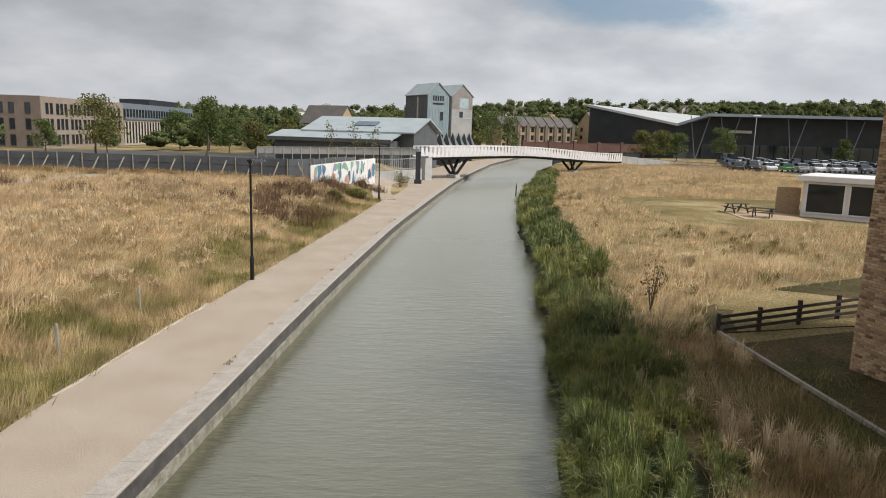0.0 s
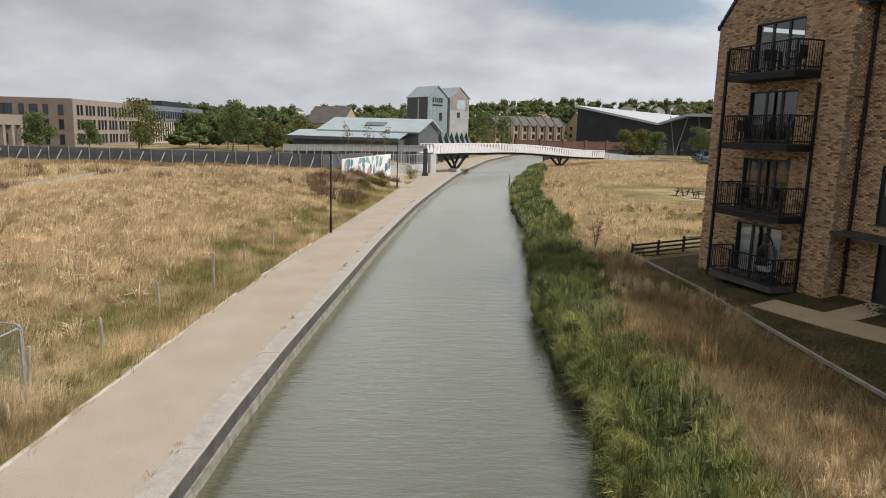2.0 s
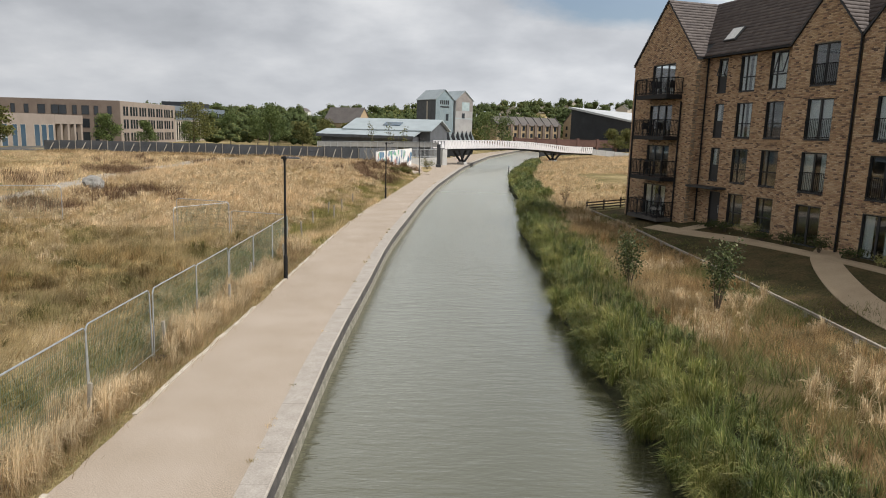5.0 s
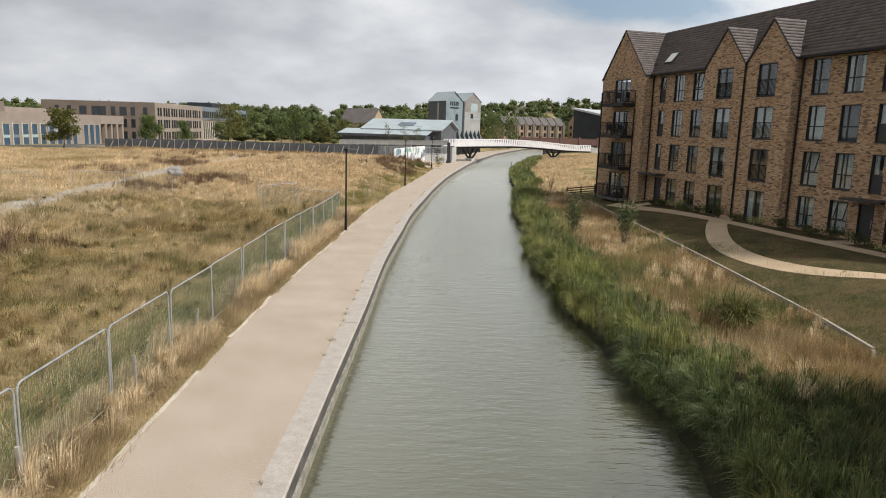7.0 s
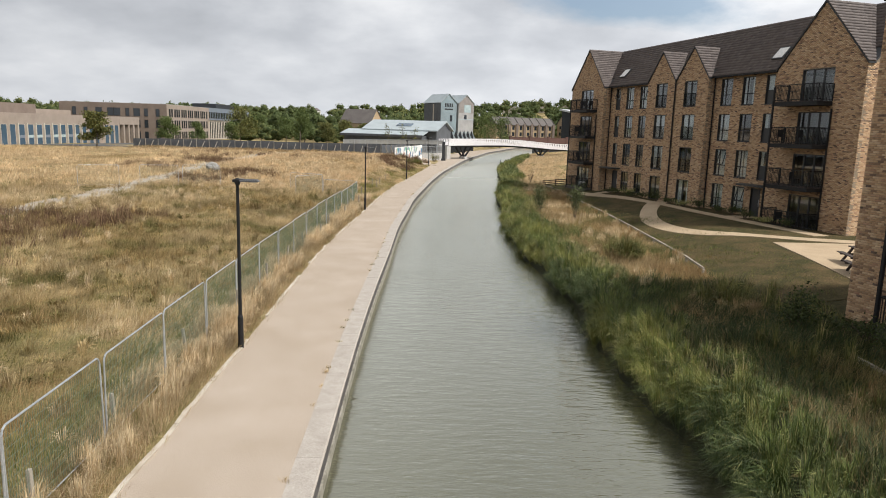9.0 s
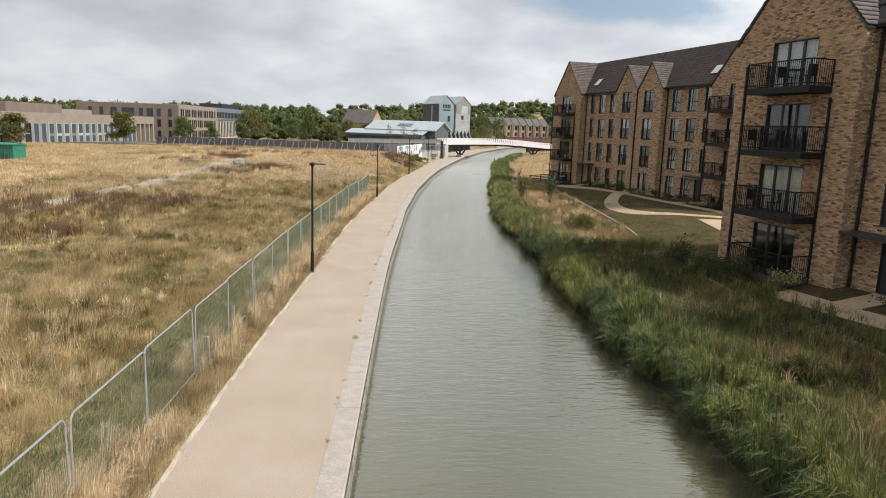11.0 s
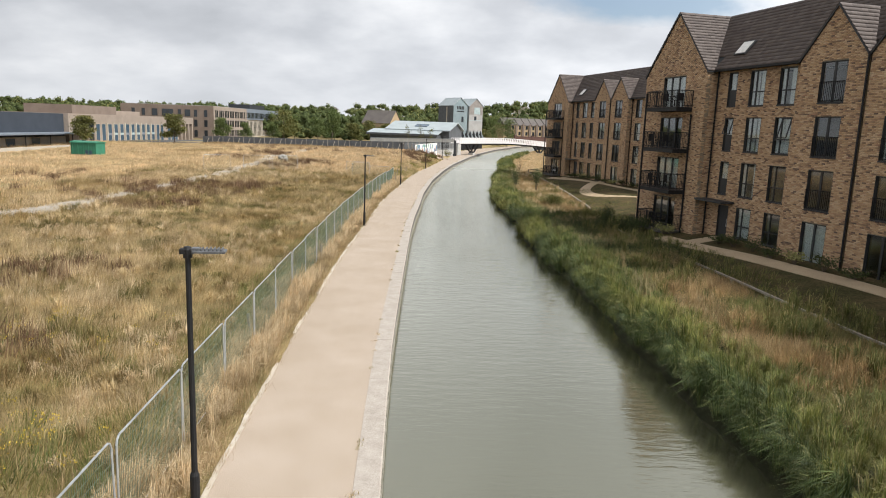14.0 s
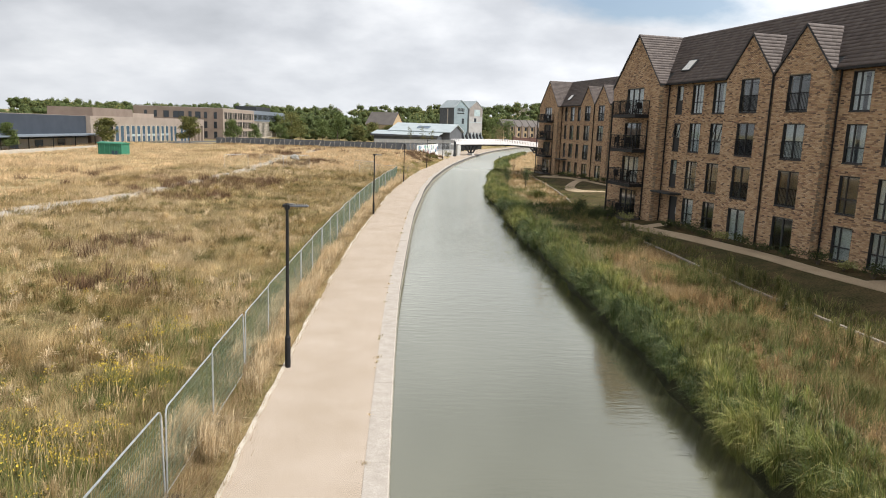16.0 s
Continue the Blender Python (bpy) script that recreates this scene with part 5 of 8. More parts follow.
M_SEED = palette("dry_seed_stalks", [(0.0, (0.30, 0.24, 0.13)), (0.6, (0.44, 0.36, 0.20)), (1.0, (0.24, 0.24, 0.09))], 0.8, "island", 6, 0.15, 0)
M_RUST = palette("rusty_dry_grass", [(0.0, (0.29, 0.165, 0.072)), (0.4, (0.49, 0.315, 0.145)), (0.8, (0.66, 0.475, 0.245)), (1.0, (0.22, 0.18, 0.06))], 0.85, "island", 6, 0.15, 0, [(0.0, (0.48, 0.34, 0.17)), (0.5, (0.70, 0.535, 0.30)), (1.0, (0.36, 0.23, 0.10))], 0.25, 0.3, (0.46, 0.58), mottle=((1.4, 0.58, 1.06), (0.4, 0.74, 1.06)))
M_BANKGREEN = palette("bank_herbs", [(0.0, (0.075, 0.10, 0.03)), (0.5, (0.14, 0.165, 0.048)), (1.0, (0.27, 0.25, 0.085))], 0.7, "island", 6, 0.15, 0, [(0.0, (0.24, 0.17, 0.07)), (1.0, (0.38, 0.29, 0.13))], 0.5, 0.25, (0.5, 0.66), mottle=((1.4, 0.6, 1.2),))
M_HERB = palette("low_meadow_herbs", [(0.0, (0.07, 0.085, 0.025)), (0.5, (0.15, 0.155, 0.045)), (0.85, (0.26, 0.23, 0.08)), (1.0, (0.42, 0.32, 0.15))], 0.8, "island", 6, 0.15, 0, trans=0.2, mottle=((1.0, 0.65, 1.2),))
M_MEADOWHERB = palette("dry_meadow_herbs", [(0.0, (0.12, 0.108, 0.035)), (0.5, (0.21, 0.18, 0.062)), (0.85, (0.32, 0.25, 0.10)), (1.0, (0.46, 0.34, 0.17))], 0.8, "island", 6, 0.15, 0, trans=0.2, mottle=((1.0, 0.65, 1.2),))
M_DOCK = palette("dark_dock_stalks", [(0.0, (0.085, 0.048, 0.030)), (0.6, (0.15, 0.088, 0.05)), (1.0, (0.25, 0.165, 0.085))], 0.9, "island", 6, 0.15, 0)
M_YELLOW = palette("ragwort_flowers", [(0.0, (0.42, 0.29, 0.03)), (1.0, (0.56, 0.42, 0.06))], 0.8, "island", 6, 0.15, 0)


def mown_corner(x, y):
    return (x > 8.5) & (y < np.interp(x, [8.5, 9.5, 14.1, 19.3, 26, 34], [20.6, 23.5, 26.5, 29.5, 36, 40]))


def stuff(name, me, label, category="grass"):
    return tagged(new(name, me), label, category, kind="stuff")


def grass():
    rise = lambda p, lo, hi, s, seed: lo + (hi - lo) * (0.5 + 0.5 * np.clip(waves_at(p[:, 0], p[:, 1], s, seed), -1, 1))
    # verge between path and fence
    p, d = scatter(9500, -100, 0, 0.12, 1.75, -1, 11, lambda x, y, d, r: r.uniform(0, 1, len(x)) < 0.55 + 0.45 * np.clip(d / 0.5, 0, 1) * (0.6 + 0.5 * waves_at(x, y, 1.1, 3)))
    stuff("verge_grass", blades("verge_grass", p, rise(p, 0.3, 0.7, 0.9, 5) * np.clip(0.35 + d, 0.3, 1), 15, 0.13, 0.0055, 0.45, M_VERGE, 1, (0.08, 0.03), far=True), "tall straw-dry grass along the towpath verge")
    p, d = scatter(3000, -100, 0, 0.3, 1.8, -1, 74, lambda x, y, d, r: r.uniform(0, 1, len(x)) < 0.42 + 0.95 * waves_at(x, y, 0.9, 75))
    stuff("verge_tufts", clumps("verge_tufts", p, rise(p, 0.6, 1.15, 1.3, 76), 0.36, 52, 0.0036, M_STRAWTUFT, 77, (0.10, 0.04, 0.0)), "tall pale straw tufts along the towpath verge")
    p, d = scatter(7500, 0, 62, 0.05, 4.2, -1, 12, lambda x, y, d, r: r.uniform(0, 1, len(x)) < 0.4 + 0.6 * np.clip(d / 0.6, 0, 1))
    stuff("verge_grass", blades("verge_grass_green", p, rise(p, 0.25, 0.6, 0.7, 6), 11, 0.14, 0.010, 0.4, M_GREENGRASS, 2, (0.08, 0.03), far=True), "mixed green and straw verge grass by the towpath")
    p, d = scatter(5200, -100, -2, 0.9, 3.4, -1, 13, lambda x, y, d, r: r.uniform(0, 1, len(x)) < np.clip(d - 0.7, 0.1, 1))
    stuff("fence_grass", blades("fence_grass", p, rise(p, 0.3, 0.6, 0.9, 7), 11, 0.14, 0.008, 0.4, M_FENCEGRASS, 3, far=True), "green grass at the foot of the fence")
    # the meadow, nearer and farther
    p, d = scatter(17000, -100, 2, 2.6, 13, -1, 14)
    lumps = lambda p, seed: 0.62 + 0.75 * np.clip(0.5 + 0.6 * waves_at(p[:, 0], p[:, 1], 2.0, seed), 0, 1)
    hgt, near = rise(p, 0.22, 0.66, 0.55, 8) * lumps(p, 101), d < 6.5
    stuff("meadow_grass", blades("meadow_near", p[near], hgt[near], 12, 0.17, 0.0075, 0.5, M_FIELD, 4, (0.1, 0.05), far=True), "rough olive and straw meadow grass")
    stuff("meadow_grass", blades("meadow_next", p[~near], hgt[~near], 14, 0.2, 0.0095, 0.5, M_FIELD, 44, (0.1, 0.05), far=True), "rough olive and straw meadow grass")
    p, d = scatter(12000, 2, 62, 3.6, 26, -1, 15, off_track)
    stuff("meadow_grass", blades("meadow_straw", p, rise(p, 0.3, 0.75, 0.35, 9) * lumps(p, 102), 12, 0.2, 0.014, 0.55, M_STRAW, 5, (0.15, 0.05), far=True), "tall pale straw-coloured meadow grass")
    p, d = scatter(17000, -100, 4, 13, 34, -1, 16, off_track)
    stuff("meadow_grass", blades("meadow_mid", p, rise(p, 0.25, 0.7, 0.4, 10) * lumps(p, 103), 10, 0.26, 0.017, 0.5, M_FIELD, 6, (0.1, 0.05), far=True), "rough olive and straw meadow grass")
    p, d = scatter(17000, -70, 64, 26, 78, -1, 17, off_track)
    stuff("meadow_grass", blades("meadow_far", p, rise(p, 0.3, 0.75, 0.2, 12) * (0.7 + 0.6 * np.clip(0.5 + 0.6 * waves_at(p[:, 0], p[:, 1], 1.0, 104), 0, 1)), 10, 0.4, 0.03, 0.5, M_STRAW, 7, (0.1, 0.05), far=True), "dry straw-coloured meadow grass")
    rail_x = lambda y: np.interp(y, [q[0] for q in RAIL], [q[1] for q in RAIL])
    r_ = np.random.RandomState(91)
    q = np.stack([r_.uniform(-60, -13.5, 1500), np.zeros(1500)], 1)
    q[:, 1] = np.interp(q[:, 0], [-60, -36, -14], [66, 64, 62.5]) - r_.uniform(0.3, 2.4, 1500)
    p = np.array([(a, b, left_ground(a, b)) for a, b in q])
    stuff("meadow_grass", blades("hoarding_grass", p, rise(p, 0.35, 0.8, 0.5, 92), 16, 0.2, 0.014, 0.45, M_RUST, 93, far=True), "rusty grass and weeds along the hoarding foot")
    # right bank: drooping reed clumps at the water, brighter reeds behind them
    start = lambda y: np.interp(y, [-100, -82, -66, -48, -8, 20], [0.12, 0.12, 0.12, 0.08, 0.10, 0.15]) + 0.22 * waves_at(0 * y, y, 0.75, 81)
    wide = lambda x, y: 3.0 + 0.7 * waves_at(x, y, 0.35, 21)
    p, d = scatter(4300, -100, 30, -0.6, 1.3, 1, 18, lambda x, y, d, r: (d > start(y)) & (d < 1.0 + 0.4 * waves_at(x, y, 0.6, 24)) & (r.uniform(0, 1, len(x)) < 0.8 + 0.5 * waves_at(x, y, 1.3, 26)))
    p[:, 2] = np.minimum(p[:, 2], WATER_Z - 0.06 + 0.6 * np.clip(d, 0, 1))
    r_ = np.random.RandomState(52)
    hgt = rise(p, 0.9, 1.35, 1.1, 13) * r_.uniform(0.75, 1.2, len(p)) * np.interp(p[:, 1], [-60, -20], [1.22, 0.95])
    dark = waves_at(p[:, 0], p[:, 1], 0.5, 53) + r_.normal(0, 0.35, len(p)) < np.interp(p[:, 1], [-100, -60, -45, -33, -28, 20], [0.5, 0.45, 0.5, 0.5, -0.4, -0.4]) - 0.5 * np.clip(d, -0.5, 1)
    stuff("reeds", clumps("reeds_dark", p[dark], hgt[dark] * 0.92, 0.46, 112, 0.0050, M_REED_DARK, 54, (-0.24, -0.05, -0.10)), "dark blue-green drooping sedge clumps at the canal edge", "reeds")
    stuff("reeds", clumps("reeds_light", p[~dark], hgt[~dark] * 0.92, 0.42, 104, 0.005, M_REED, 55, (-0.18, -0.05, -0.06)), "bright green drooping reeds at the canal edge", "reeds")
    p, d = scatter(3300, -100, 30, 0.4, 3.4, 1, 56, lambda x, y, d, r: (d < wide(x, y)) & (r.uniform(0, 1, len(x)) < 0.85 + 0.5 * waves_at(x, y, 1.5, 57)))
    hgt = (rise(p, 0.6, 0.95, 0.5, 58) + rise(p, -0.1, 0.35, 1.8, 25)) * np.clip(1.25 - 0.22 * d, 0.5, 1.1)
    mid_ = waves_at(p[:, 0], p[:, 1], 0.6, 78) + r_.normal(0, 0.3, len(p)) < np.interp(p[:, 1], [-100, -60, -52, -46, -33, -26, 20], [-0.45, -0.4, -0.1, 0.45, 0.5, 0.25, 0.25])
    stuff("reeds", clumps("reeds_back", p[~mid_], hgt[~mid_], 0.36, 92, 0.0054, M_REED, 59), "dense yellow-green reeds on the canal bank", "reeds")
    stuff("reeds", clumps("reeds_mid", p[mid_], hgt[mid_], 0.36, 92, 0.0054, M_REED_MID, 79), "dense mid-green reeds on the canal bank", "reeds")

    def reed_keep(x, y, d, r):
        return (d > start(y)) & (d < wide(x, y)) & (r.uniform(0, 1, len(x)) < 0.85 + 0.6 * waves_at(x, y, 1.6, 24))
    p, d = scatter(1900, 28, 116, -0.4, 3.4, 1, 60, reed_keep)
    p[:, 2] = np.maximum(p[:, 2], WATER_Z - 0.1)
    hgt, lit = rise(p, 0.6, 1.45, 1.1, 61), waves_at(p[:, 0], p[:, 1], 0.5, 125) > -0.15
    stuff("reeds", clumps("reeds_far", p[lit], hgt[lit], 0.6, 60, 0.014, M_REED, 28), "uneven green reeds along the far canal edge", "reeds")
    stuff("reeds", clumps("reeds_far_dark", p[~lit], hgt[~lit], 0.6, 60, 0.014, M_REED_MID, 126), "darker green reeds along the far canal edge", "reeds")
    p, d = scatter(1500, -100, 30, 0.4, 3.0, 1, 33, lambda x, y, d, r: waves_at(x, y, 0.9, 34) > 0.05)
    p[:, 2] = np.maximum(p[:, 2], WATER_Z)
    stuff("reed_heads", blades("reed_heads", p, rise(p, 0.8, 1.35, 1.2, 35), 6, 0.14, 0.005, 0.45, M_SEED, 29, (-0.1, 0.05)), "tall dry seed stalks among the reeds", "reeds")
    p, d = scatter(620, -100, -34, 4.0, 9.5, 1, 67, lambda x, y, d, r: (x > rail_x(y) - 3.2) & (x < rail_x(y) + 1.2) & (waves_at(x, y, 0.5, 68) > -0.2))
    stuff("bank_weeds", clumps("willowherb", p, rise(p, 0.6, 1.4, 0.8, 69), 0.34, 64, 0.0075, M_HERB, 70), "tall yellow-green willowherb clumps by the rail", "weeds")
    p, d = scatter(1500, -100, 18, 2.6, 8.0, 1, 82, lambda x, y, d, r: (x < rail_x(y) - 0.2) & (waves_at(x, y, 0.6, 83) > 0.0))
    hgt, gold = rise(p, 0.5, 0.95, 0.9, 84), (p[:, 1] > -36) & (waves_at(p[:, 0], p[:, 1], 0.5, 135) > np.interp(p[:, 1], [-18, -8], [-0.35, 0.2]))
    stuff("bank_tufts", clumps("bank_tufts", p[~gold], hgt[~gold], 0.32, 44, 0.006, M_RUST, 85), "rust-brown dry grass tufts on the canal bank")
    stuff("bank_tufts", clumps("bank_tufts", p[gold], hgt[gold], 0.32, 60, 0.006, M_STRAWTUFT, 136), "golden dry grass tufts on the canal bank")
    p, d = scatter(620, -100, -30, 2.4, 8.0, 1, 131, lambda x, y, d, r: (x < rail_x(y) - 0.1) & (r.uniform(0, 1, len(x)) < 0.6 + 0.7 * waves_at(x, y, 0.7, 132)))
    stuff("bank_tussocks", clumps("bank_tussocks", p, rise(p, 0.35, 0.85, 1.0, 133), 0.48, 60, 0.007, M_HERB, 134), "tangled olive herbs on the canal bank", "weeds")
    # tall weeds by the second block, coloured dark to deepen its shade on the bank
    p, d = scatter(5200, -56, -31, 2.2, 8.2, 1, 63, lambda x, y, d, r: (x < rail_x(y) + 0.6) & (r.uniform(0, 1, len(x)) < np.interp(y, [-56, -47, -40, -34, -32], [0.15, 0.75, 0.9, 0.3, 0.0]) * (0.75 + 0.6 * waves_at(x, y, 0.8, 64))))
    stuff("bank_weeds", blades("bank_weeds", p, rise(p, 0.45, 1.0, 0.9, 65), 14, 0.17, 0.009, 0.6, M_SHADEHERB, 66, clump=1.5), "tall bank weeds, their dark green taking in the block's shade", "weeds")
    r0 = lambda x, y, d, r: (d > 2.3 + 0.8 * waves_at(x, y, 0.35, 21)) & (x < rail_x(y) - 0.05) & (r.uniform(0, 1, len(x)) < 0.8 + 0.5 * waves_at(x, y, 0.7, 22))
    p, d = scatter(23000, -100, 20, 1.0, 9.2, 1, 19, r0)
    hgt = rise(p, 0.28, 0.7, 0.6, 14) + rise(p, 0.0, 0.3, 2.0, 36)
    green = (waves_at(p[:, 0], p[:, 1], 0.45, 37) + np.clip((-35 - p[:, 1]) / 80, -0.5, 0.12) + np.random.RandomState(38).normal(0, 0.25, len(p))) > 0.15
    stuff("bank_grass", blades("bank_grass", p[~green], hgt[~green], 14, 0.16, 0.007, 0.6, M_RUST, 9, (-0.1, 0.1), clump=1.5, far=True), "rusty dry grass on the canal bank")
    stuff("bank_grass", blades("bank_herbs", p[green], hgt[green] * 1.1, 14, 0.16, 0.008, 0.6, M_BANKGREEN, 30, (-0.1, 0.1), clump=1.5, far=True), "green grass and herbs mixed on the canal bank")
    p, d = scatter(16000, 20, 140, 2.0, 40, 1, 20, lambda x, y, d, r: ~((x > 17 + 0 * y) & (y > 46) & (y < 66)) & ~mown_corner(x, y))
    stuff("meadow_grass", blades("meadow_right", p, rise(p, 0.3, 0.75, 0.35, 15) * lumps(p, 105), 10, 0.26, 0.018, 0.5, M_STRAW, 10, (0.1, 0.05), far=True), "golden dry meadow grass beyond the blocks")
    # unmown tufts along the shaded side of the rail
    p, d = scatter(6500, -100, -36, 6, 14, 1, 23, lambda x, y, d, r: (x > np.interp(y, [q[0] for q in RAIL], [q[1] for q in RAIL])) & (x < np.interp(y, [q[0] for q in RAIL], [q[1] for q in RAIL]) + 2.4))
    stuff("lawn_edge_grass", blades("lawn_edge", p, rise(p, 0.2, 0.5, 0.6, 16), 9, 0.14, 0.009, 0.5, M_HERB, 11), "unmown green grass beside the rail")
    p, d = scatter(11000, -36.5, 19, 5, 16, 1, 86, lambda x, y, d, r: (x > rail_x(y) + 0.1) & (x < rail_x(y) + 0.5 + np.where(y < -10, 5.0, 1.8) * r.uniform(0, 1, len(x)) ** 2))
    stuff("lawn_edge_grass", blades("lawn_edge_near", p, rise(p, 0.1, 0.3, 0.9, 87), 10, 0.14, 0.008, 0.5, M_BANKGREEN, 88, far=True), "rough grass along the lawn edge by the rail")
    # taller tussocks that stand out of the meadow
    for k, (cnt, mt, lo, hi, seed, lab) in enumerate(((3600, M_STRAWTUFT, 0.4, 0.85, 71, "pale straw tussocks standing out of the meadow"), (900, M_HERB, 0.25, 0.6, 72, "olive green weed tufts in the meadow"), (800, M_RUST, 0.4, 0.8, 73, "rust-brown grass tufts in the meadow"))):
        p, d = scatter(cnt, -100, 4, 2.4, 30, -1, seed, lambda x, y, d, r: off_track(x, y, d, r) & (waves_at(x, y, 0.3, seed + 20) > -0.1 + 0.15 * k + (np.where((y > -46) & (y < -8) & (d < 16), 0.5, 0.0) if k == 0 else 0.0)))
        stuff("meadow_tufts", blades("meadow_tufts", p, rise(p, lo, hi, 1.0, seed + 9), 52, 0.24, 0.0065, 0.45, mt, seed + 3, far=True), lab)
    # rounded tussocks and low green herbs that break up the sward
    for cnt, mt, lo, hi, rad, per, wid, seed, lab in ((1500, M_FIELD, 0.45, 0.85, 0.42, 70, 0.007, 111, "rounded olive grass tussocks in the meadow"), (1300, M_STRAWTUFT, 0.4, 0.8, 0.4, 60, 0.0065, 112, "bleached rounded grass tussocks in the meadow"), (1700, M_MEADOWHERB, 0.2, 0.45, 0.5, 56, 0.010, 113, "low green herbs between the meadow grasses")):
        p, d = scatter(cnt, -100, 6, 2.0, 24, -1, seed, lambda x, y, d, r: off_track(x, y, d, r) & (r.uniform(0, 1, len(x)) < (0.55 + 0.8 * waves_at(x, y, 0.45, seed + 20)) * (np.where((y > -46) & (y < -8) & (d < 16), 0.15, 1.0) if mt is M_STRAWTUFT else 1.0)))
        stuff("meadow_tussocks", clumps("meadow_tussocks", p, rise(p, lo, hi, 1.2, seed + 9), rad, per, wid, mt, seed + 3), lab)
    p, d = scatter(900, 4, 60, 2.5, 24, -1, 114, lambda x, y, d, r: off_track(x, y, d, r))
    stuff("meadow_tussocks", clumps("meadow_tussocks", p, rise(p, 0.4, 0.8, 1.2, 115), 0.5, 46, 0.012, M_STRAWTUFT, 116), "bleached rounded grass tussocks in the meadow")
    p, d = scatter(1100, 20, 110, 2.6, 32, 1, 117, lambda x, y, d, r: ~((x > 16) & (y > 45) & (y < 67)) & ~mown_corner(x, y) & (waves_at(x, y, 0.4, 118) > -0.2))
    stuff("meadow_tussocks", clumps("meadow_tussocks", p, rise(p, 0.45, 0.85, 1.2, 119), 0.5, 46, 0.013, M_STRAWTUFT, 120), "bleached rounded grass tussocks beyond the blocks")
    p, d = scatter(500, 18, 80, 2.2, 16, 1, 121, lambda x, y, d, r: ~mown_corner(x, y) & ~((x > 16) & (y > 45) & (y < 67)) & (waves_at(x, y, 0.35, 122) + 0.5 * r.uniform(-1, 1, len(x)) > 0.35))
    stuff("meadow_tussocks", clumps("meadow_tussocks", p, rise(p, 0.3, 0.6, 1.2, 123), 0.5, 46, 0.014, M_MEADOWHERB, 124), "low green herbs among the golden grass")
    # dark seed heads and yellow flowers
    rng_ = np.random.RandomState(31)
    spots = [(-9.2, 61, 3, 200), (-7.8, 68, 2.2, 90), (-10.5, 46, 5, 330), (-10.4, 54, 4, 220), (-26.5, 18, 4, 300), (-41, 26.5, 5, 160), (-28, -20, 6, 260), (-33, -23, 8, 260), (-34, -24, 9, 160), (-28.7, -34.7, 5, 120), (-23, -60, 5, 120), (-18, -70, 4, 50), (-45, -15, 9, 120), (-38, 52, 9, 140), (-24, 50, 6, 90), (-29.5, 9, 3, 140), (-36, 36, 4, 200)]
    pts = []
    for x, y, r, n in spots:
        heart = rng_.normal(0, r / 2.2, (max(3, n // 9), 2)) + (x, y)
        q = heart[rng_.randint(0, len(heart), int(1.3 * n))] + rng_.normal(0, 0.38, (int(1.3 * n), 2))
        q = q[[a < soft_at(PATH_EDGE, b) - 1.2 for a, b in q]]
        pts.append(np.array([(a, b, left_ground(a, b)) for a, b in q]))
    p = np.concatenate(pts)
    stuff("dock_stalks", blades("dock_stalks", p, rng_.uniform(0.45, 1.1, len(p)), 11, 0.2, 0.017, 0.42, M_DOCK, 12, far=True), "dark brown seeding dock stalks in the meadow", "weeds")
    q = np.concatenate([rng_.normal(0, 1.3, (90, 2)) + (-12.2, -86), rng_.normal(0, 0.8, (40, 2)) + (-12.8, -81), rng_.normal(0, 0.9, (30, 2)) + (-13.6, -77), rng_.normal(0, 1.2, (24, 2)) + (-16, -84), rng_.normal(0, 2, (20, 2)) + (-17, -70)])
    q = q[[a < soft_at(PATH_EDGE, b) - 2.4 for a, b in q]]
    p = np.array([(a, b, left_ground(a, b)) for a, b in q])
    hh = rng_.uniform(0.45, 0.85, len(p))
    stuff("ragwort_stems", blades("ragwort_stems", p, hh, 7, 0.12, 0.008, 0.25, M_GREENGRASS, 13), "green stems of ragwort", "weeds")
    stuff("ragwort_leaves", blades("ragwort_leaves", np.repeat(p, 2, 0) + np.concatenate([rng_.normal(0, 0.35, (2 * len(p), 2)), np.zeros((2 * len(p), 1))], 1), np.repeat(hh, 2) * 0.75, 26, 0.16, 0.011, 0.6, M_BANKGREEN, 15, far=True), "green leafy weeds under the ragwort", "weeds")
    n = 20
    c = np.repeat(p, n, 0) + np.concatenate([rng_.normal(0, 0.12, (len(p) * n, 2)), np.zeros((len(p) * n, 1))], 1)
    c[:, 2] += np.repeat(hh, n) * rng_.uniform(0.8, 1.05, len(c))
    stuff("ragwort_flowers", cards("ragwort_flowers", c, 0.022, M_YELLOW, 14), "small yellow ragwort flower heads", "flowers")


def cards(name, centres, size, mat, seed, up=0.0):
    """Small leaf quads, each a bent pair of triangles, at random turns."""
    r = np.random.RandomState(seed)
    n = len(centres)
    a = r.normal(0, 1, (n, 3))
    a /= np.linalg.norm(a, axis=1)[:, None]
    b = np.cross(a, r.normal(0, 1, (n, 3)) + np.array([0, 0, up]))
    b /= np.linalg.norm(b, axis=1)[:, None] + 1e-9
    s = (np.broadcast_to(size, n) * r.uniform(0.6, 1.35, n))[:, None]
    fold = np.cross(a, b) * s * 0.3
    v = np.stack([centres - a * s, centres - b * s * 0.6 + fold, centres + a * s, centres + b * s * 0.6 + fold], 1).reshape(-1, 3)
    k = np.arange(n)[:, None] * 4
    tri = np.concatenate([k + np.array([[0, 1, 2]]), k + np.array([[0, 2, 3]])], 1).reshape(-1, 3)
    return quads(name, v, mat, tri=tri)



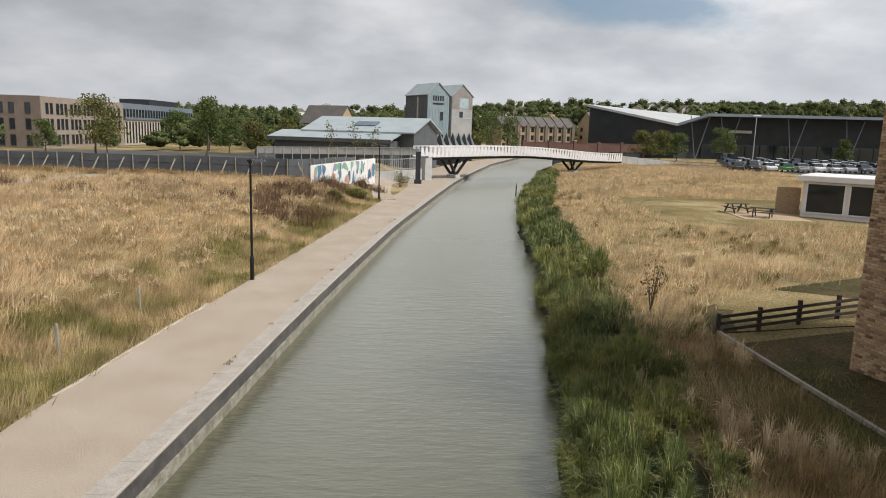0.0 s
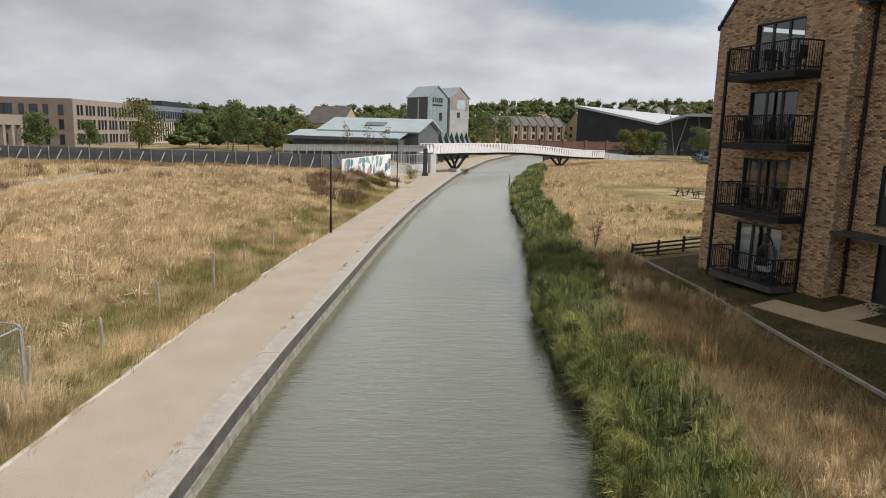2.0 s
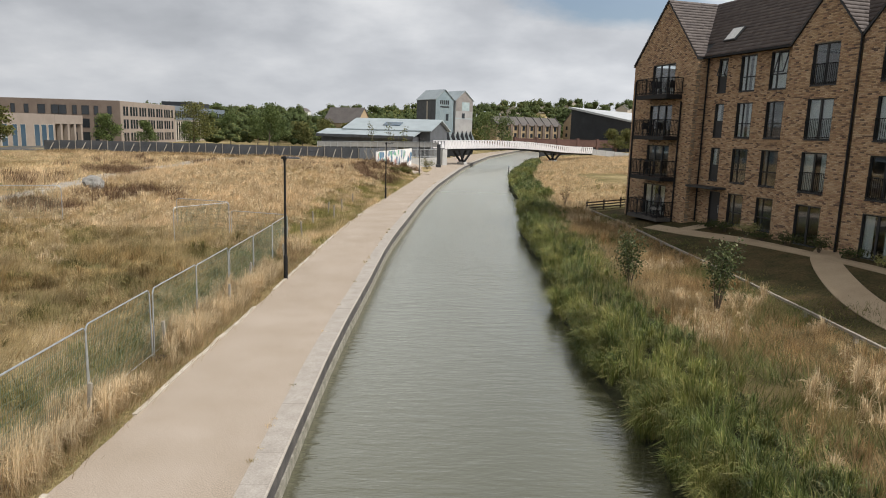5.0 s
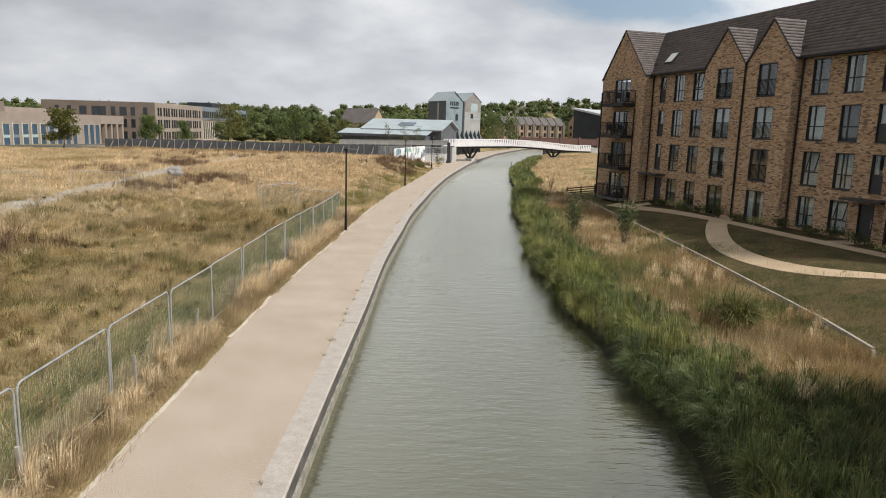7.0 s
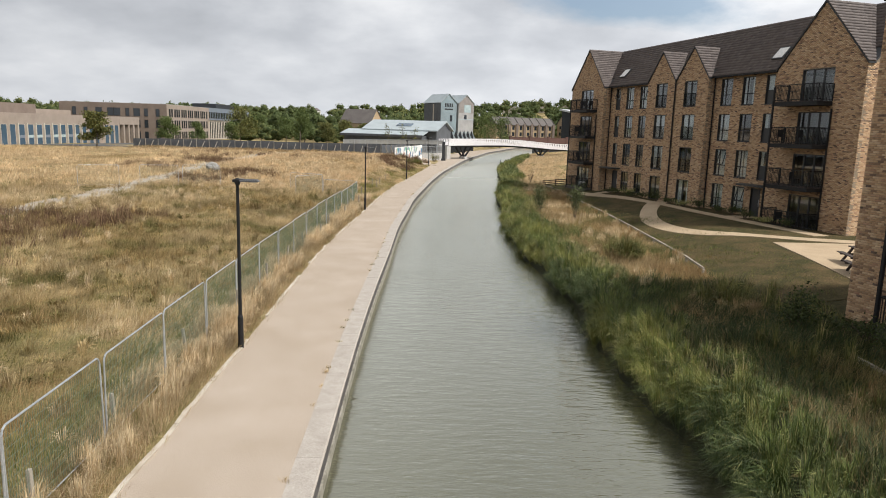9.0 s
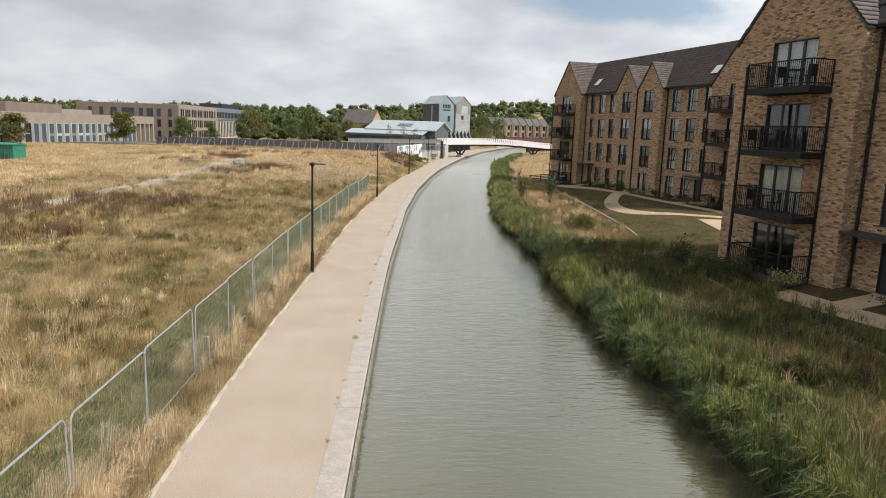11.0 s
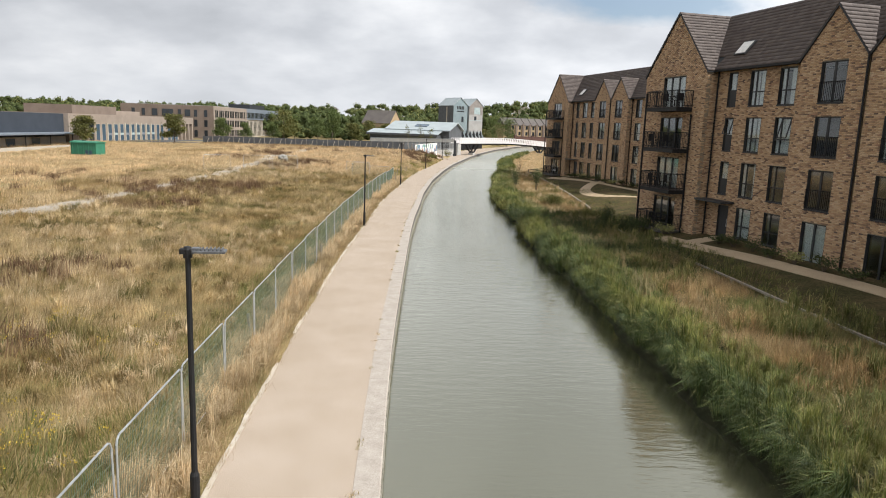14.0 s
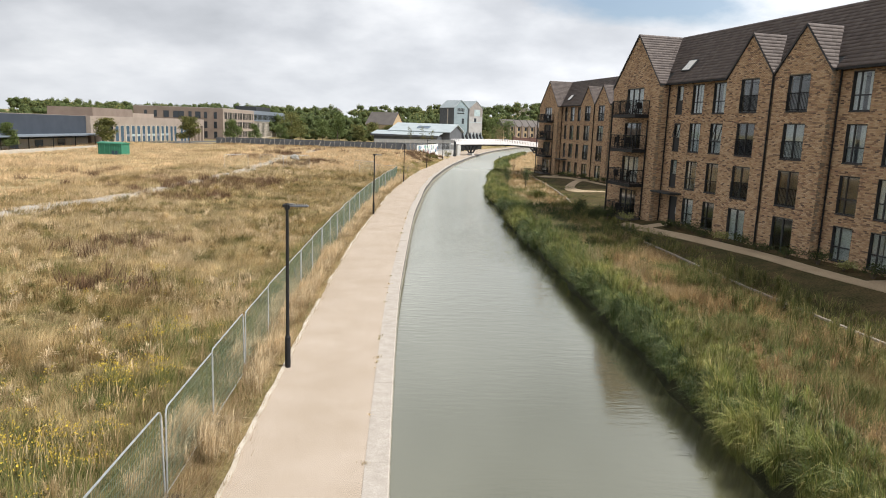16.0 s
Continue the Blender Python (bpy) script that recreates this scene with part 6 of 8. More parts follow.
def path_weeds():
    r = np.random.RandomState(61)
    y = r.uniform(-98, 60, 90)
    x = np.array([soft_at(COPING, t) for t in y]) - 0.56 + r.normal(0, 0.02, 90)
    p = np.stack([x, y, np.zeros(90)], 1)
    stuff("path_weeds", blades("path_weeds", p, r.uniform(0.03, 0.14, 90), 16, 0.05, 0.006, 0.9, M_GREENGRASS, 62), "small weeds in the joint behind the coping", "weeds")


grass()
path_weeds()
M_TRACK = material("worn_gravel_track", (0.33, 0.295, 0.245), 0.95, second=(0.27, 0.232, 0.18), scale=0.8, fine=12, amount=0.3, bump=0.8, bump_dist=0.05)
solid("field_track", ribbon([(x, y) for y, x in TRACK], 3.4, 0.03), M_TRACK, "worn grey gravel track through the meadow", "track", "structure")
LEAF = [(0.0, (0.06, 0.085, 0.025)), (0.5, (0.10, 0.135, 0.04)), (1.0, (0.16, 0.185, 0.055))]
M_LEAF = palette("tree_leaves", LEAF, 0.7, "island", 3, 0.2, 0, trans=0.25)
M_LEAF2 = palette("olive_tree_leaves", [(0.0, (0.07, 0.075, 0.02)), (0.5, (0.12, 0.125, 0.035)), (1.0, (0.20, 0.18, 0.055))], 0.7, "island", 3, 0.2, 0, trans=0.25)
M_LEAF3 = palette("shrub_leaves", [(0.0, (0.03, 0.04, 0.015)), (0.5, (0.05, 0.065, 0.02)), (1.0, (0.085, 0.10, 0.03))], 0.7, "island", 3, 0.2, 0, trans=0.2)
M_SAPLING = palette("sapling_leaves", [(0.0, (0.035, 0.05, 0.018)), (0.55, (0.075, 0.095, 0.03)), (0.9, (0.15, 0.165, 0.06)), (1.0, (0.38, 0.38, 0.22))], 0.6, "island", 3, 0.2, 0, trans=0.15)
# Leaf greens lifted and greyed in part to carry distance haze.
M_WOODS = palette("woodland_leaves", [(0.0, (0.045, 0.066, 0.023)), (0.5, (0.085, 0.112, 0.039)), (1.0, (0.15, 0.175, 0.062))], 0.8, "island", 0.5, 0.2, 0, [(0.0, (0.10, 0.115, 0.035)), (0.6, (0.165, 0.175, 0.055)), (1.0, (0.24, 0.23, 0.08))], 0.02, 0.2, (0.46, 0.6))
# Crown cores: shade inside the woods put into a dark leaf colour.
M_WOODSHADE = material("woodland_core_shade", (0.045, 0.06, 0.023), 0.95, second=(0.07, 0.085, 0.033), scale=0.5, fine=2.0, amount=0.4, bump=0.8, bump_dist=0.3, spec=0.1)
M_YELLOWLEAF = palette("variegated_leaves", [(0.0, (0.16, 0.17, 0.05)), (0.5, (0.30, 0.29, 0.10)), (1.0, (0.45, 0.42, 0.2))], 0.7, "island", 3, 0.2, 0, trans=0.2)
M_BARK = material("bark", (0.11, 0.085, 0.06), 0.95, second=(0.07, 0.055, 0.04), scale=4, fine=30, amount=0.3, bump=0.8)


def make_tree(x, y, h, width, seed, mat, label, leaves=1500, leaf=0.22, low=0.28, group="", name="tree"):
    rng = np.random.RandomState(seed)
    z = ground_at(x, y)
    t = thing(name, label, "tree" if name == "tree" else "bush", pose(x, y, z), group)
    s = Shape()
    p, r = Vector((0, 0, -0.2)), 0.022 * h
    tips = []
    for k in range(6):
        q = p + Vector((rng.normal(0, 0.012 * h), rng.normal(0, 0.012 * h), h * 0.145))
        s.tube(p, q, r, r * 0.8, 8)
        p, r = q, r * 0.8
        if k >= 1:
            for j in range(3):
                a = rng.uniform(0, 6.28)
                ln = width * rng.uniform(0.28, 0.5) * (1 - 0.08 * k)
                e = p + Vector((math.cos(a) * ln, math.sin(a) * ln, h * rng.uniform(0.05, 0.15)))
                s.tube(p, e, r * 0.5, r * 0.12, 5)
                tips.append(e)
                tips.append(p.lerp(e, 0.6) + Vector((0, 0, h * 0.05)))
    tips.append(p + Vector((0, 0, h * 0.1)))
    part("trunk", s, M_BARK, t)
    tips = np.array([tuple(v) for v in tips])
    tips = tips[tips[:, 2] > h * low]
    pick = tips[rng.randint(0, len(tips), leaves)]
    c = pick + np.clip(rng.normal(0, 1, (leaves, 3)), -1.7, 1.7) * np.array([width * 0.11, width * 0.11, h * 0.06])
    part("crown", cards("crown", c, leaf, mat, seed + 1), mat, t)
    return t


for k, (x, y, h, w, mt, lab) in enumerate((
        (-49.4, 98.8, 8.4, 8.6, M_LEAF2, "half-bare broadleaf tree with brownish crown"), (-39.4, 116, 9.6, 5.0, M_LEAF, "tall dark green broadleaf tree"),
        (-65.6, 63.5, 6.0, 5.0, M_LEAF2, "young round green tree before the college"), (-66.8, 101, 6.2, 5.2, M_LEAF, "young green tree before the college"),
        (-63.4, 110.8, 5.4, 4.6, M_LEAF, "young green tree before the college"), (-78, 49, 5.8, 5.0, M_LEAF2, "young round green tree before the college"),
        (-82, 22, 5.0, 3.0, M_LEAF, "thin young tree by the college"), (-57, 118, 5.5, 4.2, M_LEAF, "young green tree before the college"),
        (-34, 128, 6.0, 6.0, M_LEAF2, "olive green tree behind the hoarding"), (-30, 140, 7.0, 7.0, M_LEAF2, "olive green tree behind the hoarding"), (-42, 138, 6.5, 6.0, M_LEAF, "broad green tree behind the hoarding"),
        (-26, 150, 6.5, 6.0, M_LEAF2, "yellowing tree behind the hoarding"), (-50, 150, 7.5, 7.0, M_LEAF, "broad green tree behind the hoarding"), (-60, 160, 8.0, 6.0, M_LEAF, "broad green tree behind the hoarding"),
        (-14.76, 94.6, 5.6, 2.4, M_LEAF2, "thin bare young tree by the ramp"), (-11.96, 94.4, 5.6, 2.6, M_LEAF2, "thin bare young tree by the ramp"), (-8.85, 94.2, 5.6, 2.4, M_LEAF2, "thin bare young tree by the ramp"),
        (14, 190, 11.5, 9.0, M_LEAF, "dense dark green tree beside the tower"), (20, 196, 10.5, 8.0, M_LEAF, "dense dark green tree beside the tower"), (9.5, 186, 6.0, 6.0, M_LEAF2, "light green shrub tree beside the tower"))):
    thin = "bare" in lab and w < 3
    make_tree(x, y, h, w, 100 + k, mt, lab, 160 if thin else 2200 if "half" in lab else 3000, 0.14 if w < 5 else 0.19)


def woodland():
    """Far woods: each crown is several leafy lobes, many small leaf sprays round a core coloured dark as inner shade.
    """
    rng = np.random.RandomState(77)
    cs, sz, core_v, core_f = [], [], [], []
    bm = bmesh.new()
    bmesh.ops.create_icosphere(bm, subdivisions=1, radius=1.0)
    ball_v = np.array([v.co[:] for v in bm.verts])
    ball_f = np.array([[v.index for v in f.verts] for f in bm.faces])
    bm.free()

    def crown(x, y, h, w, leaf=1.0):
        z = hill(x, y) + (0.5 if y < 250 else 0)
        m = 8
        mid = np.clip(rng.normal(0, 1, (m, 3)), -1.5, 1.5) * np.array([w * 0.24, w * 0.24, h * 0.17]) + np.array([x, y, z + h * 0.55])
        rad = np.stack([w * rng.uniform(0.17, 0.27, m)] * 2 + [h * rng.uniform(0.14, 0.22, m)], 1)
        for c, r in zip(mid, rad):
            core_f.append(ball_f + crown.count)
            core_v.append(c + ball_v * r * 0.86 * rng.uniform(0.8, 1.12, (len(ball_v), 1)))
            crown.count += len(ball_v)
        k = int((110 + 8 * h) * (1.3 if y < 330 else 0.85))
        pick = rng.randint(0, m, k)
        d = rng.normal(0, 1, (k, 3))
        d[:, 2] = np.where(d[:, 2] < -0.4, -d[:, 2], d[:, 2])
        d /= np.linalg.norm(d, axis=1)[:, None]
        c = mid[pick] + d * rad[pick] * rng.uniform(0.85, 1.12, (k, 1))
        c[:, 2] = np.maximum(c[:, 2], z + 0.2)
        cs.append(c)
        sz.append(np.full(k, (0.022 * w + 0.18) * leaf * (1.0 if y < 330 else 1.4)))
    crown.count = 0
    for _ in range(210):
        x, y = rng.uniform(-110, 8), rng.uniform(215, 330)
        crown(x, y, rng.uniform(7, 12), rng.uniform(7, 11))
    for _ in range(420):
        y = rng.uniform(330, 680)
        x = rng.uniform(-0.75, 0.75) * y
        crown(x, y, rng.uniform(9.5, 15.5), rng.uniform(9, 15))
    for _ in range(110):
        x, y = rng.uniform(24, 330), rng.uniform(290, 420)
        crown(x, y, rng.uniform(7, 11), rng.uniform(9, 13))
    for _ in range(190):
        y = rng.uniform(520, 650)
        crown(rng.uniform(0.3, 0.8) * y, y, rng.uniform(9.5, 12), rng.uniform(11, 15))
    for _ in range(70):
        x, y = rng.uniform(-260, -118), rng.uniform(120, 330)
        crown(x, y, rng.uniform(8, 12), rng.uniform(8, 12))
    # low belt of planting behind the hoarding
    for _ in range(48):
        x, y = rng.uniform(-66, -22), rng.uniform(147, 212)
        crown(x, y, rng.uniform(3.5, 7.0), rng.uniform(5, 8), 0.85)
    stuff("woodland", cards("woodland", np.concatenate(cs), np.concatenate(sz), M_WOODS, 78), "distant green woods over the hillside", "woods")
    stuff("woodland", quads("woodland_depths", np.concatenate(core_v), M_WOODSHADE, tri=np.concatenate(core_f)), "crown cores of the distant woods, coloured dark as inner shade", "woods")


woodland()


def make_bush(x, y, h, w, seed, mat, label, leaves=700, leaf=0.07, group="", name="bush", feather=False):
    rng = np.random.RandomState(seed)
    b = thing(name, label, "bush", pose(x, y, ground_at(x, y)), group)
    s = Shape()
    tips = []
    for k in range(9):
        a, ln = rng.uniform(0, 6.28), rng.uniform(0.15, 0.5) * w
        e = Vector((math.cos(a) * ln, math.sin(a) * ln, h * rng.uniform(0.55, 1.0)))
        m = e * 0.5 + Vector((0, 0, h * 0.12))
        s.tube((0, 0, -0.05), m, 0.018, 0.012, 5)
        s.tube(m, e, 0.012, 0.004, 5)
        tips += [e, m.lerp(e, 0.5), m]
    part("stem", s, M_BARK, b)
    tips = np.array([tuple(v) for v in tips])
    c = tips[rng.randint(0, len(tips), leaves)] + rng.normal(0, 1, (leaves, 3)) * np.array([w * 0.14, w * 0.14, h * 0.1])
    c[:, 2] = np.maximum(c[:, 2], 0.03)
    leafy = cards("foliage", c, leaf, mat, seed + 1)
    if feather:
        roots = np.concatenate([rng.normal(0, w * 0.16, (16, 2)), np.zeros((16, 1))], 1)
        leafy = clumps("foliage", roots, h * rng.uniform(0.55, 1.05, 16), w * 0.42, 130, 0.0075, mat, seed + 1)
    part("foliage", leafy, mat, b)
    return b


for k, (x, y, h, w, lab) in enumerate(((3.9, -8.9, 2.5, 1.2, "young leafy sapling bush on the bank"), (5.9, -12.4, 2.7, 1.1, "young leafy sapling bush on the bank"), (5.6, -27.4, 1.5, 2.0, "grey-green willow bush in dry grass"), (7.4, -40.5, 1.8, 1.6, "dark green bush by the broken rail"), (6.6, -36.5, 1.3, 2.0, "scrubby green bush on the bank"), (9.2, -43.0, 1.2, 1.8, "dark shrub beside the lawn"), (6.0, -55, 1.0, 1.4, "scrubby green bush on the bank"), (-4.4, 78, 1.7, 2.6, "rough olive shrub by the bridge ramp"), (-7.6, 60.5, 1.1, 2.2, "green scrub before the painted hoarding"), (-8.8, 55.5, 1.0, 2.0, "green scrub before the painted hoarding"), (7.6, 23.0, 1.9, 0.8, "dead brown thistle clump in dry grass"))):
    make_bush(x, y, h, w, 300 + k, M_DOCK if "dead" in lab else M_LEAF3 if "dark" in lab else M_SAPLING if "leafy" in lab else M_HERB, lab, 160 if "dead" in lab else 1300 if "sapling" in lab else 1100, 0.05 if "sapling" in lab else 0.052, feather="willow" in lab or "scrub" in lab)
for b_, (blk, us) in enumerate(((BLOCK_A, (2.2, 3.5, 5.2, 7.0, 8.8, 10.9, 12.8, 14.8, 16.5, 18.4, 20.2, 22.6, 24.6, 26.6)), (BLOCK_B, (-7.4, -6.2, -2.2, 2.3, 3.6, 5.3, 7.2, 9.0, 10.9, 12.7, 14.9, 16.6, 18.3, 20.1)))):
    for k, u in enumerate(us):
        x, y = front(blk, u, 1.2 + (0.45 if 6 < u < 15.5 else 0.9 if u < -2 or u > 22 else 0))
        pale = k % 5 == 2
        make_bush(x, y, 0.55 + 0.15 * ((k * 7) % 3), 1.3, 400 + 40 * b_ + k, M_YELLOWLEAF if pale else M_LEAF3, "variegated pale yellow-green shrub in the front bed" if pale else "low dark evergreen shrub in the front bed", 420, 0.05, "front bed shrubs", "shrub")

# ---------------------------------------------------------------- buildings beyond
M_TAN = material("tan_brick_far", (0.30, 0.245, 0.20), 0.9, second=(0.255, 0.205, 0.165), scale=0.4, fine=12, amount=0.15, bump=0.1)
M_BROWNBRICK = material("brown_brick_far", (0.20, 0.155, 0.125), 0.9, second=(0.165, 0.125, 0.10), scale=0.4, fine=12, amount=0.15, bump=0.1)
M_STONE = material("pale_stone_far", (0.47, 0.42, 0.35), 0.9, second=(0.40, 0.36, 0.30), scale=0.5, fine=12, amount=0.12, bump=0.1)
M_ZINC = material("zinc_cladding", (0.33, 0.37, 0.38), 0.5, second=(0.28, 0.315, 0.325), scale=0.4, fine=8, amount=0.1, bump=0.1)
M_TEAL = material("blue_grey_boards", (0.24, 0.30, 0.32), 0.7, second=(0.20, 0.255, 0.275), scale=0.6, fine=10, amount=0.12, bump=0.1)
M_GREYCLAD = material("blue_grey_cladding", (0.17, 0.20, 0.235), 0.6, second=(0.145, 0.17, 0.20), scale=0.3, fine=6, amount=0.1, bump=0.1)
M_DARKCLAD = material("dark_cladding", (0.018, 0.020, 0.023), 0.75, second=(0.027, 0.029, 0.032), scale=0.4, fine=8, amount=0.15, bump=0.1)
M_NAVY = material("navy_grey_cladding", (0.030, 0.038, 0.052), 0.7, second=(0.040, 0.049, 0.064), scale=0.4, fine=8, amount=0.12, bump=0.1)
M_WHITEROOF = material("white_membrane_roof", (0.68, 0.68, 0.66), 0.6, second=(0.58, 0.58, 0.57), scale=0.2, fine=5, amount=0.06, bump=0.05)
M_PALEROOF = material("pale_membrane_roof", (0.46, 0.47, 0.47), 0.6, second=(0.39, 0.40, 0.40), scale=0.15, fine=5, amount=0.08, bump=0.05)
M_REDBRICK = material("red_brick_far", (0.12, 0.062, 0.048), 0.9, second=(0.085, 0.045, 0.036), scale=0.5, fine=14, amount=0.2, bump=0.1)
M_PALEGREY = material("pale_grey_brick_far", (0.36, 0.35, 0.335), 0.85, second=(0.30, 0.29, 0.28), scale=0.5, fine=12, amount=0.12, bump=0.1)
M_PALEBOARD = material("weathered_gable_boards", (0.27, 0.245, 0.225), 0.85, second=(0.22, 0.195, 0.18), scale=0.8, fine=12, amount=0.15, bump=0.1)
M_SLATE = material("brown_slate_roof", (0.12, 0.105, 0.095), 0.8, second=(0.095, 0.082, 0.075), scale=0.5, fine=10, amount=0.15, bump=0.2)
M_YELLOWBRICK = material("yellow_brick_far", (0.42, 0.31, 0.19), 0.9, second=(0.36, 0.265, 0.16), scale=0.5, fine=12, amount=0.15, bump=0.1)
# Pale spandrel colour; on the tower glazing it paints in reflected sky.
M_PALEGLASS = material("pale_panel_sky_painted_glass", (0.42, 0.50, 0.50), 0.08, second=(0.30, 0.37, 0.38), scale=0.6, fine=1, amount=0.1, bump=0.0)
M_ASPHALT = material("asphalt", (0.055, 0.054, 0.053), 0.9, second=(0.07, 0.068, 0.065), scale=0.6, fine=40, amount=0.25, bump=0.3)
M_DARKGLASS = material("dark_window_glass", (0.02, 0.025, 0.03), 0.06, second=(0.03, 0.035, 0.04), scale=0.3, fine=1, amount=0.05, bump=0.0)
M_BLUEGLASS = material("blue_window_glass", (0.05, 0.085, 0.12), 0.06, second=(0.07, 0.11, 0.15), scale=0.3, fine=1, amount=0.05, bump=0.0)


def far_window(parent, face, at, a0, a1, z0, z1, mat=None, frame=None):
    """A window set into a far wall: face '+x' or '-y', at the wall's plane, a0..a1 along it."""
    w = 0.08

    def put(s, lo, hi, p, q, d0, d1):
        if face == "+x":
            s.box(at + d0, at + d1, lo, hi, p, q)
        else:
            s.box(lo, hi, at - d1, at - d0, p, q)
        return s
    f = Shape()
    for lo, hi, p, q in ((a0 - w, a0, z0, z1), (a1, a1 + w, z0, z1), (a0 - w, a1 + w, z1, z1 + w), (a0 - w, a1 + w, z0 - w, z0)):
        put(f, lo, hi, p, q, 0.004, 0.07)
    ob = part("window", f, frame or M_FRAME, parent)
    part("pane", put(Shape(), a0, a1, z0, z1, 0.004, 0.03), mat or M_DARKGLASS, ob)
    return ob


def college():
    main = thing("college_building", "three-storey brown and tan brick college building with flat roof", "college building")
    part("wall", Shape().box(-118, -85.8, 149.6, 189, -1, 11.4), M_TAN, main)
    part("front_wall", Shape().box(-117.9, -85.7, 149.3, 149.59, -1, 11.4), M_BROWNBRICK, main, "brown brick front wall")
    part("roof", Shape().box(-117.6, -86.2, 150, 188.8, 11.4, 11.5), M_CONCRETE, main)
    for k, z in enumerate((0.8, 4.3, 7.7)):
        y = 151.5
        while y < 186:
            far_window(main, "+x", -85.8, y, y + 1.0, z + (0 if k else 0.2), z + 2.3)
            y += 1.75 if int(y) % 3 else 2.5
        for x in (-114, -110.5, -107, -103.5, -101.5, -98, -95.6, -92.4, -88.9):
            far_window(main, "-y", 149.3, x, x + (1.8 if int(x) % 2 else 1.0), z, z + 2.2)
    grey = thing("college_wing", "blue-grey clad college wing over pale stone mullions", "college building")
    part("wall", Shape().box(-118, -86.2, 189.05, 244, 7.2, 11.6), M_GREYCLAD, grey)
    part("lower_wall", Shape().box(-118, -86.6, 189.05, 244, -1, 7.2), M_STONE, grey, "pale stone lower storeys")
    part("plant_room", Shape().box(-108, -98, 236, 262, 7, 14.2), M_DARKCLAD, grey, "dark roof plant room")
    y = 190.0
    while y < 243:
        far_window(grey, "+x", -86.2, y, y + 1.2, 7.9, 10.0)
        far_window(grey, "+x", -86.6, y, y + 1.1, 0.6, 6.6, None, M_STONE)
        y += 2.0
    near = thing("college_front_wing", "brick college wing with tall blue-glazed bays and colonnade", "college building")
    part("wall", Shape().box(-120, -85, 56.2, 116, -1, 7.2).box(-120, -88.5, 116, 128, -1, 6.2), M_TAN, near)
    part("upper_block", Shape().box(-101, -90, 67, 88, 7.2, 9.2), M_BROWNBRICK, near, "brown brick upper storey set back")
    part("upper_block", Shape().box(-103, -92, 88.05, 106, 7.2, 8.3), M_TAN, near)
    part("colonnade_beam", Shape().box(-88.4, -85, 116.05, 128, 5.2, 7.2), M_TAN, near)
    for y in (118.6, 121.5, 124.4, 127.4):
        part("column", Shape().box(-85.9, -85.05, y - 0.3, y + 0.5, -1, 5.2), M_TAN, near)
    for y in (61, 64.5, 73, 76, 79, 82, 85, 88, 91, 94, 97, 108, 110.6, 113.2):
        far_window(near, "+x", -85, y, y + 1.9, 0.2, 5.0, M_BLUEGLASS if y > 72 else None, M_STONE if y > 72 else M_FRAME)
    for y in (67.5, 70.2, 100.4, 103.2):
        far_window(near, "+x", -85, y, y + 1.7, 0.2, 5.0, M_BLUEGLASS, M_STONE)
    for k in range(9):
        y = 73 + 3 * k
        part("spandrel", Shape().box(-84.98, -84.93, y, y + 1.9, 2.4, 2.95), M_PALEGLASS if k % 3 else M_GREYCLAD, near, "pale spandrel panel between the storeys")
        part("fin", Shape().box(-85, -84.7, y - 0.62, y - 0.3, 0, 5.3), M_STONE, near, "pale stone fin between the bays")
    dark = thing("sports_hall", "large dark grey clad hall beside the college", "hall")
    part("wall", Shape().box(-125, -86, -30, 56.1, -1, 7.1), M_NAVY, dark)
    part("canopy", Shape().box(-86, -81.5, -25, 60, 3.0, 3.3), M_GREYCLAD, dark, "blue-grey canopy")
    part("plinth", Shape().box(-86, -85.7, -30, 56, -1, 2.4), M_STONE, dark, "pale low wall under the canopy")
    for y in range(-20, 60, 8):
        part("canopy_post", Shape().tube((-82, y, -0.5), (-82, y, 3.0), 0.09, n=6), M_BLACK, dark)
    for y in (4, 12, 20, 28, 36, 44):
        far_window(dark, "+x", -85.7, y, y + 2.6, 0.1, 2.1, M_BLUEGLASS)
    solid("site_wall", Shape().box(-78.5, -78.1, -60, 62, -0.6, 1.1), M_STONE, "low pale boundary wall before the college", "wall")


college()


def green_skip():
    s = thing("site_container", "dark green steel site container on the meadow edge", "container", Matrix.Translation((-63.5, 22.5, left_ground(-63.5, 22.5))) @ Matrix.Rotation(radians(-12), 4, "Z"))
    g = material("green_paint", (0.035, 0.19, 0.115), 0.6, second=(0.028, 0.15, 0.09), scale=1.2, fine=12, amount=0.15, bump=0.1)
    part("body", Shape().box(-2.4, 2.4, -1.1, 1.1, 0.1, 2.0, chamfer=0.04), g, s)
    part("lid", Shape().prism([(-1.2, 1.98), (1.2, 1.98), (1.15, 2.15), (0, 2.3), (-1.15, 2.15)], -2.5, 2.5, "x"), g, s, "slightly ridged green lid")
    part("side_panel", Shape().box(0.4, 1.6, -1.14, -1.1, 0.15, 0.8), M_BLUEGLASS, s, "blue sheet leaning on the side")
    for x in range(-2, 3):
        part("rib", Shape().box(x - 0.05, x + 0.05, -1.16, -1.1, 0.15, 1.95), g, s)


green_skip()


M_BOULDER = material("weathered_boulder", (0.27, 0.255, 0.23), 0.95, second=(0.17, 0.16, 0.14), scale=2.0, fine=18, amount=0.25, bump=0.6)


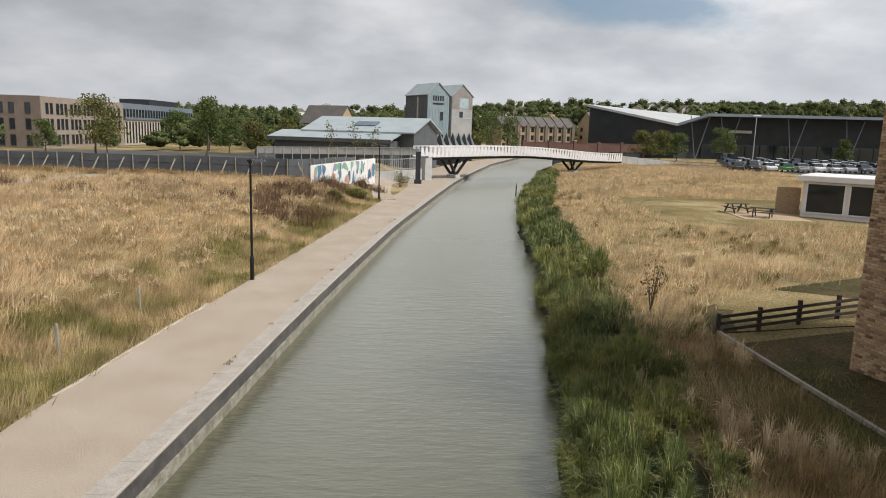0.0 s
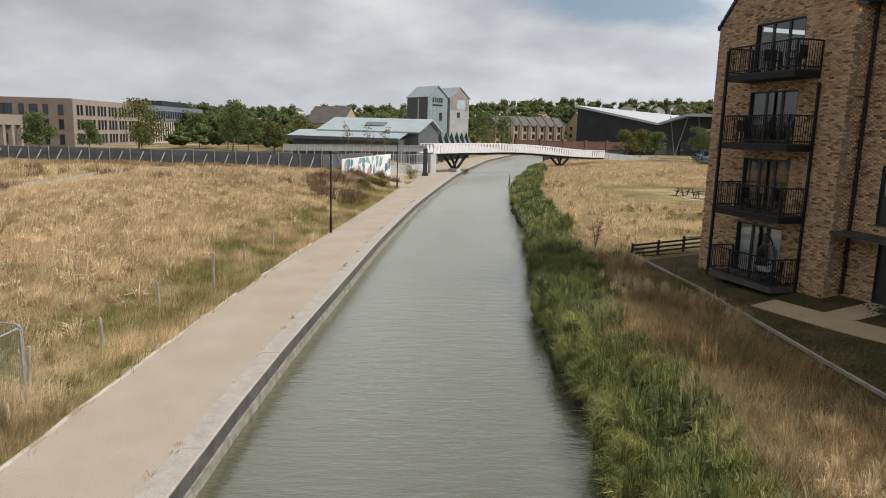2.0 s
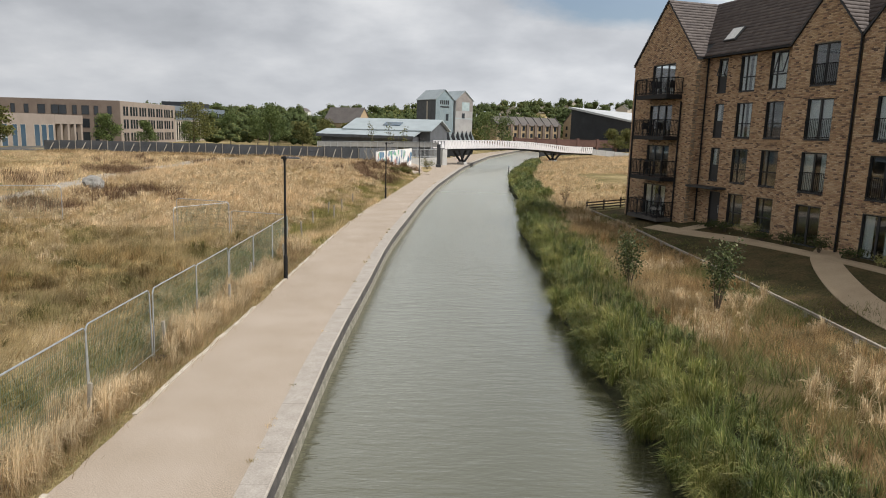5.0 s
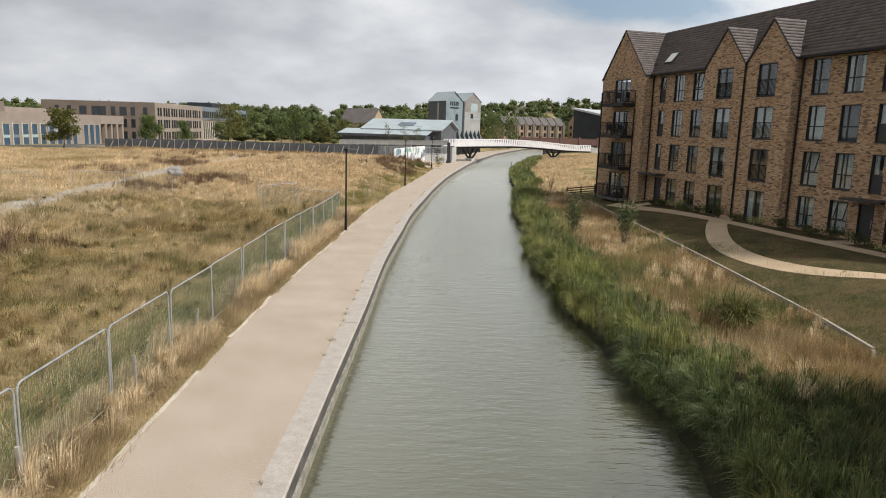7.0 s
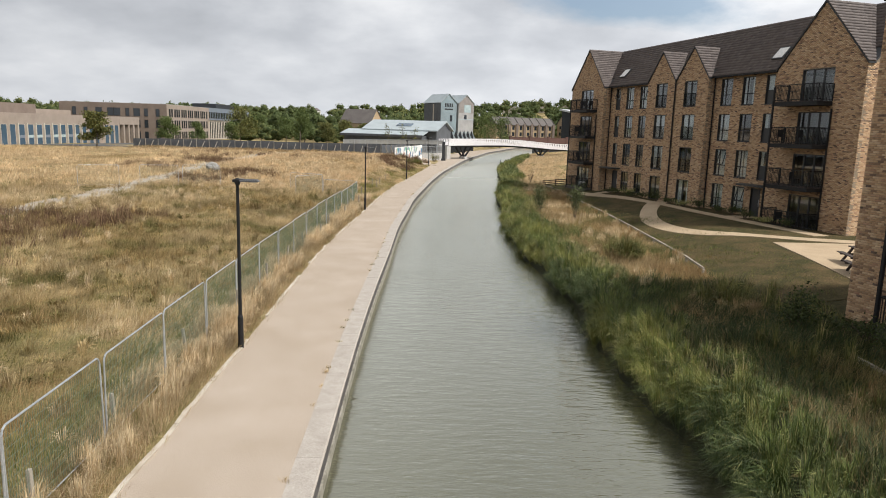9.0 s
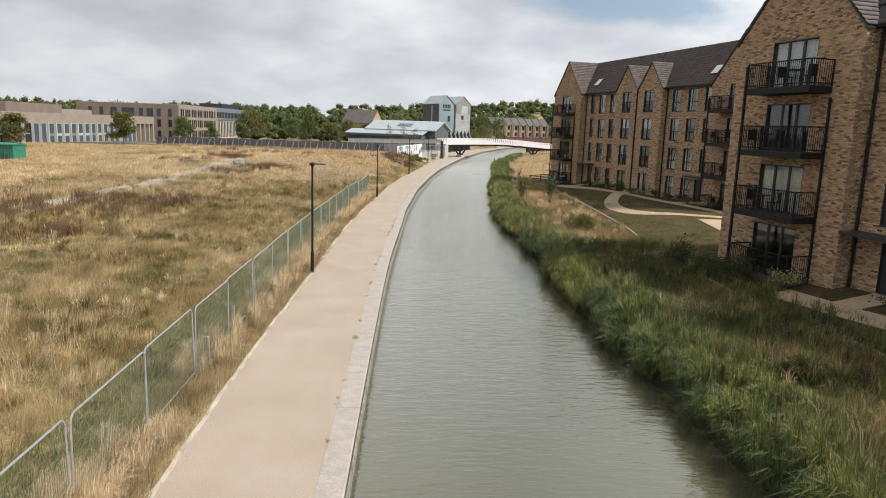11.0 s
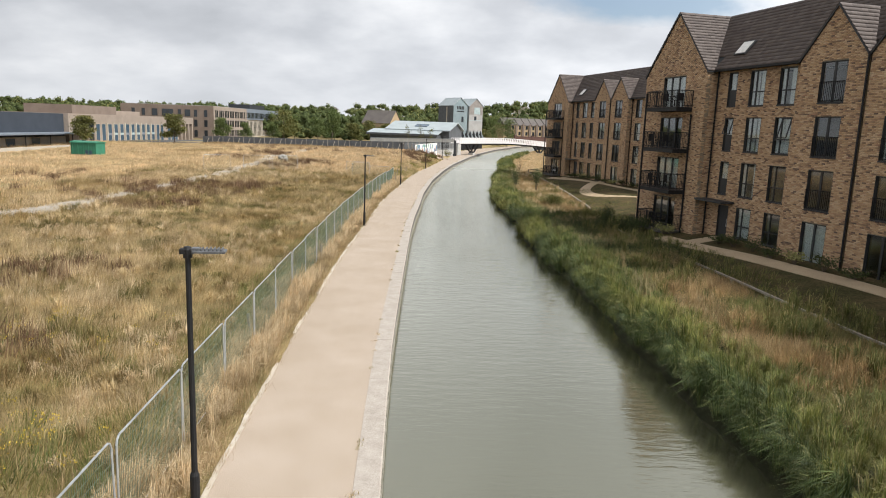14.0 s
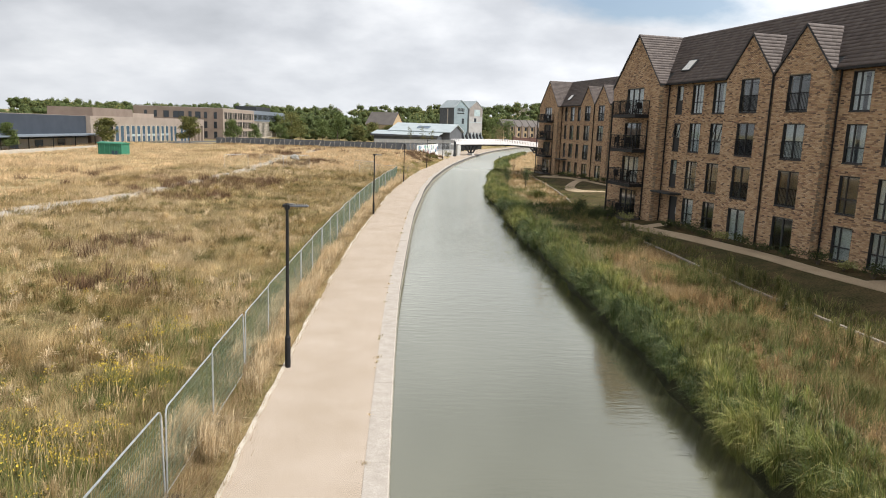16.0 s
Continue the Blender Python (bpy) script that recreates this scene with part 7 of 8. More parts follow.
def boulder():
    bm = bmesh.new()
    bmesh.ops.create_icosphere(bm, subdivisions=3, radius=0.8)
    for v in bm.verts:
        v.co *= 1 + 0.28 * noise.noise(v.co * 1.6) + 0.1 * noise.noise(v.co * 5)
        v.co.z *= 0.85
    me = bpy.data.meshes.new("boulder")
    bm.to_mesh(me)
    bm.free()
    me.materials.append(M_BOULDER)
    tagged(new("boulder", me), "pale grey boulder among dry weeds", "rock").matrix_world = pose(-30.6, 19.6, left_ground(-30.6, 19.6) + 0.55)


boulder()


def tower():
    for k, ((x, y), mat_wall) in enumerate((((0.0, 166.4), M_TEAL), ((5.9, 170.2), M_PALEGREY))):
        m = Matrix.Translation((x, y, 0)) @ Matrix.Rotation(radians(32), 4, "Z")
        t = thing("museum_tower", ("tall gabled museum tower clad in blue-grey boards" if k == 0 else "tall gabled museum tower in pale brick and glass"), "museum tower", m, "museum towers")
        w, d = 3.05, 10.5
        part("wall", Shape().prism([(-w, -1), (w, -1), (w, 15.2), (0, 17.85), (-w, 15.2)], 0, d), mat_wall, t)
        part("side_wall", Shape().box(-w - 0.06, -w - 0.01, 0.1, d, 4, 15.1), M_HOARD if k == 0 else M_PALEGREY, t, "dark grey ribbed side wall")
        for s in (-1, 1):
            part("roof", Shape().add([(0, -0.25, 18.02), (s * (w + 0.3), -0.25, 15.08), (s * (w + 0.3), d + 0.2, 15.08), (0, d + 0.2, 18.02), (0, -0.25, 17.86), (s * (w + 0.3), -0.25, 14.92), (s * (w + 0.3), d + 0.2, 14.92), (0, d + 0.2, 17.86)],
                                     [(0, 1, 2, 3), (7, 6, 5, 4), (0, 4, 5, 1), (1, 5, 6, 2), (2, 6, 7, 3), (3, 7, 4, 0)]), M_ZINC, t, "grey zinc roof slope")
        if k == 0:
            for i in range(14):
                xx = -w + 0.2 + i * 0.42
                part("batten", Shape().box(xx, xx + 0.05, -0.05, 0, 0, min(15.0, 15.1 + (w - abs(xx)) * 0.8)), M_ZINC, t)
            part("side_strip", Shape().box(-w - 0.1, -w - 0.06, 4.2, 4.9, 6, 14.6), M_STONE, t, "pale vertical strip window")
            for i in range(5):
                part("lettering_bar", Shape().box(-1.6 + i * 0.66, -1.6 + i * 0.66 + 0.42, -0.09, -0.05, 13.7, 14.9), M_DARKCLAD, t, "dark bar of raised lettering")
            part("lettering_bar", Shape().box(-1.6, 1.5, -0.09, -0.05, 12.8, 13.2), M_DARKCLAD, t, "dark bar of raised lettering")
            for a, b, c, dd in ((0.6, 1.3, 9.2, 11.0), (0.6, 1.4, 3.5, 5.6)):
                p = part("window", Shape().ring(a - 0.1, b + 0.1, c - 0.1, dd + 0.1, 0.1, -0.1, -0.01), M_FRAME, t)
                part("pane", Shape().box(a, b, -0.06, -0.02, c, dd), M_DARKGLASS, p)
        else:
            part("glazing", Shape().box(-0.8, 1.8, -0.06, -0.01, 12.2, 14.6), M_PALEGLASS, t, "large upper glazing with reflected sky painted pale")
            part("gable_boarding", Shape().prism([(-2.9, 12.0), (-0.95, 12.0), (-0.95, 14.75), (1.95, 14.75), (1.95, 12.0), (2.9, 12.0), (2.9, 15.0), (0, 17.5), (-2.9, 15.0)], -0.07, -0.01), M_PALEBOARD, t, "grey-brown gable boarding")
            part("opening", Shape().box(-0.8, 0.2, -0.06, -0.01, 9.95, 11.4), M_DARKGLASS, t, "dark loading opening")
            for c in (5.4, 9.7):
                part("band", Shape().box(-w, w, -0.05, -0.01, c, c + 0.35), M_ZINC, t, "grey floor band")


tower()


def visitor_centre():
    m = Matrix.Translation((-20.5, 123.2, 0)) @ Matrix.Rotation(math.atan2(-6.4, 18.6), 4, "Z")
    v = thing("visitor_centre", "long low visitor centre with pale zinc roof and dark eaves", "visitor centre", m)
    ln = 20.0
    part("wall", Shape().prism([(-6.2, -1), (5.5, -1), (5.5, 5.9), (0, 8.1), (-6.2, 5.9)], 0.3, ln - 0.4, "x"), M_HOARD, v, "dark glazed wall under the eaves")
    part("roof", Shape().prism([(-7.6, 5.85), (-7.6, 6.1), (0, 8.55), (6.6, 6.2), (6.6, 5.95), (0, 8.25)], -0.4, ln + 0.2, "x"), M_ZINC, v, "pale zinc roof")
    part("lower_roof", Shape().prism([(-11.5, 4.65), (-11.5, 4.9), (-6.6, 6.05), (-6.6, 5.8)], -4.5, ln - 2.2, "x"), M_ZINC, v, "pale zinc lean-to roof")
    part("fascia", Shape().box(-4.5, ln - 2.2, -11.6, -11.5, 4.3, 4.88), M_HOARD, v, "dark fascia band")
    part("lower_wall", Shape().box(-3.8, ln - 2.8, -10.4, -6.3, -1, 4.7), M_HOARD, v)
    for i in range(3):
        x = 8.2 + i * 1.35
        mm = Matrix.Translation((x, -3.9, 7.31)) @ Matrix.Rotation(math.atan2(2.45, 7.6), 4, "X")
        part("rooflight", Shape().box(0, 1.25, -1.1, 1.1, 0.0, 0.14, mm), M_BLUEGLASS, v, "blue-glazed rooflight")
    g = thing("sawtooth_hall", "low hall with a row of pointed dark sawtooth gables", "hall")
    for i in range(7):
        t = i / 6
        x, y, s = -1.2 + 8.4 * t, 127 + 31 * t, 0.85
        part("gable", Shape().prism([(x - 1.0 * s, -1), (x + 1.0 * s, -1), (x + 1.0 * s, 3.6), (x + 0.1, 3.4 + 3.4 * s), (x - 1.0 * s, 3.6)], y, y + 0.35), M_DARKCLAD, g, "dark pointed gable")
        part("roof", Shape().add([(x + 0.1, y + 0.3, 3.4 + 3.3 * s), (x + 1.2 * s + 0.5, y + 0.3, 3.6), (x + 1.2 * s + 0.5, y + 3.5, 3.6), (x + 0.1, y + 3.5, 3.4 + 3.3 * s), (x - 0.9, y + 0.3, 3.5), (x - 0.9, y + 3.5, 3.5)], [(0, 1, 2, 3), (0, 3, 5, 4), (0, 4, 1), (3, 2, 5), (1, 4, 5, 2)]), M_ZINC, g, "pale zinc sawtooth roof")


visitor_centre()


def gabled_house(x, y, z, w, d, eave, ridge, turn, wall, label, group="", windows=2, roof=None):
    h = thing("house", label, "house", Matrix.Translation((x, y, z)) @ Matrix.Rotation(radians(turn), 4, "Z"), group)
    part("wall", Shape().prism([(-w / 2, -1), (w / 2, -1), (w / 2, eave), (0, ridge), (-w / 2, eave)], 0, d), wall, h)
    k = (ridge - eave) / (w / 2)
    for s in (-1, 1):
        e = w / 2 + 0.3
        part("roof", Shape().add([(0, -0.3, ridge + 0.12), (s * e, -0.3, ridge + 0.12 - k * e), (s * e, d + 0.3, ridge + 0.12 - k * e), (0, d + 0.3, ridge + 0.12), (0, -0.3, ridge), (s * e, -0.3, ridge - k * e), (s * e, d + 0.3, ridge - k * e), (0, d + 0.3, ridge)],
                                 [(0, 1, 2, 3), (7, 6, 5, 4), (0, 4, 5, 1), (1, 5, 6, 2), (2, 6, 7, 3), (3, 7, 4, 0)]), roof or M_SLATE, h)
    for i in range(windows):
        for zz in [q for q in (1.0, 3.7, 6.4) if q + 1.4 < eave]:
            a = -w / 2 + w * (i + 0.5) / windows
            p = part("window", Shape().ring(a - 0.55, a + 0.55, zz, zz + 1.4, 0.08, -0.06, 0.0), M_FRAME, h)
            part("pane", Shape().box(a - 0.47, a + 0.47, -0.04, -0.01, zz + 0.08, zz + 1.32), M_DARKGLASS, p)
    return h


gabled_house(-27.0, 206, 0.5, 9, 14, 7.5, 12.6, 62, M_YELLOWBRICK, "brown-roofed house with pale brick gable")


def terrace_house(x, y, turn):
    h = thing("house", "yellow brick terraced house with slate roof and tall windows", "house", Matrix.Translation((x, y, 1.0)) @ Matrix.Rotation(radians(turn), 4, "Z"), "terrace of townhouses")
    part("wall", Shape().box(0, 3.7, 0, 8, -1, 8.2), M_YELLOWBRICK, h)
    part("roof", Shape().prism([(-0.3, 8.1), (4, 11.3), (8.3, 8.1), (8.3, 7.95), (-0.3, 7.95)], 0.0, 3.7, "x"), M_SLATE, h)
    part("party_wall", Shape().prism([(-0.35, 8.0), (-0.35, 8.35), (4, 11.65), (8.35, 8.35), (8.35, 8.0)], 3.55, 3.75, "x"), M_SLATE, h)
    part("bay", Shape().box(2.2, 3.3, -0.5, -0.004, -1, 8.6), M_BROWNBRICK, h, "dark projecting bay")
    for a in (0.5,):
        for zz in (0.8, 3.5, 6.1):
            w = part("window", Shape().ring(a, a + 1.1, zz, zz + 1.6, 0.08, -0.07, -0.002), M_FRAME, h)
            part("pane", Shape().box(a + 0.08, a + 1.02, -0.045, -0.01, zz + 0.08, zz + 1.52), M_DARKGLASS, w)


for i in range(8):
    terrace_house(21.0 + 3.35 * i, 225 + 1.65 * i, 26)
gabled_house(51.5, 238, 1.5, 8, 12, 9.0, 13.0, -58, M_YELLOWBRICK, "end house of yellow brick with slate roof", "terrace of townhouses", 2)
rng = random.Random(12)
for i in range(17):
    y = rng.uniform(470, 640)
    x = rng.uniform(-0.25, 0.62) * y if i > 8 else rng.uniform(0.20, 0.40) * y
    gabled_house(x, y, hill(x, y) + 3.0, 9, 10, 5.0, 7.8, rng.uniform(-40, 40), M_STONE if i % 3 else M_WHITEROOF, "small pale house among hillside trees", "hillside houses", 2)


def road_bridge():
    b = thing("brick_road_bridge", "dark red brick road bridge parapet with piers", "bridge")
    a, c = Vector((20, 158, 0)), Vector((54, 176, 0))
    d = (c - a).normalized()
    m = Matrix.Translation(a) @ Matrix.Rotation(math.atan2(d.y, d.x), 4, "Z")
    ln = (c - a).length
    part("wall", Shape().box(0, ln, 0, 0.5, 2.6, 4.6, m), M_REDBRICK, b)
    # Near-black box under the parapet stands for the shade of the arch.
    part("abutment", Shape().box(9, ln, 0.2, 0.7, -1, 2.6, m), M_DARKCLAD, b, "near-black wall under the parapet, painted in for arch shade")
    part("coping", Shape().box(-0.1, ln, -0.06, 0.56, 4.6, 4.75, m), M_REDBRICK, b)
    for i in range(6):
        part("pier", Shape().box(i * 7.5 - 0.4, i * 7.5 + 0.4, -0.15, 0.65, 2.4 if i < 2 else -1, 5.1, m), M_REDBRICK, b)


road_bridge()


def supermarket():
    s = thing("supermarket", "large dark supermarket with folded pale roof and slanting columns", "supermarket")
    part("wall", Shape().add([(41, 186, 0), (60, 172.5, 0), (68.5, 176, 0), (190, 188.5, 0), (190, 240, 0), (60, 240, 0), (41, 186, 14.3), (60, 172.5, 9.62), (68.5, 176, 12.25), (190, 188.5, 13.5), (190, 240, 12), (60, 240, 14)],
                             [(0, 1, 7, 6), (1, 2, 8, 7), (2, 3, 9, 8), (3, 4, 10, 9), (4, 5, 11, 10), (5, 0, 6, 11)]), M_DARKCLAD, s, "dark clad walls")
    part("roof", Shape().add([(40, 186, 14.9), (60, 171.5, 10.2), (92, 215, 13.0), (62, 242, 16.2), (40, 186, 14.3), (60, 171.5, 9.6), (92, 215, 12.4), (62, 242, 15.6)],
                             [(0, 1, 2, 3), (7, 6, 5, 4), (0, 4, 5, 1), (1, 5, 6, 2), (2, 6, 7, 3), (3, 7, 4, 0)]), M_PALEROOF, s, "pale grey folded roof plane")
    part("canopy_roof", Shape().add([(60, 171.5, 10.25), (67.5, 171, 12.9), (195, 184, 14.2), (195, 240, 15.5), (92, 216, 14.0), (60, 171.5, 9.6), (67.5, 171, 12.2), (195, 184, 13.5), (195, 240, 14.8), (92, 216, 12.0)],
                                    [(0, 1, 4), (1, 2, 3, 4), (5, 9, 6), (6, 9, 8, 7), (0, 5, 6, 1), (1, 6, 7, 2), (2, 7, 8, 3), (3, 8, 9, 4), (4, 9, 5, 0)]), M_GREYCLAD, s, "grey canopy roof edge")
    for x in (66, 74, 92, 108, 124):
        y = 172 + (x - 66) * 0.1
        for k in (-1, 1):
            part("column", Shape().tube((x, y + 2, 1), (x + k * 2.4, y + 0.5, 12.2), 0.12, n=8), M_GREYCLAD, s, "grey slanting column")
    for i in range(22):
        x = 68 + i * 4
        part("shopfront_pane", Shape().box(x, x + 3.6, 175.7 + (x - 68) * 0.103 - 0.3, 175.7 + (x - 68) * 0.103 - 0.02, 1.5, 5.4), M_DARKGLASS, s)
    part("lettering_bar", Shape().box(75, 81, 176.1, 176.25, 8.3, 9.0), M_STONE, s, "pale bar of raised lettering")


supermarket()
solid("college_road", over_ground([(-84, 72), (-82, 100), (-80, 146)], [(-18, 84), (-22, 100), (-30, 146)], 0.05), M_ASPHALT, "grey asphalt road and parking behind the hoarding", "road", "structure")
solid("car_park", over_ground([(43, 112), (46, 130), (52, 168)], [(120, 96), (130, 130), (140, 172)], 0.08), M_ASPHALT, "dark asphalt car park before the supermarket", "car park", "structure")


def make_car(at, paint, label):
    c = thing("car", label, "car", at, "parked cars")
    s = Shape()
    ring = [(-2.1, 0.35), (-2.15, 0.7), (-1.95, 0.88), (-1.0, 0.98), (1.0, 0.98), (2.0, 0.85), (2.12, 0.6), (2.1, 0.35)]
    rows = []
    for y, k in ((-0.86, 0.96), (-0.8, 1.0), (0.8, 1.0), (0.86, 0.96)):
        rows.append([(x * k, y, z) for x, z in ring])
    s.strip(rows, closed=True)
    s.f += [tuple(range(8)), tuple(range(31, 23, -1))]
    part("body", s, paint, c, smooth=False)
    g = Shape()
    cab = [(-1.75, 0.96), (-1.2, 1.42), (0.35, 1.45), (1.15, 0.96)]
    g.strip([[(x, y * (1 if z < 1 else 0.84), z) for x, z in cab] for y in (-0.78, 0.78)], closed=True)
    g.f += [(0, 1, 2, 3), (7, 6, 5, 4)]
    part("cabin_glass", g, M_DARKGLASS, c, "dark car windows")
    part("roof", Shape().box(-1.15, 0.3, -0.62, 0.62, 1.44, 1.48, chamfer=0.03), paint, c)
    for x in (-1.3, 1.3):
        for y in (-0.8, 0.8):
            w = part("wheel", Shape().tube((x, y - 0.1, 0.32), (x, y + 0.1, 0.32), 0.32, n=12), M_BLACK, c)
            part("rim", Shape().tube((x, y - 0.115, 0.32), (x, y + 0.115, 0.32), 0.19, n=10), M_GALV, w)
    for y in (-0.6, 0.6):
        part("headlight", Shape().box(2.0, 2.13, y - 0.16, y + 0.16, 0.6, 0.74), M_WHITE, c)
        part("tail_light", Shape().box(-2.16, -2.05, y - 0.14, y + 0.14, 0.62, 0.78), M_REDBRICK, c)
    return c


def car_paint(name, c):
    return material(name, c, 0.3, 0.2, second=tuple(v * 0.95 for v in c), scale=0.5, fine=4, amount=0.03, bump=0.0)


PAINTS = [("white", (0.75, 0.75, 0.74)), ("silver", (0.45, 0.47, 0.49)), ("black", (0.02, 0.02, 0.022)), ("dark grey", (0.08, 0.085, 0.09)), ("blue", (0.05, 0.09, 0.2)), ("green", (0.10, 0.28, 0.10))]
cars = [make_car(pose(0, 0, 0), car_paint("car_" + n.replace(" ", "_"), c), n + " hatchback parked before the supermarket") for n, c in PAINTS]
order = [3, 2, 0, 5, 1, 0, 0, 1, 3, 0, 4, 1, 0, 2, 1, 0, 0, 1, 0, 1, 4, 1, 0, 1, 3, 0, 0, 1, 1, 0, 2, 0, 1, 0, 3, 1, 0, 1]
used = set()
for i, k in enumerate(order):
    row, col = divmod(i, 10)
    x, y = 50 + col * 3.0 + row * 3 + (col * 1.1 if row else 0), 113 + row * 9 + col * 0.5
    m = Matrix.Translation((x, y, ground_at(x, y) + 0.08)) @ Matrix.Rotation(radians(78 + (180 if i % 3 else 0)), 4, "Z")
    if k in used:
        copy_thing(cars[k], m)
    else:
        cars[k].matrix_world = m
        used.add(k)


def park_lamp(x, y):
    z = ground_at(x, y)
    l = thing("street_lamp", "tall galvanised car park lamp with flat white head", "street lamp", pose(x, y, z))
    part("pole", Shape().tube((0, 0, 0), (0, 0, 9.6), 0.11, 0.07, 8), M_GALV, l)
    part("lamp_head", Shape().box(-0.7, 0.7, -0.25, 0.25, 9.55, 9.75, chamfer=0.05), M_WHITE, l)


park_lamp(60, 129)
for k, (x, y, h, w, mt) in enumerate(((45, 148, 6.5, 5.5, M_LEAF2), (49, 150, 6.5, 5.0, M_LEAF2), (54, 153, 6.0, 5.5, M_LEAF), (66, 158, 7.2, 6.0, M_LEAF), (96, 160, 5.5, 3.5, M_LEAF), (112, 162, 5.5, 3.5, M_LEAF2))):
    make_tree(x, y, h, w, 200 + k, mt, "leafy willow beside the car park" if k < 3 else "young green tree before the supermarket", 2200, 0.18, low=0.12)


def approach_fence():
    f = thing("car_park_fence", "low pale timber fence along the car park edge", "fence")
    a, b = Vector((40, 136)), Vector((62, 112))
    for i in range(13):
        p = a.lerp(b, i / 12)
        z = ground_at(p.x, p.y)
        part("post", Shape().box(p.x - 0.07, p.x + 0.07, p.y - 0.07, p.y + 0.07, z, z + 1.1), M_TIMBER, f)
    for h in (0.5, 0.95):
        part("rail", Shape().bar((a.x, a.y, ground_at(a.x, a.y) + h), (b.x, b.y, ground_at(b.x, b.y) + h), 0.06, 0.12), M_TIMBER, f)


approach_fence()


M_GARDENBRICK = material("buff_garden_brick", (0.34, 0.24, 0.14), 0.9, second=(0.24, 0.165, 0.10), scale=7, fine=18, amount=0.3, bump=0.3)


def pavilion():
    m = Matrix.Translation((29.0, 53.0, right_ground(29, 53) - 0.05)) @ Matrix.Rotation(math.atan2(-4.4, 5.6), 4, "Z")
    p = thing("garden_pavilion", "white framed pavilion with large dark windows and flat roof", "pavilion", m)
    part("wall", Shape().box(0, 9, 0.1, 6, 0, 2.9), M_WHITE, p, "off-white wall panels")
    part("roof", Shape().box(-0.35, 9.4, -0.4, 6.4, 2.9, 3.35, chamfer=0.04), M_WHITE, p, "white flat roof edge")
    for x in (0.25, 3.25, 6.2):
        w = part("window", Shape().ring(x, x + 2.8, 0.35, 2.8, 0.12, 0.0, 0.1), M_WHITE, p, "white framed window")
        part("pane", Shape().box(x + 0.12, x + 2.68, 0.04, 0.07, 0.47, 2.68), M_DARKGLASS, w)
    solid("garden_wall", Shape().bar((27.9, 54.9, 1.45), (29.55, 54.25, 1.45), 0.22, 2.6), M_GARDENBRICK, "short buff brick wall by the picnic tables", "wall")


pavilion()


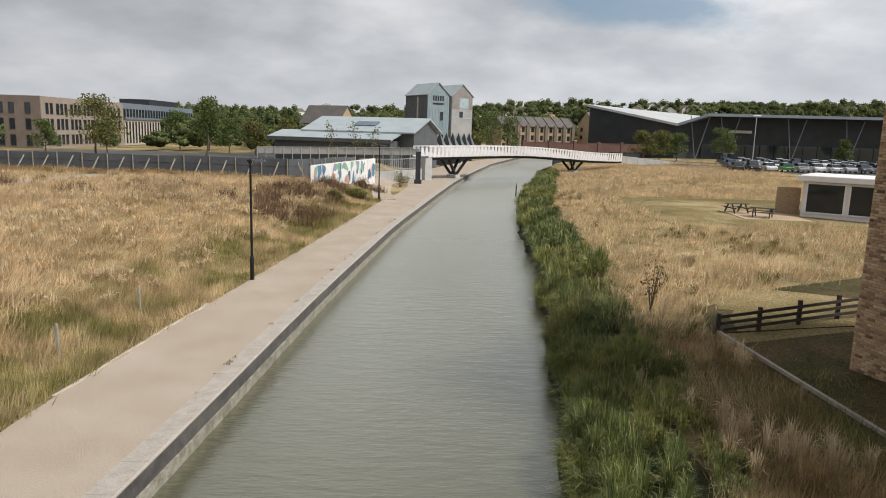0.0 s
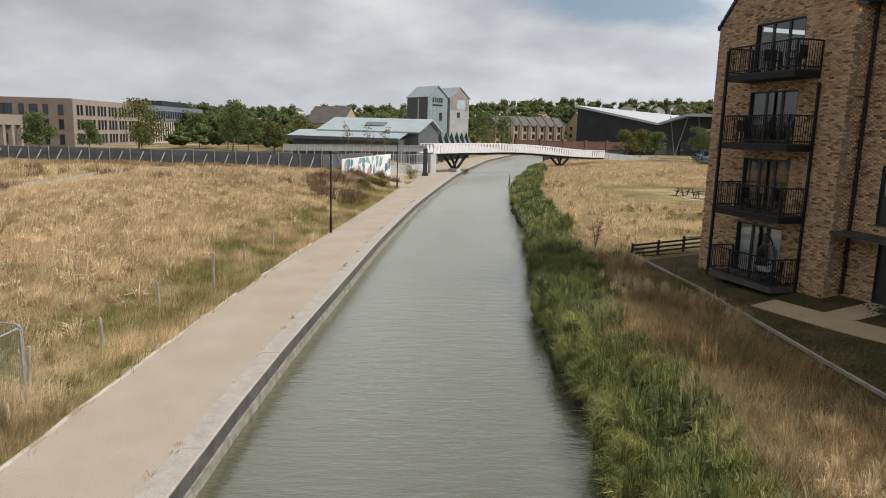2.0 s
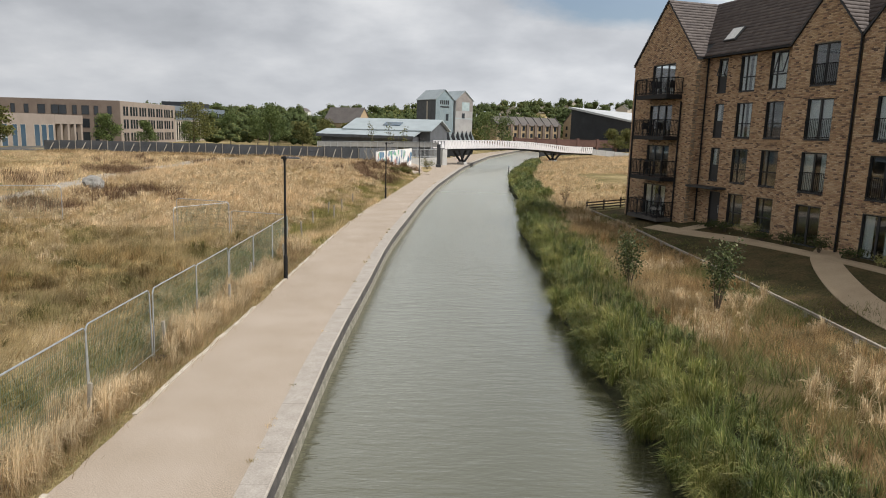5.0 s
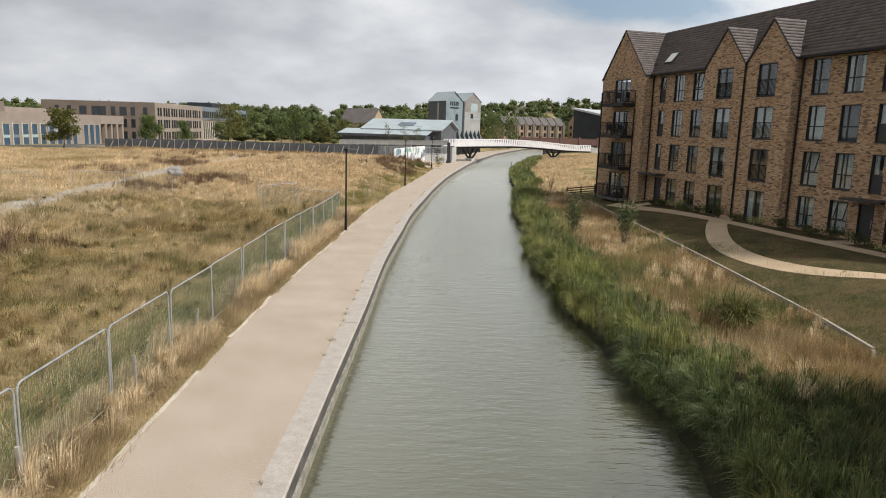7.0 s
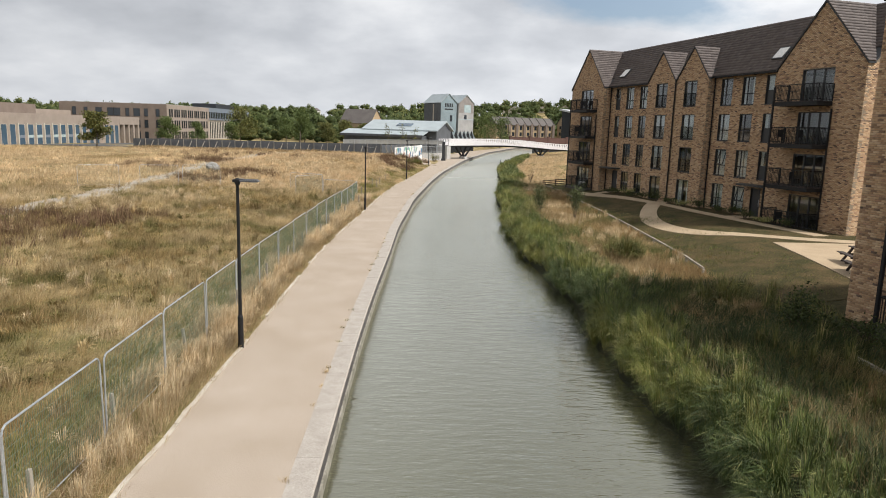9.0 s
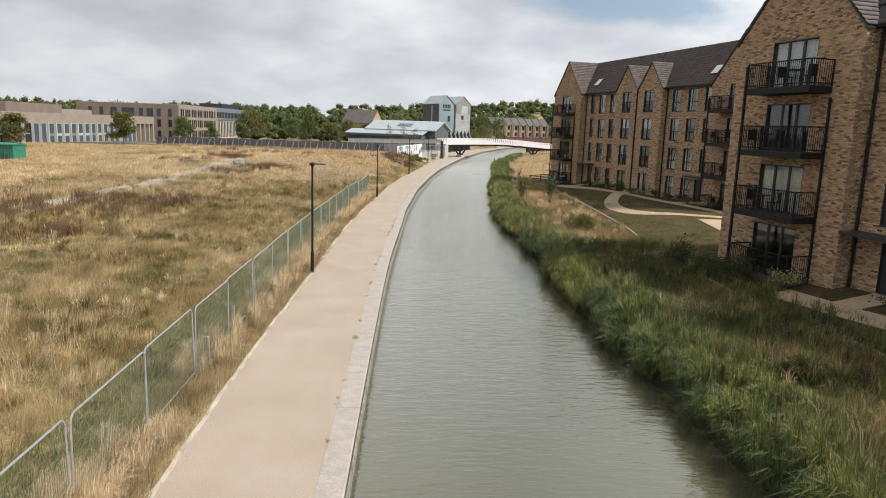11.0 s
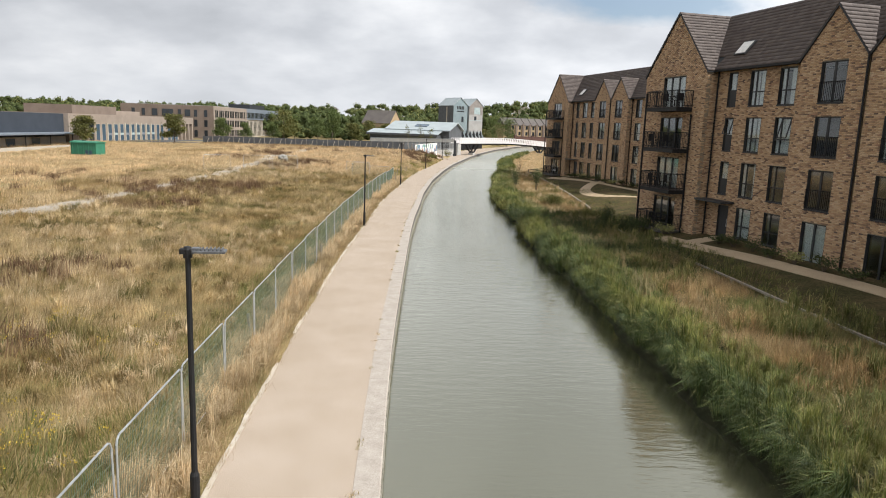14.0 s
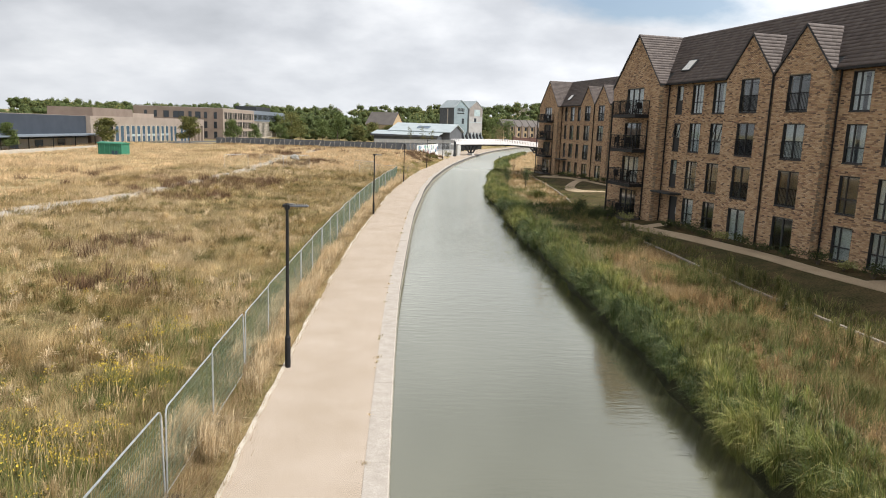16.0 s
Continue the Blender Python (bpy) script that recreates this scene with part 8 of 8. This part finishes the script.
def ramp_side():
    mur = material("mural_white", (0.72, 0.70, 0.67), 0.7, second=(0.64, 0.61, 0.58), scale=0.8, fine=6, amount=0.08, bump=0.05)
    inks = [material("mural_" + nm, c, 0.7, second=tuple(v * 0.8 for v in c), scale=1.5, fine=8, amount=0.1, bump=0.05) for nm, c in (("blue", (0.10, 0.20, 0.30)), ("deep_blue", (0.05, 0.13, 0.22)), ("pink", (0.52, 0.30, 0.24)), ("grey_blue", (0.25, 0.32, 0.40)), ("pale_green", (0.20, 0.42, 0.28)))]
    ink_rng = random.Random(33)
    h = thing("mural_hoarding", "white hoarding panels painted with blue and pink mural shapes", "hoarding")
    a, b = Vector((-11.4, 59.3, 0)), Vector((-6.9, 72.5, 0))
    n = 7
    for i in range(n):
        p, q = a.lerp(b, i / n), a.lerp(b, (i + 0.985) / n)
        z = 1.5 + 0.25 * i / n
        g = min(left_ground(p.x, p.y), left_ground(q.x, q.y))
        d = (q - p).normalized() * 0.05
        nrm = Vector((d.y, -d.x, 0))
        v = [(p.x, p.y, g - 0.1), (q.x, q.y, g - 0.1), (q.x, q.y, z + 1.65), (p.x, p.y, z + 1.62)]
        part("panel", Shape().add([tuple(Vector(t) + nrm) for t in v] + [tuple(Vector(t) - nrm) for t in v], [(0, 1, 2, 3), (7, 6, 5, 4), (0, 4, 5, 1), (1, 5, 6, 2), (2, 6, 7, 3), (3, 7, 4, 0)]), mur, h)
        span, face = (q - p), nrm.normalized() * 0.056
        for ink in ink_rng.sample(inks, 5):
            cu, cv, ru, rv, tilt = ink_rng.uniform(0.12, 0.88), ink_rng.uniform(0.6, 2.3), ink_rng.uniform(0.08, 0.24), ink_rng.uniform(0.25, 0.7), ink_rng.uniform(-0.12, 0.12)
            rim, face = [], face + nrm.normalized() * 0.004
            for j in range(14):
                w = 2 * math.pi * j / 14
                k = 1 + 0.28 * math.sin(3 * w + cu * 9)
                u, v_ = min(0.97, max(0.03, cu + ru * k * math.cos(w) + tilt * math.sin(w))), cv + rv * k * math.sin(w)
                rim.append(p + span * u + face + Vector((0, 0, max(g + 0.05, min(z + 1.55, z + v_ - 0.9)))))
            part("painted_shape", Shape().add([tuple(t) for t in rim] + [tuple(t - face * 0.06) for t in rim], [tuple(range(14)), tuple(range(27, 13, -1))] + [(j, (j + 1) % 14, 14 + (j + 1) % 14, 14 + j) for j in range(14)]), ink, h)
    solid("ramp_path", ribbon([(-5.0, 62.0), (-6.0, 70.0), (-6.3, 80.0), (-5.2, 90.0)], 2.0, 0.07), M_PATH, "buff gravel path rising to the footbridge", "path", "structure")
    r = thing("ramp_railing", "grey barred railing round the bridge ramp", "railing")
    pts = [(-9.5, 80.5), (-7.6, 81.5), (-5.4, 83.0), (-3.2, 86.5), (-2.2, 89.5)]
    for (ax, ay), (bx, by) in zip(pts, pts[1:]):
        for z in (1.7, 2.9):
            part("rail", Shape().bar((ax, ay, z), (bx, by, z), 0.07), M_GALV, r)
        for i in range(10):
            t = i / 10
            x, y = ax + (bx - ax) * t, ay + (by - ay) * t
            part("bar", Shape().box(x - 0.025, x + 0.025, y - 0.025, y + 0.025, 0.0, 2.9), M_GALV, r)
        part("wall", Shape().bar((ax, ay, 0.7), (bx, by, 0.7), 0.2, 1.6), M_CONCRETE, r, "concrete ramp wall")
    g = thing("approach_parapet", "pale grey panelled parapet of the bridge approach", "parapet")
    for i in range(18):
        x, y, z = -25 + i * 1.25, 94 - i * 0.16, 2.7 + 0.5 * i / 18
        part("panel", Shape().bar((x, y, z + 0.42), (x + 1.22, y - 0.155, z + 0.45), 0.06, 0.86), M_CONCRETE, g)
        part("post", Shape().box(x - 0.04, x + 0.04, y - 0.1, y - 0.035, z - 2.6, z + 0.92), M_GALV, g)
    part("handrail", Shape().bar((-25, 94, 3.62), (-2.4, 91, 4.15), 0.08), M_GALV, g)
    e = thing("gate_pillar", "dark square pillar at the ramp foot", "pillar", pose(-2.5, 83, 0))
    part("shaft", Shape().box(-0.3, 0.3, -0.3, 0.3, -0.1, 3.9, chamfer=0.02), M_DARKCLAD, e)
    part("base", Shape().box(-0.45, 0.45, -0.45, 0.45, -0.1, 0.5, chamfer=0.03), M_DARKCLAD, e)


    k = thing("approach_ramp", "grey ramp wall at the far end of the footbridge", "ramp")
    for i in range(8):
        x0, y0, x1, y1 = 33 + 2.4 * i, 126.2 + 0.9 * i, 33 + 2.4 * (i + 1), 126.2 + 0.9 * (i + 1)
        z = 3.35 - 0.2 * i
        part("panel", Shape().bar((x0, y0, z - 0.95), (x1 - 0.05, y1, z - 1.1), 0.12, 1.3), M_CONCRETE, k)


ramp_side()


# ---------------------------------------------------------------- balcony furniture


def make_chair():
    c = thing("balcony_chair", "dark metal garden chair on a balcony", "chair", group="balcony chairs")
    part("seat", Shape().box(-0.22, 0.22, -0.22, 0.22, 0.42, 0.45, chamfer=0.01), M_BLACK, c)
    part("backrest", Shape().box(-0.22, 0.22, 0.2, 0.24, 0.45, 0.9, chamfer=0.01), M_BLACK, c)
    for x in (-0.19, 0.19):
        for y in (-0.19, 0.19):
            part("leg", Shape().box(x - 0.02, x + 0.02, y - 0.02, y + 0.02, 0, 0.42), M_BLACK, c)
    return c


def make_bistro():
    t = thing("balcony_table", "small round dark metal table on a balcony", "table", group="balcony tables")
    part("top", Shape().tube((0, 0, 0.68), (0, 0, 0.71), 0.32, n=16), M_BLACK, t)
    part("stem", Shape().tube((0, 0, 0.03), (0, 0, 0.68), 0.025, n=8), M_BLACK, t)
    part("foot", Shape().tube((0, 0, 0), (0, 0, 0.03), 0.2, n=12), M_BLACK, t)
    return t


def furnish():
    chair, table, first = make_chair(), make_bistro(), True
    rng = random.Random(15)
    for bx, by, bz, a in ((13.778, 8.428, 0.0, 15.23), (12.96, -46.65, -0.06, 14.85)):
        m = block_pose(bx, by, bz, a)
        for lo, hi in both((-6.05, -2.35)):
            for k in range(4):
                z = FFL + STOREY * k + (0.04 if k else 0.02)
                x = lo + rng.uniform(0.8, 2.6)
                sets = [(chair, x - 0.6, -1.45, 80), (chair, x + 0.65, -1.4, -75), (table, x, -1.45, 0)]
                for ob, px, py, turn in sets:
                    if rng.random() < 0.25 and not first:
                        continue
                    mm = m @ pose(px, py, z, 0, 0, turn + rng.uniform(-20, 20))
                    if first:
                        ob.matrix_world = mm
                        if ob is table:
                            first = False
                    else:
                        copy_thing(ob, mm)


furnish()


def hanging_chair(at):
    c = thing("hanging_chair", "dark wicker hanging egg chair with a white cushion", "chair", at)
    stand, prev = Shape(), Vector((0, 0.5, 0.03))
    for k in range(1, 15):
        t = k / 14
        p = Vector((0, 0.5 * math.cos(t * 2.6) + 0.05 * t, 0.03 + 1.9 * math.sin(min(t * 1.75, 1.57)) + 0.04 * math.sin(t * 3)))
        stand.tube(prev, p, 0.028, n=6)
        prev = p
    part("stand", stand, M_BLACK, c, "black bent steel stand")
    part("base", Shape().tube((0, 0.1, 0), (0, 0.1, 0.03), 0.48, n=18), M_BLACK, c)
    part("hanger", Shape().tube(prev, (0, -0.1, 1.55), 0.01, n=5), M_BLACK, c)
    ribs = Shape()
    for j in range(16):
        a = 2 * math.pi * j / 16
        if 4.1 < a < 5.3:
            continue
        pts = [Vector((0.4 * math.sin(b) * math.cos(a), -0.1 + 0.38 * math.sin(b) * math.sin(a), 0.98 - 0.58 * math.cos(b))) for b in (0.1, 0.6, 1.1, 1.6, 2.1, 2.6, 3.05)]
        for p, q in zip(pts, pts[1:]):
            ribs.tube(p, q, 0.013, n=4)
    for b in (0.5, 0.9, 1.3, 1.7, 2.1, 2.5):
        pts = [Vector((0.4 * math.sin(b) * math.cos(a), -0.1 + 0.38 * math.sin(b) * math.sin(a), 0.98 - 0.58 * math.cos(b))) for a in (-0.95 + 4.1 * i / 14 for i in range(15))]
        for p, q in zip(pts, pts[1:]):
            ribs.tube(p, q, 0.011, n=4)
    part("basket", ribs, M_LAMPTOP, c, "dark grey woven basket")
    part("cushion", Shape().tube((0, -0.1, 0.46), (0, -0.1, 0.60), 0.30, 0.34, 14).tube((0, -0.1, 0.60), (0, -0.1, 0.64), 0.34, 0.26, 14), M_CURTAIN, c, "pale seat cushion")


hanging_chair(block_pose(13.778, 8.428, 0.0, 15.23) @ pose(-3.3, -1.4, FFL + 0.02, 0, 0, 10))
